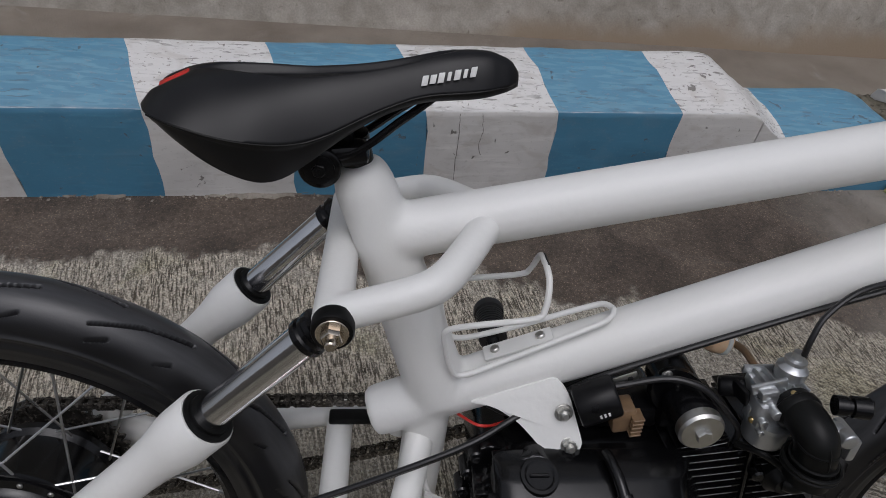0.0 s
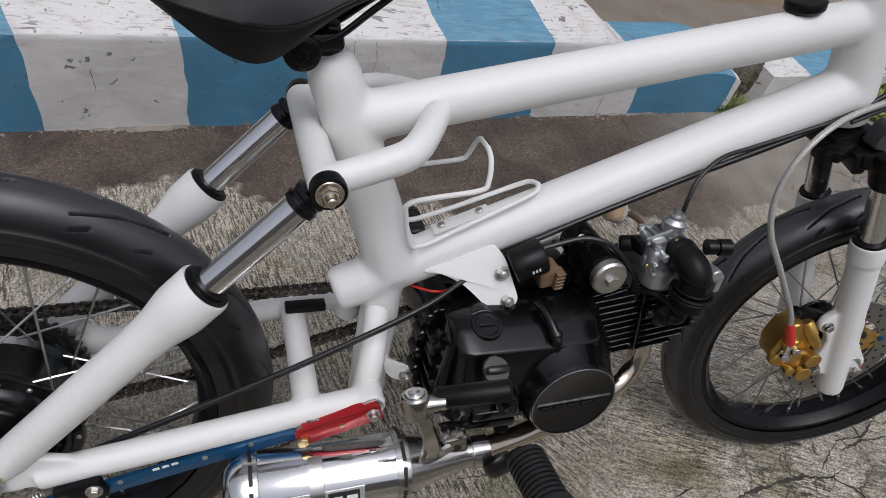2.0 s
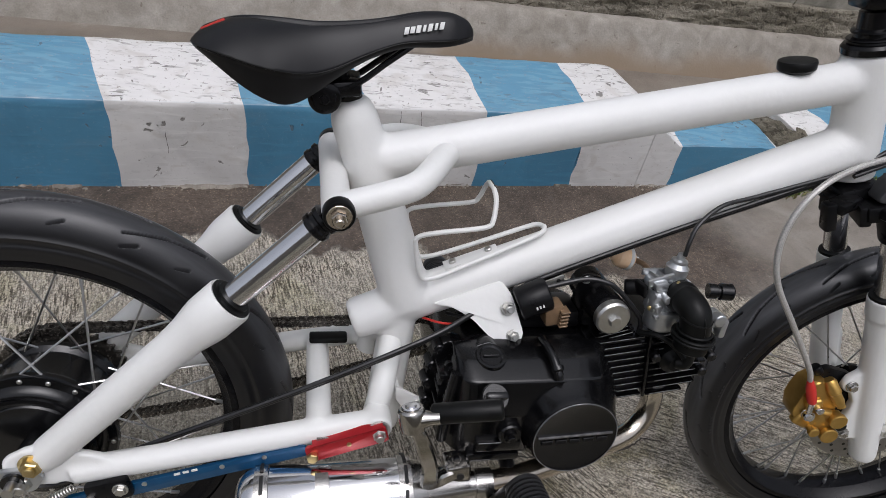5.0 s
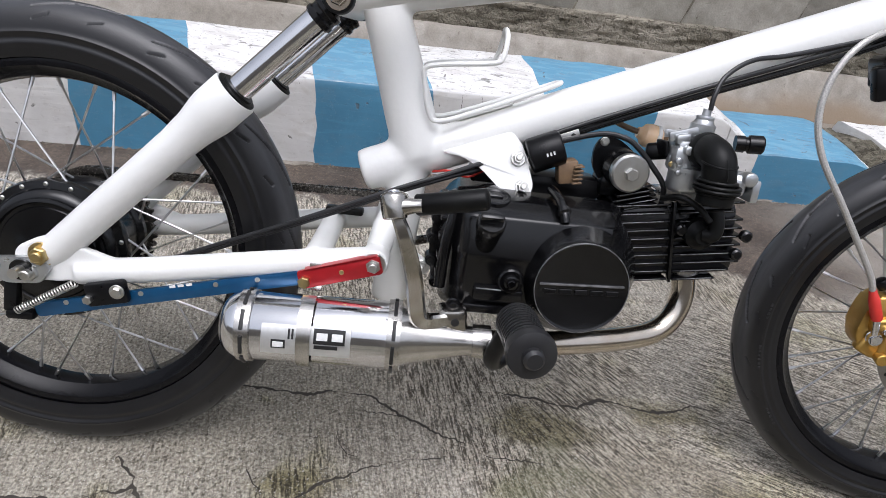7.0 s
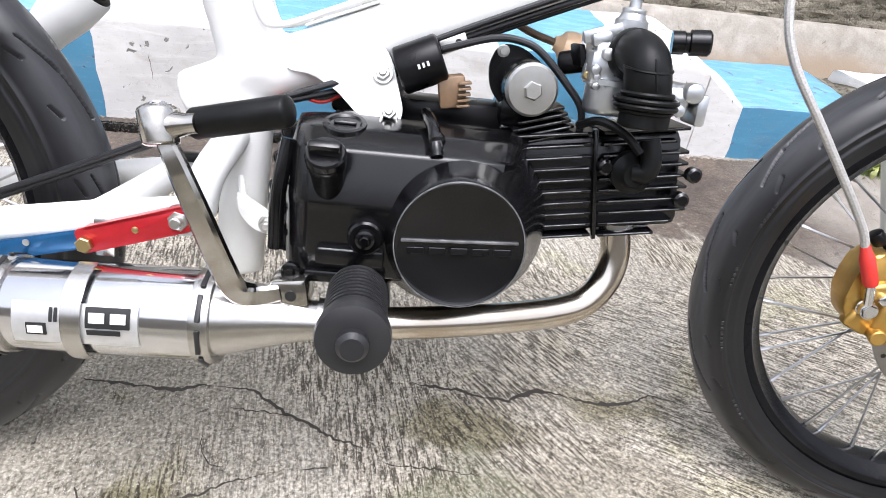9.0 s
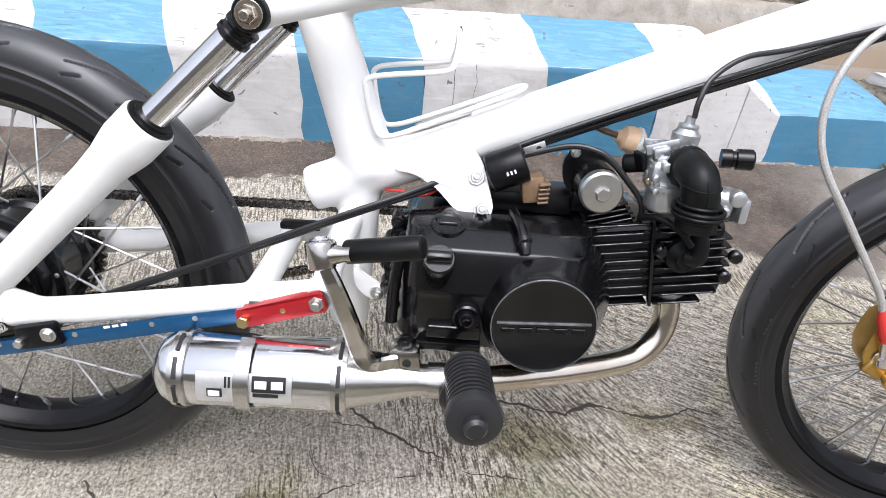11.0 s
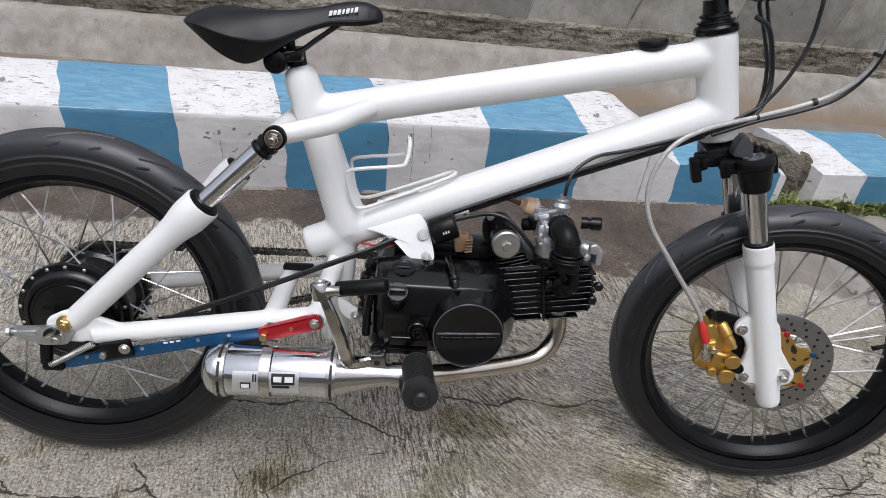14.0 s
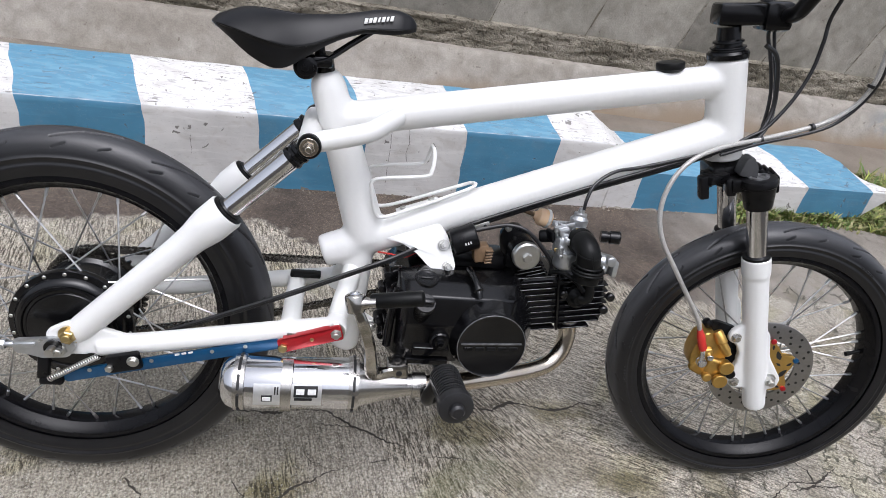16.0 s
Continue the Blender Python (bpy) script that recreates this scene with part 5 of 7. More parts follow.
# ---- chain: inner and outer links round both sprockets ----
def chain():
    c0, r0, c1, r1 = V(-0.022, 0, 0.304), 0.083, V(0.49, 0, 0.372), 0.026
    d = c1 - c0
    base = math.atan2(d.z, d.x)
    off = math.acos((r0 - r1) / d.length)
    path = []
    aU, aL = base + off, base - off
    pU0, pU1 = c0 + r0 * V(math.cos(aU), 0, math.sin(aU)), c1 + r1 * V(math.cos(aU), 0, math.sin(aU))
    pL0, pL1 = c0 + r0 * V(math.cos(aL), 0, math.sin(aL)), c1 + r1 * V(math.cos(aL), 0, math.sin(aL))
    path += [pU0 + (pU1 - pU0) * i / 60 for i in range(60)]
    path += [c1 + r1 * V(math.cos(aU + (aL - aU) * i / 12), 0, math.sin(aU + (aL - aU) * i / 12)) for i in range(12)]
    path += [pL1 + (pL0 - pL1) * i / 60 - V(0, 0, 0.012 * math.sin(math.pi * i / 60)) for i in range(60)]
    path += [c0 + r0 * V(math.cos(aL - (aL - aU + 2 * math.pi) * i / 40), 0, math.sin(aL - (aL - aU + 2 * math.pi) * i / 40)) for i in range(41)]
    run = [0.0]
    for a, b in zip(path, path[1:]):
        run.append(run[-1] + (b - a).length)
    n = int(run[-1] / 0.0127) // 2 * 2
    step = run[-1] / n

    def at(s):
        for i in range(len(run) - 1):
            if s <= run[i + 1]:
                return path[i] + (path[i + 1] - path[i]) * ((s - run[i]) / max(1e-9, run[i + 1] - run[i]))
        return path[-1]
    kinds = []
    for gap in (0.0045, 0.0068):
        b = bm_new()
        out = []
        for k in range(20):
            a = 2 * math.pi * k / 20
            x = math.cos(a)
            out.append((x * 0.0056 + (0.0062 if x > 0 else -0.0062), math.sin(a) * (0.0066 - 0.0022 * (1 - abs(x)))))
        for s in (-1, 1):
            plate(b, out, s * gap - 0.0008, s * gap + 0.0008, 0)
        for x in (-0.00635, 0.00635):
            rod(b, (x, -gap, 0), (x, gap, 0), 0.0042, 10)
            rod(b, (x, -0.0088, 0), (x, 0.0088, 0), 0.002, 8)
        kinds.append(b)
    holder = part("chain", kinds[0], CHAINM, bike, "dark oiled drive chain")
    inner_m, outer = holder.data, part("chain_link", kinds[1], CHAINM, holder)
    for k in range(n):
        a, b = at(k * step), at((k + 1) * step if k < n - 1 else 0)
        c, dd = (a + b) / 2, (b - a)
        m = Matrix.Translation((c.x, 0.068, c.z)) @ pose(0, 0, 0, 0, -math.degrees(math.atan2(dd.z, dd.x)), 0)
        if k == 0:
            holder.matrix_basis = m
            inv = m.inverted()
        elif k == 1:
            outer.matrix_basis = inv @ m
        else:
            ob = new("chain_link", outer.data if k % 2 else inner_m)
            ob.parent = holder
            ob.matrix_basis = inv @ m


chain()

# ---- cables and hoses ----
def cable(name, pts, r, mat, label="", parent=bike, n=8):
    b = bm_new()
    sweep(b, glide(pts, n), r, 10)
    return part(name, b, mat, parent, label)


cable("brake_hose", [(1.058, -0.070, 0.365), (1.040, -0.073, 0.396), (0.975, -0.077, 0.478), (0.930, -0.072, 0.540), (0.916, -0.066, 0.590), (0.924, -0.062, 0.638), (0.952, -0.057, 0.676), (1.003, -0.046, 0.700), (1.079, -0.038, 0.722), (1.146, -0.036, 0.744), (1.190, -0.042, 0.766), (1.220, -0.055, 0.800), (1.226, -0.07, 0.845), (1.214, -0.085, 0.91), (1.20, -0.12, 0.99), (1.16, -0.2, 1.05)], 0.0042, HOSE, "grey braided brake hose")
cable("hose_sheath", [(1.01, -0.042, 0.688), (1.079, -0.040, 0.715), (1.146, -0.042, 0.737), (1.194, -0.048, 0.761), (1.222, -0.058, 0.798), (1.231, -0.073, 0.845), (1.220, -0.088, 0.91), (1.206, -0.123, 0.99), (1.17, -0.2, 1.05)], 0.003, CABLE, "black cable beside the hose")
for x, y, z in ((1.079, -0.036, 0.721), (1.165, -0.039, 0.752), (1.224, -0.066, 0.832)):
    lathe(b := bm_new(), [(-0.0025, 0.0066), (0.0025, 0.0066)], (x, y, z), (0.95, 0, 0.3) if x < 1.2 else (0.1, -0.2, 1), 14)
    part("cable_tie", b, CABLE, bike)
ENDS = ([(1.064, -0.03, 0.724), (1.089, -0.03, 0.743), (1.119, -0.03, 0.791), (1.136, -0.03, 0.841), (1.138, -0.032, 0.889), (1.133, -0.04, 0.936), (1.11, -0.12, 1.03)],
        [(1.077, -0.022, 0.722), (1.092, -0.012, 0.745), (1.089, -0.01, 0.796), (1.068, -0.01, 0.853), (1.050, -0.012, 0.889), (1.04, -0.03, 0.93)])
ALONG = ((0.515, -0.034, 0.468), (0.56, -0.022, 0.486), (0.61, -0.022, 0.517), (0.785, -0.023, 0.593), (0.98, -0.026, 0.673))
REAR = ((0.03, -0.072, 0.268), (0.11, -0.072, 0.302), (0.20, -0.073, 0.341), (0.27, -0.073, 0.371), (0.34, -0.072, 0.402), (0.415, -0.068, 0.435), (0.47, -0.058, 0.456))
for k, z, dy, back in ((0, 0.0, 0.0, REAR), (1, 0.0085, -0.0075, REAR), (1, -0.0055, 0.0085, ((0.49, 0.0, 0.455),))):
    cable("control_cable", [(x, y - abs(z) * 0.3, h + z * 0.55) for x, y, h in back] + [(x, y + dy, h + z) for x, y, h in ALONG] + ENDS[k], 0.0032 if back is REAR else 0.0026, CABLE, "black sheathed control cable")
cable("throttle_cable", [(0.783, -0.062, 0.576), (0.785, -0.060, 0.595), (0.797, -0.052, 0.618), (0.83, -0.042, 0.640), (0.88, -0.036, 0.652), (0.98, -0.036, 0.684), (1.06, -0.040, 0.714), (1.098, -0.02, 0.755), (1.10, 0.0, 0.81), (1.08, 0.0, 0.86), (1.065, 0.0, 0.90)], 0.003, CABLE, "black throttle cable")
cable("wiring_cable", [(0.612, -0.040, 0.516), (0.66, -0.045, 0.531), (0.6895, -0.052, 0.5295), (0.707, -0.056, 0.5195), (0.7285, -0.060, 0.4985), (0.7465, -0.062, 0.4765), (0.7495, -0.060, 0.452)], 0.0035, CABLE)
cable("wiring_cable", [(1.04, -0.03, 0.87), (1.065, -0.03, 0.855), (1.09, -0.02, 0.805), (1.095, -0.02, 0.765), (1.075, -0.03, 0.72)], 0.004, CABLE)

# the engine and what hangs on it sit a little closer to the middle plane
engine.matrix_basis = Matrix.Translation((-0.015, 0.004, -0.008))
kick.matrix_basis = Matrix.Translation((-0.012, 0.003, -0.006))
peg.matrix_basis = Matrix.Translation((-0.002, 0.006, -0.004))
rl.matrix_basis = Matrix.Translation((-0.002, 0.012, -0.004))
bl.matrix_basis = Matrix.Translation((0.004, 0.010, -0.004))
cal.matrix_basis = Matrix.Translation((-0.002, 0.020, -0.021))
exh.matrix_basis = Matrix.Translation((-0.002, -0.006, 0.002))
# the bars stand turned a little to the near side
steer = Matrix.Translation(HT0) @ Matrix.Rotation(radians(-9.5), 4, HT1 - HT0) @ Matrix.Translation(-HT0)
for ob in (front, fork_crown, hs, cal):
    ob.matrix_basis = steer @ ob.matrix_basis

# saddle marks
bm = bm_new()
box(bm, (0.2075, 0.002, 0.8105), (0.026, 0.014, 0.004), pose(0, 0, 0, 0, -24, 14), 0.001)
part("tail_mark", bm, REDTRIM, sad, "red tail mark")
for k in range(7):
    b = bm_new()
    box(b, (0, 0, 0), (0.0030 if k in (3, 5) else 0.0048, 0.002, 0.0074 if k % 2 == 0 else 0.0066), None, 0.0004)
    for v in b.verts:
        v.co.x += v.co.z * 0.35
    bmesh.ops.transform(b, matrix=pose(0.402 + 0.0062 * k, -0.0243 + 0.0004 * k, 0.8255 + 0.0013 * k, -20, -10, 0), verts=b.verts)
    part("lettering_bar", b, BARS, sad)

# ---- setting ----
def kerb_at(x, dy=0.0):
    """The kerb's front line."""
    return 1.017 + 0.073 * x + dy


def concrete(name, colour, dark, rough=0.85, crumbs=0.0, bump=0.004):
    """Worn concrete: blotches, fine grains and, where broomed, wavering grooves across the road."""
    m = bpy.data.materials.new(name)
    m.use_nodes = True
    n, l = m.node_tree.nodes, m.node_tree.links
    b = n["Principled BSDF"]
    geo = n.new("ShaderNodeNewGeometry")

    def tex(scale, detail=6, stretch=(1, 1, 1), distort=0.0):
        mp, t = n.new("ShaderNodeMapping"), n.new("ShaderNodeTexNoise")
        mp.inputs["Scale"].default_value = stretch
        l.new(geo.outputs["Position"], mp.inputs[0]), l.new(mp.outputs[0], t.inputs[0])
        t.inputs["Scale"].default_value, t.inputs["Detail"].default_value, t.inputs["Distortion"].default_value = scale, detail, distort
        return t.outputs[0]

    def ramp(src, p0, p1, c0, c1):
        r = n.new("ShaderNodeValToRGB")
        r.color_ramp.elements[0].position, r.color_ramp.elements[1].position = p0, p1
        r.color_ramp.elements[0].color, r.color_ramp.elements[1].color = (*c0, 1), (*c1, 1)
        l.new(src, r.inputs[0])
        return r.outputs[0]

    def blend(a, bb, fac, mode="MIX"):
        x = n.new("ShaderNodeMix")
        x.data_type, x.blend_type = "RGBA", mode
        if isinstance(fac, float):
            x.inputs["Factor"].default_value = fac
        else:
            l.new(fac, x.inputs["Factor"])
        l.new(a, x.inputs["A"]), l.new(bb, x.inputs["B"])
        return x.outputs["Result"]
    blot = tex(2.2, 8, distort=0.6)
    base = ramp(blot, 0.36, 0.66, dark, colour)
    grain = ramp(tex(170, 4), 0.3, 0.72, (0.86, 0.855, 0.845), (1.07, 1.07, 1.06))
    col = blend(base, grain, 1.0, "MULTIPLY")
    col = blend(col, ramp(tex(16, 9, distort=0.5), 0.34, 0.70, (0.78, 0.77, 0.75), (1.14, 1.13, 1.12)), 1.0, "MULTIPLY")
    col = blend(col, ramp(tex(34, 5, distort=0.8), 0.66, 0.74, (1, 1, 1), (0.62, 0.60, 0.57)), 1.0, "MULTIPLY")
    height = tex(120, 5)
    if crumbs:
        # crevices: sunken in the relief, their shade put into the colour
        crevice = tex(42, 8, (0.8, 1.0, 1.2), 0.9)
        col = blend(col, ramp(crevice, 0.54, 0.63, (1, 1, 1), (0.30, 0.28, 0.24)), crumbs, "MULTIPLY")
        col = blend(col, ramp(tex(8, 9, (0.35, 1.0, 1.3), 1.2), 0.42, 0.62, (1.15, 1.14, 1.11), (0.55, 0.53, 0.47)), crumbs, "MULTIPLY")
        add = n.new("ShaderNodeMath")
        add.operation = "MULTIPLY_ADD"
        add.inputs[1].default_value = -1.6
        l.new(crevice, add.inputs[0]), l.new(height, add.inputs[2])
        height = add.outputs[0]
    l.new(col, b.inputs["Base Color"])
    b.inputs["Roughness"].default_value = rough
    bp = n.new("ShaderNodeBump")
    bp.inputs["Strength"].default_value, bp.inputs["Distance"].default_value = 0.8, bump
    l.new(height, bp.inputs["Height"]), l.new(bp.outputs[0], b.inputs["Normal"])
    return m


def road_surface():
    """Broomed concrete road: grooves that turn along the road, worn and damp patches, a smooth muddy gutter, soil behind the kerb, crazed slabs."""
    m = bpy.data.materials.new("broomed_concrete")
    m.use_nodes = True
    n, l = m.node_tree.nodes, m.node_tree.links
    b = n["Principled BSDF"]
    geo, sep = n.new("ShaderNodeNewGeometry"), n.new("ShaderNodeSeparateXYZ")
    pos = geo.outputs["Position"]
    l.new(pos, sep.inputs[0])

    def tex(scale, detail=5, stretch=(1, 1, 1), distort=0.0, turn=0.0, rough=0.55):
        mp, t = n.new("ShaderNodeMapping"), n.new("ShaderNodeTexNoise")
        mp.vector_type = "POINT"
        mp.inputs["Scale"].default_value = stretch
        r = n.new("ShaderNodeVectorRotate")
        r.inputs["Angle"].default_value = radians(turn)
        l.new(pos, r.inputs["Vector"]), l.new(r.outputs[0], mp.inputs[0]), l.new(mp.outputs[0], t.inputs[0])
        t.inputs["Scale"].default_value, t.inputs["Detail"].default_value = scale, detail
        t.inputs["Distortion"].default_value, t.inputs["Roughness"].default_value = distort, rough
        return t.outputs[0]

    def calc(op, a, c, k=None):
        x = n.new("ShaderNodeMath")
        x.operation = op
        for i, q in enumerate((a, c, k)):
            if q is None:
                continue
            if isinstance(q, (int, float)):
                x.inputs[i].default_value = q
            else:
                l.new(q, x.inputs[i])
        return x.outputs[0]

    def band(src, lo, hi):
        r = n.new("ShaderNodeMapRange")
        r.interpolation_type = "SMOOTHSTEP"
        r.inputs["From Min"].default_value, r.inputs["From Max"].default_value = lo, hi
        l.new(src, r.inputs[0])
        return r.outputs[0]

    def ramp(src, p0, p1, c0, c1):
        r = n.new("ShaderNodeValToRGB")
        r.color_ramp.elements[0].position, r.color_ramp.elements[1].position = p0, p1
        r.color_ramp.elements[0].color, r.color_ramp.elements[1].color = (*c0, 1), (*c1, 1)
        l.new(src, r.inputs[0])
        return r.outputs[0]

    def blend(a, c, fac, mode="MIX"):
        x = n.new("ShaderNodeMix")
        x.data_type, x.blend_type = "RGBA", mode
        if isinstance(fac, (int, float)):
            x.inputs["Factor"].default_value = fac
        else:
            l.new(fac, x.inputs["Factor"])
        for q, key in ((a, "A"), (c, "B")):
            if isinstance(q, tuple):
                x.inputs[key].default_value = (*q, 1)
            else:
                l.new(q, x.inputs[key])
        return x.outputs["Result"]
    wob = tex(4.5, 9)
    wob2 = tex(1.3, 5)
    # how far towards the kerb
    side = calc("SUBTRACT", sep.outputs["Y"], calc("MULTIPLY", sep.outputs["X"], 0.073))
    spread = calc("ADD", side, calc("MULTIPLY", calc("MINIMUM", calc("MAXIMUM", sep.outputs["X"], 0.0), 1.4), 0.20))
    gut = band(calc("ADD", calc("ADD", spread, calc("MULTIPLY", calc("SUBTRACT", wob, 0.5), 0.30)), calc("MULTIPLY", calc("SUBTRACT", tex(38, 5), 0.5), 0.10)), 0.805, 0.84)
    wet = band(calc("ADD", sep.outputs["X"], calc("MULTIPLY", calc("SUBTRACT", wob, 0.5), 0.5)), 1.35, 1.75)
    gut = calc("MAXIMUM", gut, calc("MULTIPLY", band(calc("ADD", side, calc("MULTIPLY", calc("SUBTRACT", wob, 0.5), 0.42)), 0.60, 0.74), calc("MULTIPLY", wet, 0.85)))
    soil = band(calc("ADD", side, calc("MULTIPLY", calc("SUBTRACT", wob, 0.5), 0.2)), 1.16, 1.3)
    sway = calc("ADD", sep.outputs["X"], calc("MULTIPLY", calc("SUBTRACT", wob, 0.5), 0.45))
    near = band(calc("MULTIPLY", sep.outputs["Y"], -1.0), -0.62, -0.36)
    turn_b = calc("MULTIPLY", band(sway, 0.58, 0.76), near)
    turn_c = calc("MULTIPLY", band(sway, 0.80, 0.98), near)
    groove_a = tex(235, 4, (1.0, 0.125, 1), 0.5, -12, 0.65)
    groove_b = tex(235, 4, (1.0, 0.13, 1), 0.5, -40, 0.65)
    groove_c = tex(235, 4, (1.0, 0.115, 1), 0.5, -67, 0.65)

    def either(a, c, fac):
        gm = n.new("ShaderNodeMix")
        gm.data_type = "FLOAT"
        l.new(fac, gm.inputs["Factor"]), l.new(a, gm.inputs["A"]), l.new(c, gm.inputs["B"])
        return gm.outputs["Result"]
    groove = either(either(groove_a, groove_b, turn_b), groove_c, turn_c)
    groove = calc("ADD", calc("MULTIPLY", groove, 0.72), calc("MULTIPLY", tex(330, 3, rough=0.7), 0.28))
    worn = band(tex(3.6, 6, distort=0.8), 0.44, 0.62)
    patch = band(tex(5.2, 5, distort=0.6), 0.55, 0.66)
    smooth = calc("MULTIPLY", band(calc("MULTIPLY", sway, -1.0), -0.50, -0.28), band(calc("MULTIPLY", sep.outputs["Y"], -1.0), -0.50, -0.25))
    keep = either(calc("SUBTRACT", 1.0, calc("MULTIPLY", worn, 0.5)), calc("ADD", 0.28, calc("MULTIPLY", patch, 0.6)), smooth)
    keep = calc("MULTIPLY", calc("MULTIPLY", keep, calc("SUBTRACT", 1.0, gut)), calc("SUBTRACT", 1.0, calc("MULTIPLY", wet, 0.45)))
    grain = tex(210, 4)
    base = ramp(wob2, 0.34, 0.66, (0.355, 0.330, 0.286), (0.535, 0.507, 0.455))
    base = blend(base, ramp(grain, 0.33, 0.68, (0.45, 0.43, 0.40), (1.30, 1.29, 1.26)), 1.0, "MULTIPLY")
    lines = ramp(groove, 0.45, 0.535, (0.23, 0.21, 0.175), (1.34, 1.31, 1.25))
    base = blend(base, blend(base, lines, 1.0, "MULTIPLY"), keep)
    base = blend(base, blend(base, (0.76, 0.755, 0.72), 1.0, "MULTIPLY"), smooth)

    def spot(x, y, rx, ry):
        """A blotch of dirt of about that size, with a broken edge."""
        dx, dy = calc("DIVIDE", calc("SUBTRACT", sep.outputs["X"], x), rx), calc("DIVIDE", calc("SUBTRACT", sep.outputs["Y"], y), ry)
        r = calc("SQRT", calc("ADD", calc("MULTIPLY", dx, dx), calc("MULTIPLY", dy, dy)), 0.0)
        return band(calc("ADD", calc("SUBTRACT", 1.0, r), calc("MULTIPLY", calc("SUBTRACT", tex(13, 7), 0.5), 1.9)), 0.15, 0.75)
    dirt = calc("MAXIMUM", calc("MAXIMUM", spot(0.69, 0.14, 0.13, 0.07), spot(0.90, 0.19, 0.17, 0.06)), calc("MAXIMUM", spot(0.33, -0.02, 0.10, 0.05), spot(1.02, 0.02, 0.10, 0.05)))
    base = blend(base, blend(base, (0.44, 0.42, 0.27), 1.0, "MULTIPLY"), calc("MULTIPLY", dirt, 0.8))
    moss = band(tex(2.4, 6, distort=1.0), 0.60, 0.72)
    base = blend(base, (0.13, 0.135, 0.065), calc("MULTIPLY", moss, 0.5))
    base = blend(base, blend(base, (0.86, 0.87, 0.70), 1.0, "MULTIPLY"), calc("MULTIPLY", patch, 0.6))
    pits = band(tex(150, 4, (1, 0.7, 1), 0.6, rough=0.7), 0.575, 0.64)
    base = blend(base, blend(base, (0.45, 0.42, 0.37), 1.0, "MULTIPLY"), calc("MULTIPLY", pits, 0.75))
    flecks = band(tex(360, 2), 0.635, 0.68)
    base = blend(base, (0.62, 0.60, 0.55), calc("MULTIPLY", flecks, 0.6))
    damp = band(tex(1.9, 6, distort=1.4), 0.56, 0.68)
    base = blend(base, blend(base, (0.58, 0.55, 0.48), 1.0, "MULTIPLY"), calc("MULTIPLY", damp, 0.7))
    mud = ramp(tex(7, 8, distort=0.8), 0.3, 0.72, (0.049, 0.037, 0.028), (0.118, 0.092, 0.071))
    speck = ramp(tex(260, 3), 0.58, 0.68, (1, 1, 1), (3.2, 3.1, 3.0))
    mud = blend(mud, speck, 1.0, "MULTIPLY")
    mud = blend(mud, ramp(tex(110, 4), 0.40, 0.60, (0.72, 0.71, 0.70), (1.15, 1.14, 1.12)), 1.0, "MULTIPLY")
    pale = ramp(tex(6, 8, distort=0.8), 0.3, 0.7, (0.20, 0.175, 0.145), (0.36, 0.33, 0.285))
    mud = blend(mud, pale, calc("MULTIPLY", wet, 0.8))
    base = blend(base, mud, gut)
    base = blend(base, ramp(wob, 0.3, 0.7, (0.17, 0.14, 0.11), (0.26, 0.225, 0.185)), soil)
    # crazed slabs ahead of the front wheel
    mp, vo = n.new("ShaderNodeVectorMath"), n.new("ShaderNodeTexVoronoi")
    jit = n.new("ShaderNodeTexNoise")
    jit.inputs["Scale"].default_value, jit.inputs["Detail"].default_value = 22, 5
    l.new(pos, jit.inputs[0])
    mp.operation = "MULTIPLY_ADD"
    mp.inputs[1].default_value = (0.11, 0.11, 0.11)
    l.new(jit.outputs["Color"], mp.inputs[0]), l.new(pos, mp.inputs[2])
    vo.feature = "DISTANCE_TO_EDGE"
    vo.inputs["Scale"].default_value = 10.5
    l.new(mp.outputs[0], vo.inputs["Vector"])
    ahead = calc("SUBTRACT", sep.outputs["X"], calc("MULTIPLY", sep.outputs["Y"], 1.2))
    zone = band(calc("ADD", ahead, calc("MULTIPLY", calc("SUBTRACT", wob, 0.5), 1.2)), 0.98, 1.25)
    broad = calc("ADD", 0.014, calc("MULTIPLY", band(tex(7, 6), 0.35, 0.7), 0.065))
    gapw = calc("SUBTRACT", 1.0, calc("MINIMUM", calc("DIVIDE", vo.outputs["Distance"], broad), 1.0))
    thin = calc("MULTIPLY", gapw, calc("MULTIPLY", zone, calc("MULTIPLY", band(jit.outputs[0], 0.34, 0.46), band(tex(3.1, 7), 0.35, 0.49))))
    base = blend(base, blend(base, (0.72, 0.71, 0.62), 1.0, "MULTIPLY"), calc("MULTIPLY", zone, band(tex(6.5, 7, distort=1.0), 0.48, 0.62)))
    trod = calc("MULTIPLY", band(calc("SUBTRACT", ahead, calc("MULTIPLY", sep.outputs["Y"], 1.2)), 1.55, 2.1), band(tex(4.2, 8, distort=0.9), 0.36, 0.58))
    base = blend(base, blend(base, (0.60, 0.60, 0.55), 1.0, "MULTIPLY"), trod)
    base = blend(base, (0.080, 0.078, 0.056), calc("MULTIPLY", thin, 0.85))
    l.new(base, b.inputs["Base Color"])
    ro = calc("SUBTRACT", 0.92, calc("MULTIPLY", damp, 0.42))
    ro = calc("SUBTRACT", ro, calc("MULTIPLY", gut, 0.22))
    l.new(ro, b.inputs["Roughness"])
    h = calc("MULTIPLY_ADD", groove, calc("MULTIPLY", keep, 1.7), calc("MULTIPLY", grain, 0.5))
    h = calc("SUBTRACT", h, calc("ADD", calc("MULTIPLY", thin, 1.2), calc("MULTIPLY", pits, 0.5)))
    bp = n.new("ShaderNodeBump")
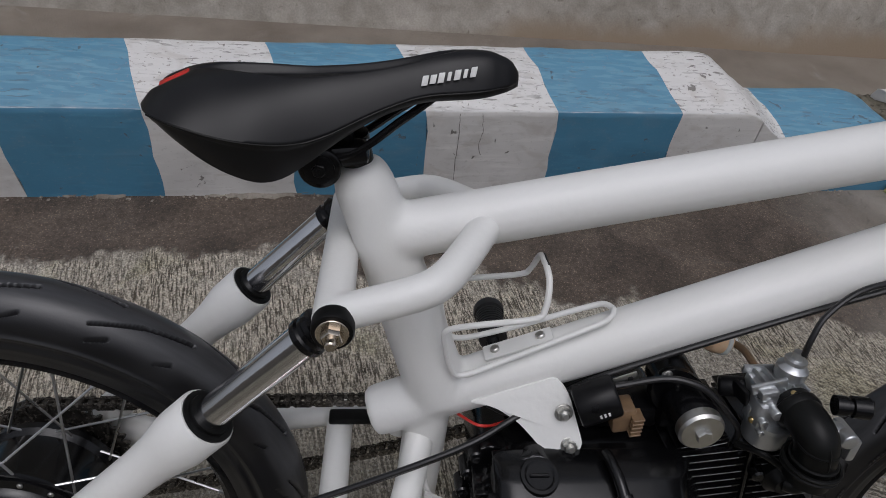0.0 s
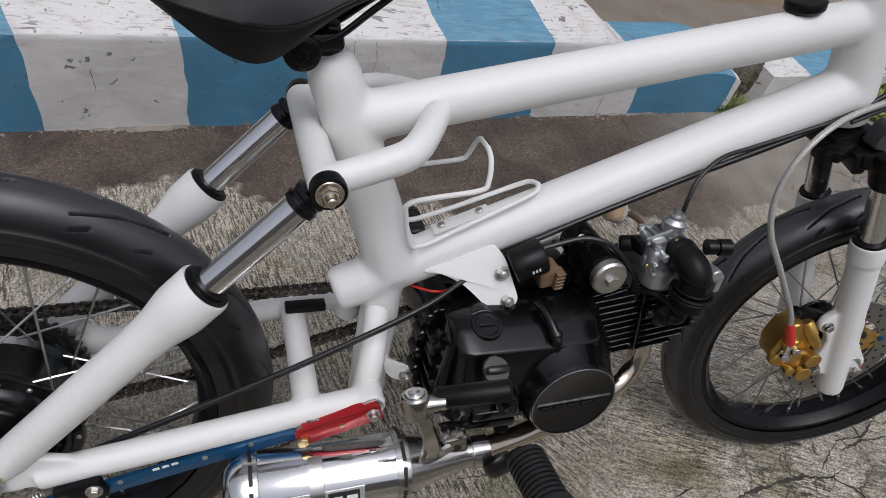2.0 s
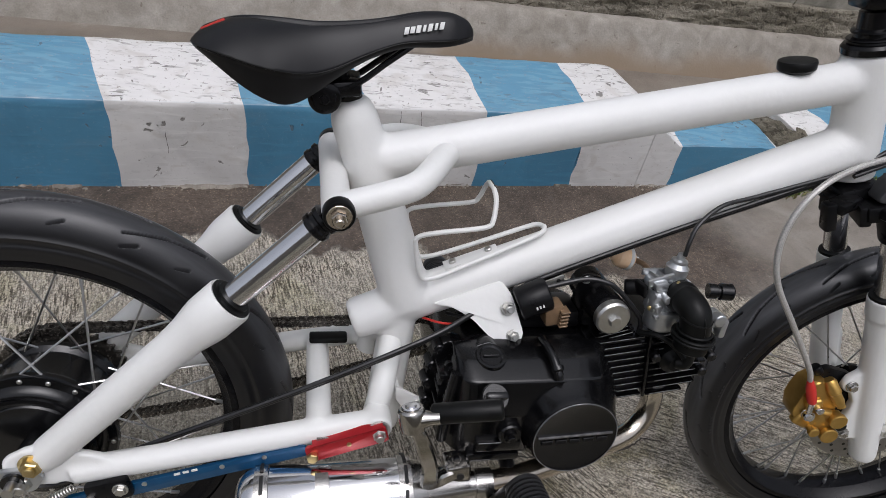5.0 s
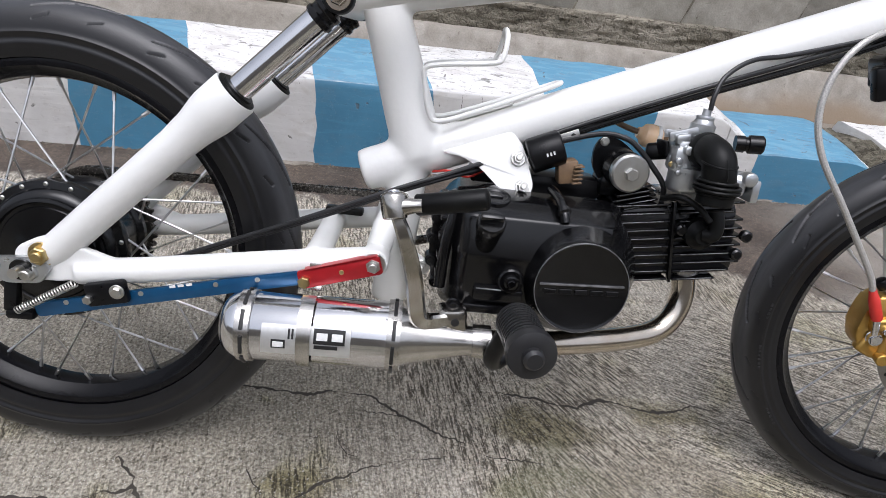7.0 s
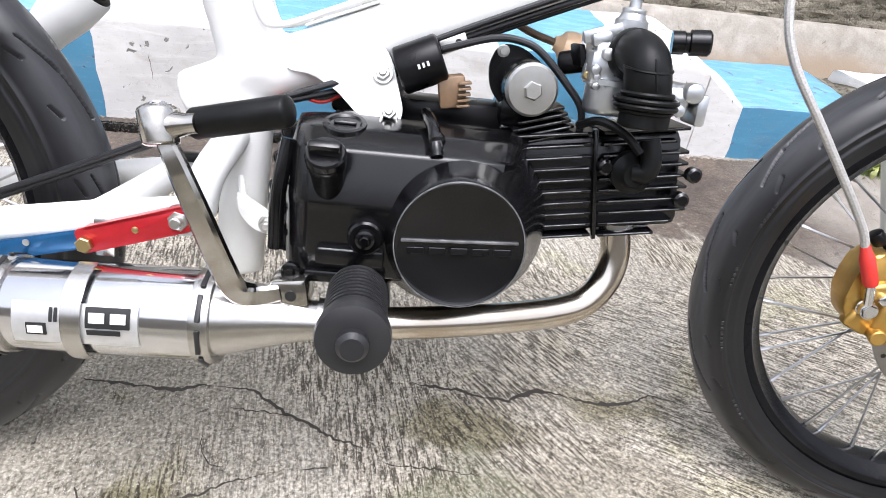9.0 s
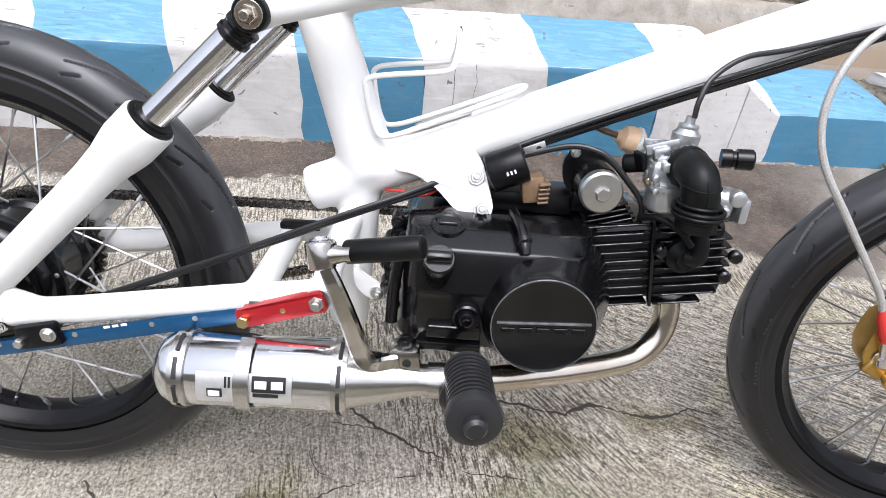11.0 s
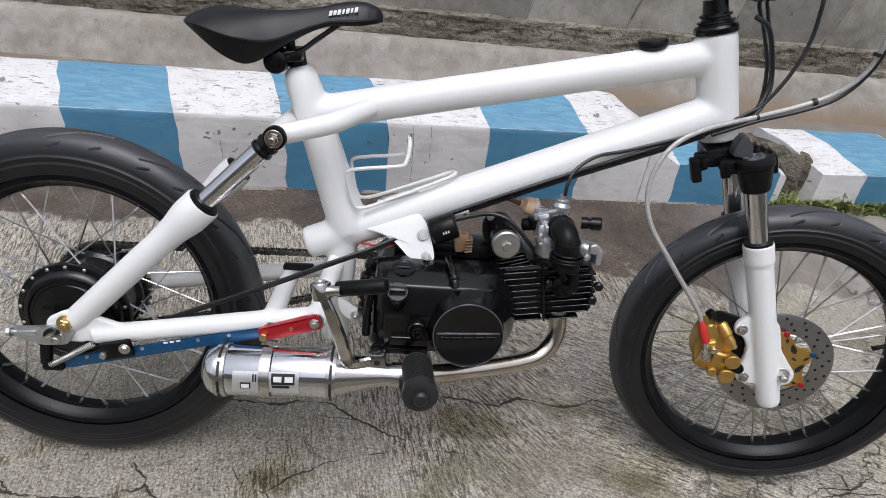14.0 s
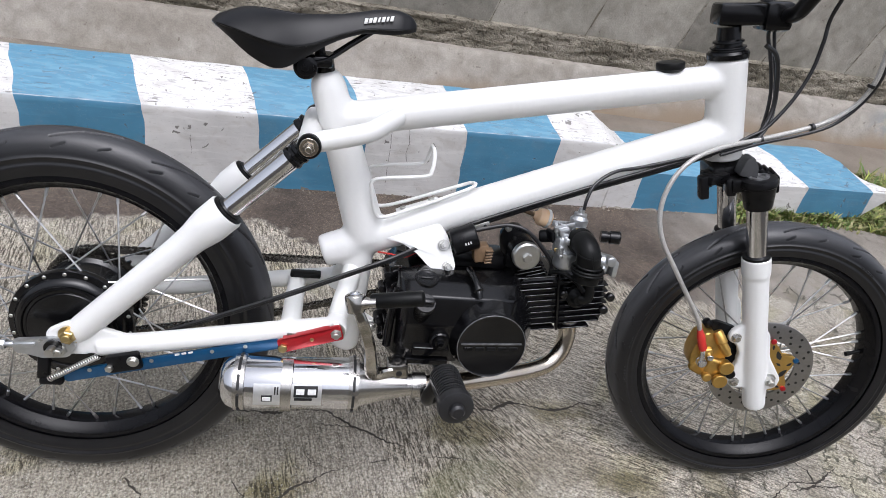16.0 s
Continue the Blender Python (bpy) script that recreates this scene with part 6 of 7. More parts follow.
    bp.inputs["Strength"].default_value, bp.inputs["Distance"].default_value = 0.85, 0.006
    l.new(h, bp.inputs["Height"]), l.new(bp.outputs[0], b.inputs["Normal"])
    return m


ROAD = road_surface()
PLASTER = concrete("plastered_wall", (0.385, 0.36, 0.325), (0.28, 0.255, 0.22), bump=0.0015)
nn, ll = PLASTER.node_tree.nodes, PLASTER.node_tree.links
bb = nn["Principled BSDF"]
old = bb.inputs["Base Color"].links[0].from_socket
gp, sx, tn = nn.new("ShaderNodeNewGeometry"), nn.new("ShaderNodeSeparateXYZ"), nn.new("ShaderNodeTexNoise")
tn.inputs["Scale"].default_value, tn.inputs["Detail"].default_value = 2.6, 8
ma, mr, mx = nn.new("ShaderNodeMath"), nn.new("ShaderNodeMapRange"), nn.new("ShaderNodeMix")
ma.operation, mr.interpolation_type, mx.data_type = "MULTIPLY_ADD", "SMOOTHSTEP", "RGBA"
ma.inputs[1].default_value = -0.22
mr.inputs["From Min"].default_value, mr.inputs["From Max"].default_value = -0.01, -0.11
mx.inputs["B"].default_value = (0.235, 0.18, 0.125, 1)
ll.new(gp.outputs["Position"], sx.inputs[0]), ll.new(gp.outputs["Position"], tn.inputs[0])
along, lift = nn.new("ShaderNodeMapRange"), nn.new("ShaderNodeMath")
along.interpolation_type = "SMOOTHSTEP"
along.inputs["From Min"].default_value, along.inputs["From Max"].default_value = 0.3, 1.1
along.inputs["To Min"].default_value, along.inputs["To Max"].default_value = 0.10, 0.0
ll.new(sx.outputs["X"], along.inputs[0]), ll.new(along.outputs[0], lift.inputs[0]), ll.new(sx.outputs["Z"], lift.inputs[1])
ll.new(tn.outputs[0], ma.inputs[0]), ll.new(lift.outputs[0], ma.inputs[2]), ll.new(ma.outputs[0], mr.inputs[0])
ll.new(mr.outputs[0], mx.inputs["Factor"]), ll.new(old, mx.inputs["A"]), ll.new(mx.outputs["Result"], bb.inputs["Base Color"])
ROUGHWALL = concrete("mossy_rough_wall", (0.31, 0.285, 0.24), (0.175, 0.16, 0.125), crumbs=0.8, bump=0.012)
SLAB = concrete("streaked_wall", (0.38, 0.36, 0.32), (0.235, 0.225, 0.19), bump=0.002)

# each slab of the upper wall has a tone of its own
nn, ll = SLAB.node_tree.nodes, SLAB.node_tree.links
old = nn["Principled BSDF"].inputs["Base Color"].links[0].from_socket
gp, sx, na, nb = nn.new("ShaderNodeNewGeometry"), nn.new("ShaderNodeSeparateXYZ"), nn.new("ShaderNodeMath"), nn.new("ShaderNodeMath")
na.operation, nb.operation = "MULTIPLY_ADD", "FLOOR"
na.inputs[1].default_value = -0.30
nd, wn, tone, mx = nn.new("ShaderNodeMath"), nn.new("ShaderNodeTexWhiteNoise"), nn.new("ShaderNodeMapRange"), nn.new("ShaderNodeMix")
nd.operation, wn.noise_dimensions, mx.data_type, mx.blend_type = "DIVIDE", "1D", "RGBA", "MULTIPLY"
nd.inputs[1].default_value, mx.inputs["Factor"].default_value = 0.45, 1.0
tone.inputs["To Min"].default_value, tone.inputs["To Max"].default_value = 0.76, 1.10
ll.new(gp.outputs["Position"], sx.inputs[0]), ll.new(sx.outputs["Z"], na.inputs[0]), ll.new(sx.outputs["X"], na.inputs[2])
ll.new(na.outputs[0], nd.inputs[0]), ll.new(nd.outputs[0], nb.inputs[0]), ll.new(nb.outputs[0], wn.inputs["W"])
ll.new(wn.outputs["Value"], tone.inputs[0]), ll.new(tone.outputs[0], mx.inputs["B"]), ll.new(old, mx.inputs["A"])
ll.new(mx.outputs["Result"], nn["Principled BSDF"].inputs["Base Color"])
# a bluish wash stain, scribbled over the plaster
nn, ll = PLASTER.node_tree.nodes, PLASTER.node_tree.links
bb = nn["Principled BSDF"]
old = bb.inputs["Base Color"].links[0].from_socket
gp, off, size, far = nn.new("ShaderNodeNewGeometry"), nn.new("ShaderNodeVectorMath"), nn.new("ShaderNodeVectorMath"), nn.new("ShaderNodeVectorMath")
off.operation, size.operation, far.operation = "SUBTRACT", "MULTIPLY", "LENGTH"
off.inputs[1].default_value, size.inputs[1].default_value = (3.23, 1.98, 0.115), (3.4, 3.0, 12.0)
tn, fade, line, both, mx = nn.new("ShaderNodeTexNoise"), nn.new("ShaderNodeMapRange"), nn.new("ShaderNodeMapRange"), nn.new("ShaderNodeMath"), nn.new("ShaderNodeMix")
tn.inputs["Scale"].default_value, tn.inputs["Detail"].default_value, tn.inputs["Distortion"].default_value = 11, 3, 1.8
fade.inputs["From Min"].default_value, fade.inputs["From Max"].default_value = 1.05, 0.55
line.inputs["From Min"].default_value, line.inputs["From Max"].default_value = 0.44, 0.56
both.operation, mx.data_type, mx.inputs["B"].default_value = "MULTIPLY", "RGBA", (0.215, 0.225, 0.225, 1)
ll.new(gp.outputs["Position"], off.inputs[0]), ll.new(off.outputs[0], size.inputs[0]), ll.new(size.outputs[0], far.inputs[0])
ll.new(gp.outputs["Position"], tn.inputs[0]), ll.new(tn.outputs[0], line.inputs[0]), ll.new(far.outputs["Value"], fade.inputs[0])
ll.new(fade.outputs[0], both.inputs[0]), ll.new(line.outputs[0], both.inputs[1]), ll.new(both.outputs[0], mx.inputs["Factor"])
ll.new(old, mx.inputs["A"]), ll.new(mx.outputs["Result"], bb.inputs["Base Color"])


def painted(name, colour, worn, under=(0.3, 0.28, 0.25), dirt=(0.33, 0.28, 0.22), flaked=1.0):
    """Kerb paint: an uneven brushed coat with fine cracks along the brush, flakes gone in places, mud stains."""
    m = bpy.data.materials.new(name)
    m.use_nodes = True
    n, l = m.node_tree.nodes, m.node_tree.links
    b = n["Principled BSDF"]
    geo, sep = n.new("ShaderNodeNewGeometry"), n.new("ShaderNodeSeparateXYZ")
    l.new(geo.outputs["Normal"], sep.inputs[0])

    def tex(scale, detail, stretch=(1, 1, 1), distort=0.0, off=0.0):
        mp, t = n.new("ShaderNodeMapping"), n.new("ShaderNodeTexNoise")
        mp.inputs["Scale"].default_value, mp.inputs["Location"].default_value = stretch, (off, off, off)
        l.new(geo.outputs["Position"], mp.inputs[0]), l.new(mp.outputs[0], t.inputs[0])
        t.inputs["Scale"].default_value, t.inputs["Detail"].default_value, t.inputs["Distortion"].default_value = scale, detail, distort
        return t.outputs[0]

    def band(src, lo, hi):
        r = n.new("ShaderNodeMapRange")
        r.interpolation_type = "SMOOTHSTEP"
        r.inputs["From Min"].default_value, r.inputs["From Max"].default_value = lo, hi
        l.new(src, r.inputs[0])
        return r.outputs[0]

    def calc(op, *q):
        x = n.new("ShaderNodeMath")
        x.operation = op
        for i, v in enumerate(q):
            if isinstance(v, (int, float)):
                x.inputs[i].default_value = v
            else:
                l.new(v, x.inputs[i])
        return x.outputs[0]

    def mix(a, c, fac):
        x = n.new("ShaderNodeMix")
        x.data_type = "RGBA"
        for q, key in ((a, "A"), (c, "B")):
            if isinstance(q, tuple):
                x.inputs[key].default_value = (*q, 1)
            else:
                l.new(q, x.inputs[key])
        l.new(fac, x.inputs["Factor"])
        return x.outputs["Result"]
    top = band(sep.outputs["Z"], 0.45, 0.8)
    blot = tex(5, 6, distort=0.7)
    brush = tex(60, 4, (0.10, 1.0, 1.0), 0.4)
    col = mix(colour, tuple(c * 0.84 for c in colour), band(blot, 0.38, 0.66))
    col = mix(col, tuple(min(0.85, c * 1.18) for c in colour), calc("MULTIPLY", band(brush, 0.52, 0.72), 0.45))
    col = mix(col, worn, calc("MULTIPLY", top, calc("ADD", 0.45, calc("MULTIPLY", band(tex(85, 4, (0.16, 1.0, 1.0), 0.5, 21.0), 0.46, 0.60), 0.55))))
    arris = calc("MULTIPLY", calc("MULTIPLY", top, calc("SUBTRACT", 1.0, top)), calc("ADD", 1.0, calc("MULTIPLY", band(tex(24, 5, (0.5, 1, 1), 0.3, 17.0), 0.42, 0.6), 2.4)))
    col = mix(col, (0.56, 0.58, 0.58), arris)
    fine = tex(125, 4, (0.17, 1.0, 1.0), 0.4, 3.0)
    area = band(tex(11, 5, (0.7, 1, 1), 0.5, 7.0), 0.46, 0.62)
    dash = calc("MULTIPLY", band(fine, 0.585, 0.625), calc("ADD", 0.30, calc("MULTIPLY", area, 0.70)))
    dash = calc("MULTIPLY", dash, calc("ADD", 0.10, calc("MULTIPLY", top, 0.80 * flaked)))
    chip = calc("MULTIPLY", band(tex(150, 5, (0.6, 1, 1.1), 0.3, 5.0), 0.625, 0.67), calc("ADD", 0.20, calc("MULTIPLY", top, 0.55 * flaked)))
    pit = calc("MULTIPLY", band(tex(30, 6, distort=0.6, off=11.0), 0.68, 0.70), 0.85)
    col = mix(col, dirt, calc("MULTIPLY", band(tex(16, 8, (0.8, 1, 1.3), 1.0, 13.0), 0.50, 0.70), 0.26))
    col = mix(col, tuple(c * 0.55 for c in under), dash)
    col = mix(col, under, chip)
    col = mix(col, tuple(c * 0.5 for c in under), pit)
    l.new(col, b.inputs["Base Color"])
    b.inputs["Roughness"].default_value = 0.55
    h = calc("SUBTRACT", calc("ADD", calc("MULTIPLY", brush, 0.5), calc("MULTIPLY", blot, 1.5)), calc("ADD", calc("MULTIPLY", dash, 0.9), calc("ADD", calc("MULTIPLY", chip, 0.4), calc("MULTIPLY", pit, 1.5))))
    bp = n.new("ShaderNodeBump")
    bp.inputs["Strength"].default_value, bp.inputs["Distance"].default_value = 0.7, 0.003
    l.new(h, bp.inputs["Height"]), l.new(bp.outputs[0], b.inputs["Normal"])
    return m


KWHITE = painted("white_kerb_paint", (0.64, 0.63, 0.61), (0.66, 0.65, 0.63), flaked=1.0)
KBLUE = painted("blue_kerb_paint", (0.070, 0.222, 0.350), (0.135, 0.300, 0.410), (0.2, 0.27, 0.33), (0.13, 0.22, 0.29), flaked=0.6)
MOSS = concrete("mossy_old_kerb", (0.21, 0.20, 0.085), (0.115, 0.085, 0.05), crumbs=0.6, bump=0.012)


def sheet(name, x0, x1, y0, y1, nx, ny, fz, mat, label, category="", kind="structure"):
    bm = bm_new()
    g = [[bm.verts.new((x0 + (x1 - x0) * i / nx, y0 + (y1 - y0) * j / ny, 0)) for j in range(ny + 1)] for i in range(nx + 1)]
    for row in g:
        for v in row:
            v.co.z = fz(v.co.x, v.co.y)
    for i in range(nx):
        for j in range(ny):
            bm.faces.new((g[i][j], g[i + 1][j], g[i + 1][j + 1], g[i][j + 1]))
    return tagged(part(name, bm, mat, None, "", 60), label, category, kind=kind)


sheet("ground", -60, 60, -60, 60, 60, 60, lambda x, y: -0.004, ROAD, "grey broomed concrete road surface with cracks", "ground")


def kerb_run(name, label, cuts, colours, prof_at, skew=-0.075, seed=1, tip=None):
    """A kerb of painted blocks; prof_at(x) gives its section (y from the front line, z)."""
    root = None
    for (x0, x1), c in zip(zip(cuts, cuts[1:]), colours):
        bm = bm_new()
        n = 14
        rows = []
        for i in range(n + 1):
            row = []
            x = x0 + (x1 - x0) * i / n
            for y, z in prof_at(x):
                xs = x + skew * max(0.0, min(1.0, y / 0.19))
                if 0 < z:
                    xs += 0.009 * ((1 - i / n) * noise.noise((x0 * 7, y * 14, z * 14)) * (x0 > cuts[0]) + i / n * noise.noise((x1 * 7, y * 14, z * 14)) * (x1 < cuts[-1]))
                if tip and x1 == cuts[-1]:
                    xs += i / n * tip(y, z)
                w = noise.noise((xs * 9, y * 9, z * 9 + seed)) * 0.004 + noise.noise((xs * 40, y * 40, z * 40)) * 0.0015
                row.append(bm.verts.new((xs, kerb_at(xs, y) - (w if y < 0.02 else 0), z + (w if z > 0.02 else 0))))
            rows.append(row)
        for a, b in zip(rows, rows[1:]):
            for k in range(len(a) - 1):
                bm.faces.new((a[k], a[k + 1], b[k + 1], b[k]))
        bm.faces.new(rows[0]), bm.faces.new(rows[-1][::-1])
        if root is None:
            root = new(name)
            tagged(root, label, "kerb", kind="structure")
        part("kerb_block", bm, {"b": KBLUE, "w": KWHITE, "m": MOSS}[c], root, {"b": "blue painted block", "w": "white painted block", "m": "bare mossy block"}[c], 40)
    return root


def section(h0, h1, n=6):
    out = [(-0.004, -0.02)] + [(-0.003 + 0.003 * i / n, h0 * 0.93 * i / n) for i in range(n + 1)]
    out += [(0.0005, h0 * 0.985), (0.003, h0), (0.02, h0 + 0.009)]
    k = h0 + (h1 - h0) * 0.82
    out += [(0.02 + 0.10 * i / n, h0 + 0.008 + (k - h0 - 0.008) * i / n) for i in range(1, n + 1)]
    out += [(0.12 + 0.07 * i / n, k + (h1 - k) * i / n) for i in range(1, n + 1)]
    return out + [(0.205, h1 - 0.006), (0.215, h1 - 0.03), (0.22, -0.02)]


S = 0.3133
cuts = [-0.173 + S * k for k in range(-7, 5)] + [1.305]
cols = ["w" if k % 2 == 0 else "b" for k in range(-7, 5)]
kerb_run("kerb", "blue and white striped concrete kerb with worn paint", cuts, cols,
         lambda x: section(0.243 - 0.02 * max(0, (x - 1.25) / 0.055) ** 2, 0.305 - 0.04 * max(0, (x - 1.23) / 0.075) ** 2))
kerb_run("low_kerb", "low blue kerb piece with white worn ends", [1.308, 1.42, 1.785, 1.812], ["w", "b", "w"],
         lambda x: section(0.145 - 0.03 * max(0, (x - 1.70) / 0.11) ** 2 + 0.07 * max(0, (1.41 - x) / 0.1), 0.203 - 0.05 * max(0, (x - 1.69) / 0.12) ** 2 + 0.06 * max(0, (1.41 - x) / 0.1)), seed=4)
kerb_run("far_kerb", "low white and blue kerb overgrown by grass", [1.94, 2.105, 2.40, 2.515], ["w", "b", "w"],
         lambda x: section(0.132, 0.204 - 0.03 * max(0, (x - 2.38) / 0.13) ** 2), skew=-0.185, seed=8,
         tip=lambda y, z: -0.14 * max(0.0, 1 - z / 0.13) if y < 0.02 else -0.10 * math.sin(min(1.0, y / 0.12) * math.pi / 2) + 0.05 * max(0.0, (y - 0.12) / 0.10))
kerb_run("end_kerb", "low white and blue kerb beyond grass", [3.20, 3.25, 3.50, 3.85], ["w", "b", "w"], lambda x: [(y + 0.15, z) for y, z in section(0.030, 0.066)], skew=-0.06, seed=12)
kerb_run("mossy_kerb", "old bare kerb overgrown with moss", [3.24, 3.70], ["m"], lambda x: [(y + 0.36, z + 0.02 * noise.noise((x * 7, y * 9, 2)) * (z > 0)) for y, z in section(0.030, 0.045)], skew=0.02, seed=15)


def kerb_crack(pts, seed):
    """A thin crack in the kerb's front face, along points (x, z)."""
    rng = random.Random(seed)
    bm = bm_new()
    prev = None
    for (x0, z0), (x1, z1) in zip(pts, pts[1:]):
        k = max(2, int(math.dist((x0, z0), (x1, z1)) / 0.008))
        for i in range(k + 1):
            x = x0 + (x1 - x0) * i / k + rng.uniform(-0.0012, 0.0012)
            z = z0 + (z1 - z0) * i / k + rng.uniform(-0.0012, 0.0012)
            y = -0.003 + 0.003 * z / 0.226
            w = noise.noise((x * 9, y * 9, z * 9 + 1)) * 0.004 + noise.noise((x * 40, y * 40, z * 40)) * 0.0015
            h = rng.uniform(0.0004, 0.0014)
            ux, uz = (h, 0) if abs(z1 - z0) > abs(x1 - x0) else (0, h)
            ux, uz = ux * 0.6, uz * 0.6
            row = [bm.verts.new((x - ux, kerb_at(x, y) - w - 0.0016, z - uz)), bm.verts.new((x + ux, kerb_at(x, y) - w - 0.0016, z + uz))]
            if prev:
                bm.faces.new((prev[0], prev[1], row[1], row[0]))
            prev = row
    return tagged(part("kerb_crack", bm, CRACK, None, "", 0), "thin dark crack in the white kerb block", "crack", kind="structure")


CRACK = material("crack_dirt", (0.035, 0.03, 0.024), 0.95, second=(0.075, 0.065, 0.05), scale=60)
for i, pts in enumerate(([(0.531, 0.236), (0.533, 0.17), (0.531, 0.10), (0.533, 0.04)], [(0.585, 0.236), (0.590, 0.19), (0.584, 0.15), (0.592, 0.12)]
                         , [(-0.05, 0.16), (-0.048, 0.10)])):
    kerb_crack(pts, i)


# wall behind the kerb
def wall(name, x0, x1, rows, nx, mat, label, amp=0.0, freq=6.0, ampz=0.0):
    bm = bm_new()
    g = []
    for i in range(nx + 1):
        x = x0 + (x1 - x0) * i / nx
        g.append([])
        for y, z in rows:
            w = noise.fractal((x * freq, y * freq + z * freq * 2.5, z * freq * 2.5), 0.8, 2.0, 5) * amp
            g[-1].append(bm.verts.new((x, y - w, z + ampz * noise.noise((x * 5, z * 9, 3)))))
    for a, b in zip(g, g[1:]):
        for k in range(len(rows) - 1):
            bm.faces.new((a[k], b[k], b[k + 1], a[k + 1]))
    bm.faces.new(g[0]), bm.faces.new(g[-1][::-1])
    return tagged(part(name, bm, mat, None, "", 50), label, "wall", kind="structure")


plinth = [(1.93 + 0.10 * k / 8, -0.03 + 0.19 * k / 8) for k in range(9)] + [(2.04, 0.167), (2.06, 0.17), (2.30, 0.172), (2.30, -0.03)]
wall("wall_plinth", -4, 7, plinth, 160, PLASTER, "grey plastered wall base with muddy foot", 0.004, 3)
rough = [(2.085 + 0.012 * k / 12, 0.168 + 0.11 * k / 12) for k in range(13)] + [(2.11, 0.284), (2.40, 0.286), (2.40, 0.168)]
wall("wall_rough_course", -4, 7, rough, 500, ROUGHWALL, "rough dark mossy concrete course", 0.011, 15, 0.006)
slab = [(2.125 + 0.02 * k / 16, 0.284 + 1.4 * k / 16) for k in range(17)] + [(2.40, 1.684), (2.40, 0.284)]
wall("wall_upper", -4, 7, slab, 200, SLAB, "streaked grey concrete wall", 0.012, 5)


# added wall out of view, so black paint and chrome reflect something darker
across = [(-7.6, -0.03), (-7.6, 3.3), (-7.4, 3.3), (-7.4, -0.03)]
wall("unseen_wall", -16, 16, across, 40, PLASTER, "plain grey wall added out of view to darken reflections", 0.004, 3)

rng = random.Random(77)
for k in range(-8, 10):
    z0, z1 = 0.286, rng.uniform(0.7, 1.1)
    x, tilt = 0.45 * k + 0.30 * z0, 0.30 * (z1 - z0)
    bm = bm_new()
    prev = None
    for i in range(25):
        f = i / 24
        z = z0 + (z1 - z0) * f
        xx, w = x + tilt * f + rng.uniform(-0.002, 0.002), 0.0045 * rng.uniform(0.15, 1.3) * (0.5 + 0.5 * math.sin(11 * f + k) ** 2)
        row = [bm.verts.new((xx - w, 2.106 + 0.0143 * (z - 0.284), z)), bm.verts.new((xx + w, 2.106 + 0.0143 * (z - 0.284), z))]
        if prev:
            bm.faces.new((prev[0], prev[1], row[1], row[0]))
        prev = row
    tagged(part("wall_joint", bm, ROUGHWALL, None, "", 0), "narrow dark joint in the concrete wall", "joint", kind="structure")


# ---- cracks in the road ----


def crack(pts, w=0.004, seed=0):
    """A crack along the road: a ragged dirt-filled gap."""
    rng = random.Random(seed)
    line = []
    for a, b in zip(pts, pts[1:]):
        k = max(2, int(math.dist(a, b) / 0.006))
        line += [(a[0] + (b[0] - a[0]) * i / k + rng.uniform(-0.0022, 0.0022), a[1] + (b[1] - a[1]) * i / k + rng.uniform(-0.0022, 0.0022)) for i in range(k)]
    line.append(pts[-1])
    bm = bm_new()
    prev = None
    for i, (x, y) in enumerate(line):
        t = i / (len(line) - 1)
        ww = w * (0.25 + 0.75 * math.sin(math.pi * t) ** 0.5) * rng.uniform(0.5, 1.2) * max(0.12, 0.75 + 1.5 * noise.noise((x * 16, y * 16, seed))) / 2
        q = line[min(i + 1, len(line) - 1)]
        p = line[max(i - 1, 0)]
        d = Vector((q[0] - p[0], q[1] - p[1])).normalized()
        row = [bm.verts.new((x - d.y * ww, y + d.x * ww, -0.0032)), bm.verts.new((x + d.y * ww, y - d.x * ww, -0.0032))]
        if prev:
            bm.faces.new((prev[0], prev[1], row[1], row[0]))
        prev = row
    return tagged(part("pavement_crack", bm, CRACK, None, "", 0), "dark dirt-filled crack in the concrete road", "crack", kind="structure")


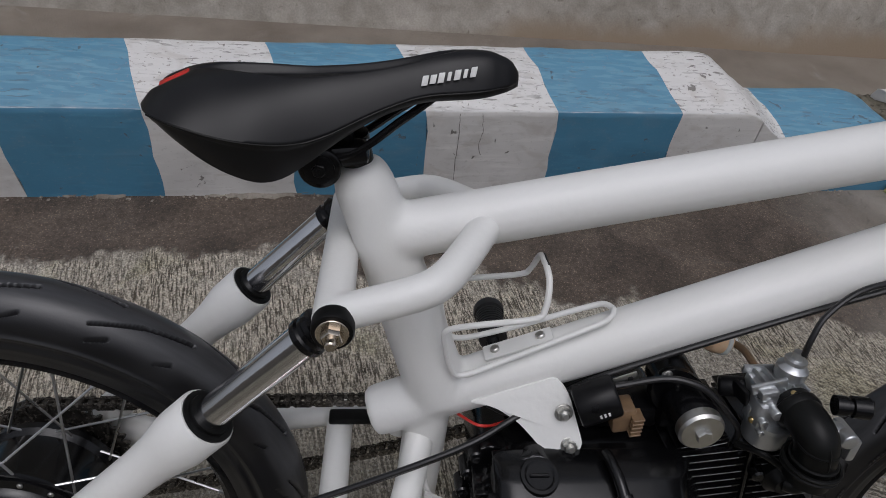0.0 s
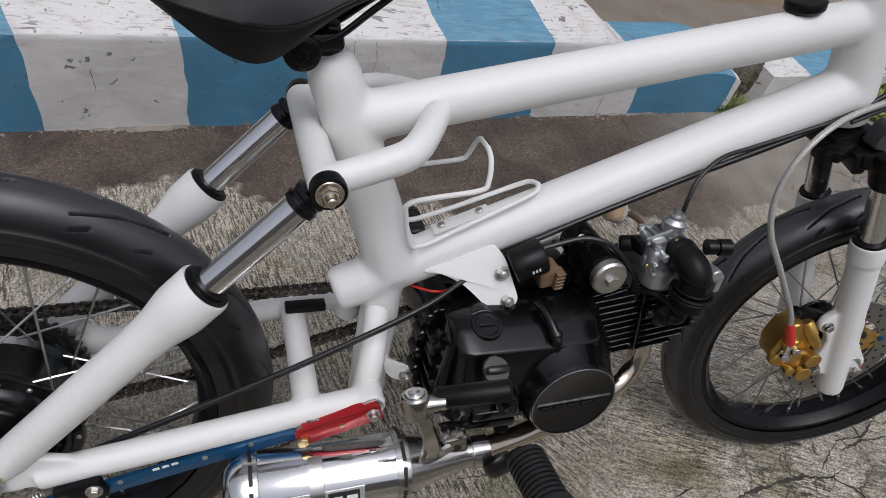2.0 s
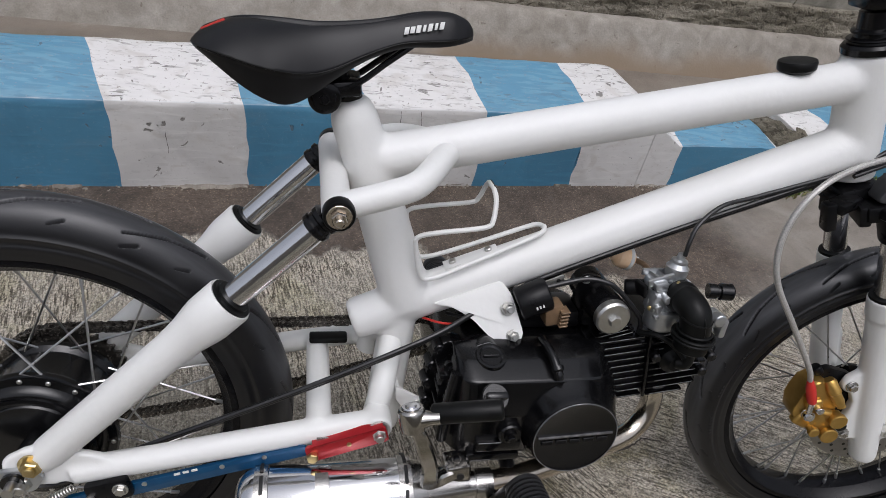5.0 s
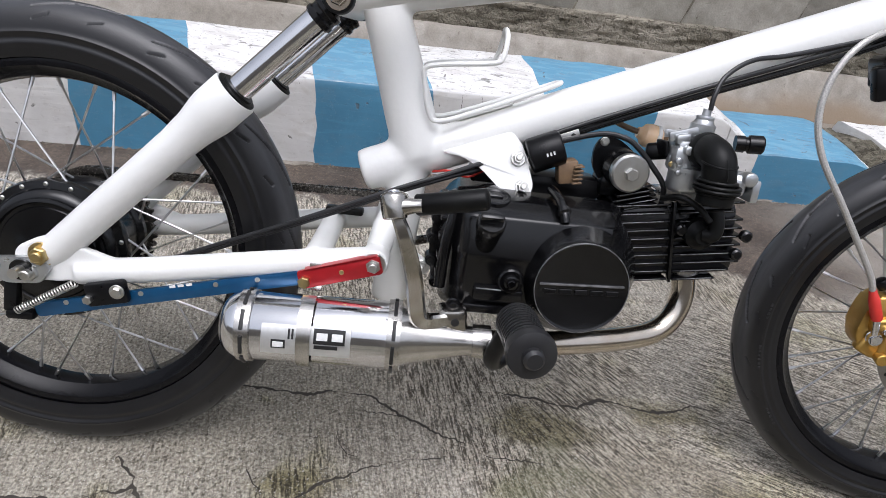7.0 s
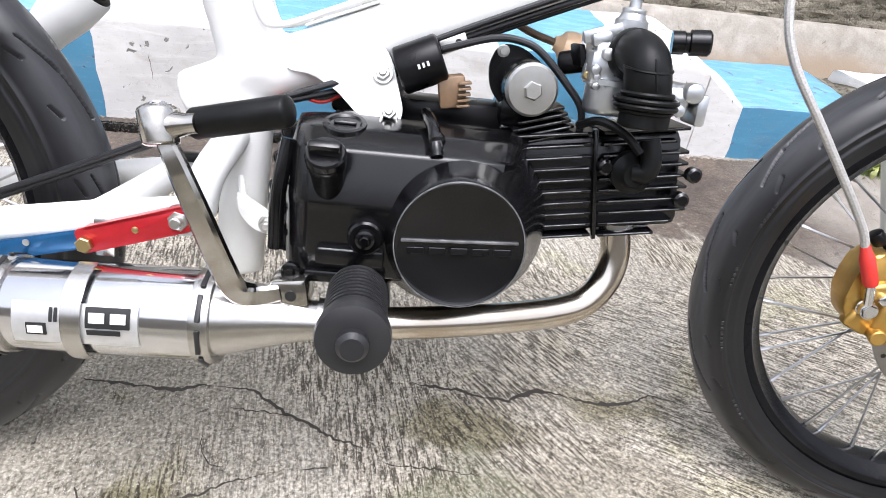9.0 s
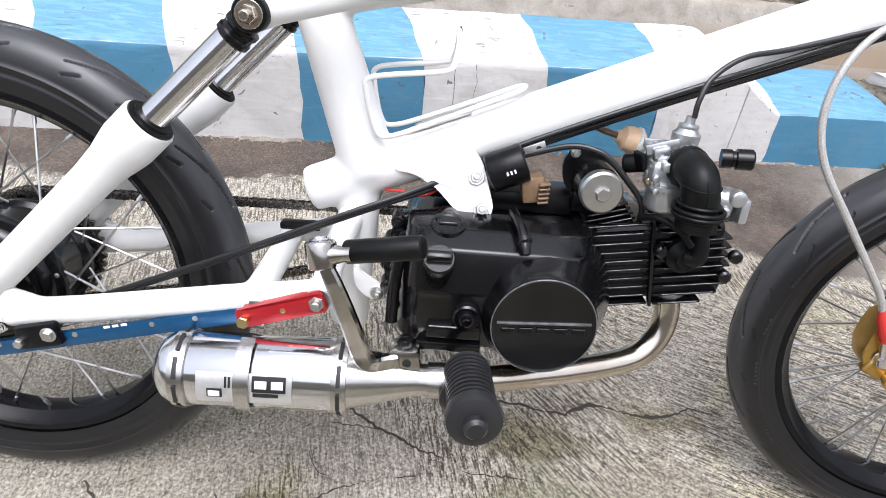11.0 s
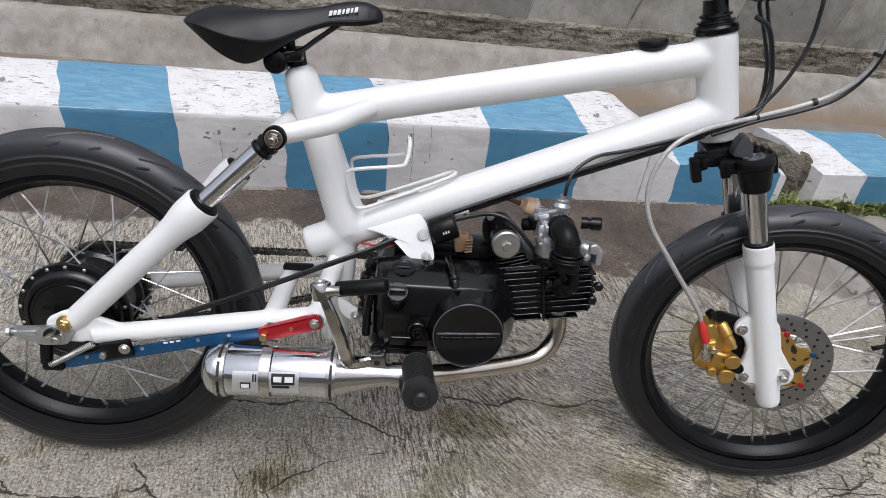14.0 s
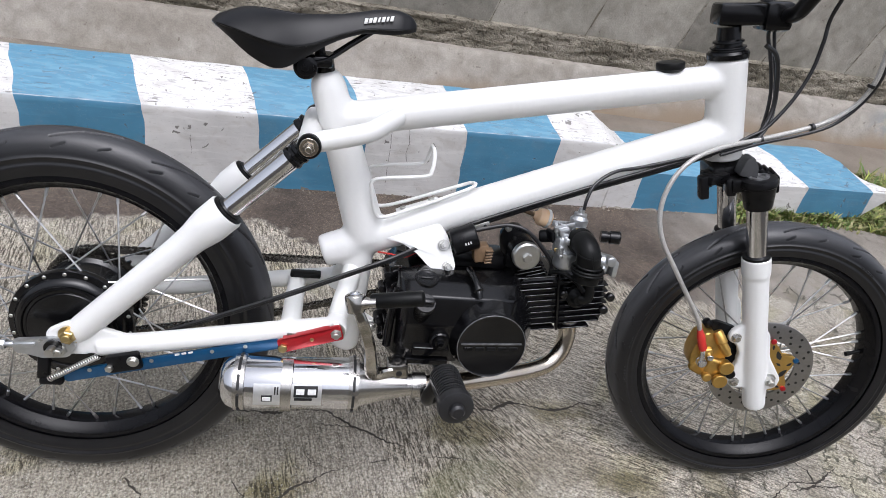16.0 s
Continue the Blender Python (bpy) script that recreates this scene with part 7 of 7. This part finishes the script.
CRACKS = [
    ([(0.16, 0.165), (0.24, 0.16), (0.30, 0.158), (0.32, 0.17), (0.39, 0.17), (0.42, 0.15), (0.45, 0.13), (0.48, 0.12), (0.51, 0.10), (0.56, 0.085)], 0.006),
    ([(0.37, 0.135), (0.44, 0.13), (0.46, 0.128)], 0.003),
    ([(0.30, -0.05), (0.325, -0.03), (0.345, -0.01), (0.375, 0.0), (0.395, 0.015), (0.42, 0.025), (0.45, 0.035), (0.47, 0.043), (0.52, 0.05)], 0.0055),
    ([(0.23, -0.002), (0.25, -0.03), (0.27, -0.04), (0.30, -0.05), (0.32, -0.075), (0.34, -0.11)], 0.004),
    ([(-0.22, -0.06), (-0.15, -0.075), (-0.09, -0.08), (-0.05, -0.08), (0.02, -0.075), (0.045, -0.06), (0.07, -0.058), (0.082, -0.045), (0.092, -0.06), (0.12, -0.075), (0.16, -0.12)], 0.008),
    ([(0.04, 0.0), (0.06, -0.02), (0.078, -0.032), (0.082, -0.045)], 0.004),
    ([(0.35, 0.085), (0.358, 0.06), (0.372, 0.042), (0.39, 0.04)], 0.003),
    ([(0.60, 0.212), (0.64, 0.203), (0.69, 0.20), (0.72, 0.19), (0.76, 0.187), (0.80, 0.21), (0.84, 0.207), (0.89, 0.193), (0.94, 0.20), (0.985, 0.222), (1.03, 0.207), (1.09, 0.19), (1.16, 0.20)], 0.007),
    ([(0.59, 0.062), (0.65, 0.06), (0.71, 0.055)], 0.003),
    ([(0.92, -0.06), (0.97, -0.08), (1.0, -0.07), (1.02, -0.06), (1.11, -0.06), (1.14, -0.05), (1.24, -0.04), (1.29, -0.04), (1.35, -0.05), (1.38, -0.04), (1.42, 0.0), (1.48, 0.01), (1.55, 0.01)], 0.007),
    ([(1.45, 0.08), (1.48, 0.05), (1.48, 0.01)], 0.005),
    ([(0.66, -0.06), (0.68, -0.08), (0.75, -0.09), (0.82, -0.09), (0.85, -0.07)], 0.0045),
    ([(1.04, -0.02), (0.98, -0.04), (0.965, -0.065), (0.99, -0.08)], 0.005),
    ([(1.35, -0.05), (1.39, -0.08), (1.40, -0.11), (1.38, -0.16)], 0.006),
    ([(1.33, -0.04), (1.37, -0.01), (1.42, 0.02), (1.49, 0.02), (1.56, 0.06)], 0.005),
    ([(-0.35, 0.02), (-0.26, 0.0), (-0.20, -0.03), (-0.15, -0.075)], 0.005),
]
for i, (pts, w) in enumerate(CRACKS):
    crack(pts, w, i)


# ---- grit along the kerb's foot, grass, broken stone ----
def grit(name, label, count, place, size, mat, seed):
    rng = random.Random(seed)
    bm = bm_new()
    for _ in range(count):
        p, r = Vector(place(rng)), size * rng.uniform(0.4, 1.3)
        v = bmesh.ops.create_icosphere(bm, subdivisions=1, radius=r)["verts"]
        for q in v:
            q.co *= rng.uniform(0.7, 1.2)
            q.co.z *= 0.6
        bmesh.ops.translate(bm, vec=p, verts=v)
    return tagged(part(name, bm, mat, None, "", 0), label, "grit", kind="stuff")


MORTAR = concrete("pale_mortar_grit", (0.36, 0.33, 0.29), (0.17, 0.15, 0.125), bump=0.004)


def foot(rng):
    x = rng.uniform(-1.6, 1.66)
    return (x, kerb_at(x, -0.004 - abs(rng.gauss(0, 0.009))), -0.002)


grit("kerb_grit", "pale mortar crumbs along the kerb foot", 260, foot, 0.0036, MORTAR, 5)


def mortar_edge(x0, x1, n):
    """A ragged smear of mortar between kerb and road."""
    bm = bm_new()
    prev = None
    for i in range(n + 1):
        x = x0 + (x1 - x0) * i / n
        f = noise.fractal((x * 6, 1.3, 0), 0.7, 2.0, 6) + 0.25 * noise.noise((x * 90, 0, 0))
        w, h = max(0.0004, 0.002 + 0.020 * f), max(0.0005, 0.002 + 0.008 * noise.noise((x * 21, 4, 0)))
        y = kerb_at(x, 0.004)
        row = [bm.verts.new((x, y - 0.004 - w, -0.0045)), bm.verts.new((x, y - 0.005 - w * 0.6, h * 0.5 - 0.003)), bm.verts.new((x, y - 0.006, h)), bm.verts.new((x, y + 0.004, h + 0.001))]
        if prev:
            for k in range(3):
                bm.faces.new((prev[k], row[k], row[k + 1], prev[k + 1]))
        prev = row
    return tagged(part("mortar_edge", bm, MORTAR, None, "", 0), "ragged pale mortar smear along the kerb foot", "mortar", kind="structure")


mortar_edge(-1.7, 1.65, 900)


def rock():
    bm = bm_new()
    bmesh.ops.create_icosphere(bm, subdivisions=4, radius=1.0)
    for v in bm.verts:
        d = v.co.normalized()
        k = 1 + 0.16 * noise.fractal(d * 2.1, 0.8, 2.0, 5)
        q = Vector((max(-0.8, min(0.8, d.x)) * 0.056, max(-0.75, min(0.75, d.y)) * 0.125, max(-0.8, min(0.72, d.z)) * 0.15)) * k
        v.co = q + Vector((1.803 - 0.87 * q.y, 1.285, 0.06))
    return tagged(part("broken_concrete", bm, ROUGHWALL, None, "", 50), "broken mossy concrete lump beside weeds", "rubble")


rock()


def leaf_material():
    m = bpy.data.materials.new("grass_blade")
    m.use_nodes = True
    n, l = m.node_tree.nodes, m.node_tree.links
    b = n["Principled BSDF"]
    g, r = n.new("ShaderNodeNewGeometry"), n.new("ShaderNodeValToRGB")
    r.color_ramp.elements[0].color, r.color_ramp.elements[1].color = (0.085, 0.18, 0.02, 1), (0.44, 0.52, 0.10, 1)
    e = r.color_ramp.elements.new(0.93)
    e.color = (0.30, 0.26, 0.12, 1)
    r.color_ramp.elements[1].position = 0.9
    l.new(g.outputs["Random Per Island"], r.inputs[0]), l.new(r.outputs[0], b.inputs["Base Color"])
    b.inputs["Roughness"].default_value = 0.55
    return m


LEAF = leaf_material()


def grass(name, label, count, place, seed, tall=0.055):
    """Blades bent over, and small leaves among them."""
    rng = random.Random(seed)
    vs, fs = [], []
    for _ in range(count):
        x, y, z = place(rng)
        lush = max(0.0, 0.75 + 1.5 * noise.noise((x * 11, y * 11, seed)))
        if lush < rng.random() * 0.7:
            continue
        a, h = rng.uniform(0, 2 * math.pi), tall * rng.uniform(0.3, 1.0) * (0.45 + 0.7 * lush)
        lean = rng.uniform(0.2, 0.9) * h
        w = rng.uniform(0.0015, 0.0035)
        if rng.random() < 0.86:
            h, lean, w = h * 0.62, lean * 0.55, rng.uniform(0.003, 0.0068)
        dx, dy = math.cos(a), math.sin(a)
        k = len(vs)
        for t, ww in ((0, 0.6), (0.4, 1.0), (0.75, 0.8), (1, 0.08)):
            cx, cy, cz = x + dx * lean * t * t, y + dy * lean * t * t, z + h * (t - 0.25 * t * t)
            vs += [(cx - dy * w * ww, cy + dx * w * ww, cz), (cx + dy * w * ww, cy - dx * w * ww, cz)]
        fs += [(k + 2 * i, k + 2 * i + 1, k + 2 * i + 3, k + 2 * i + 2) for i in range(3)]
    me = bpy.data.meshes.new(name)
    me.from_pydata(vs, [], fs)
    me.materials.append(LEAF)
    return tagged(new(name, me), label, "grass", kind="stuff")


def verge(rng):
    x = rng.uniform(1.81, 2.62)
    return (x, kerb_at(x, 0.004 - abs(rng.gauss(0, 0.014 + 0.045 * max(0, x - 2.10)))), -0.004)


def gap(rng):
    return (rng.gauss(1.86, 0.04), rng.gauss(1.165, 0.03), -0.004)


def beyond(rng):
    x = rng.triangular(2.38, 3.04, 2.78)
    edge = 1.125 + 0.02 * math.sin(17 * x) + 0.10 * max(0, x - 2.92)
    return (x, edge + 0.42 * rng.random() ** 1.5, -0.004)


def tall(rng):
    x = rng.uniform(2.55, 3.02)
    return (x, rng.uniform(1.32, 1.58), -0.004)


grass("grass_verge", "short green grass along the low kerb", 10000, verge, 21, 0.060)
grass("weed_clump", "green weeds in the gap between kerbs", 1500, gap, 22, 0.055)
grass("grass_patch", "bright green grass beyond the kerb end", 22000, beyond, 23, 0.058)
grass("tall_weeds", "taller leafy weeds before the broken kerb", 1100, tall, 24, 0.12)
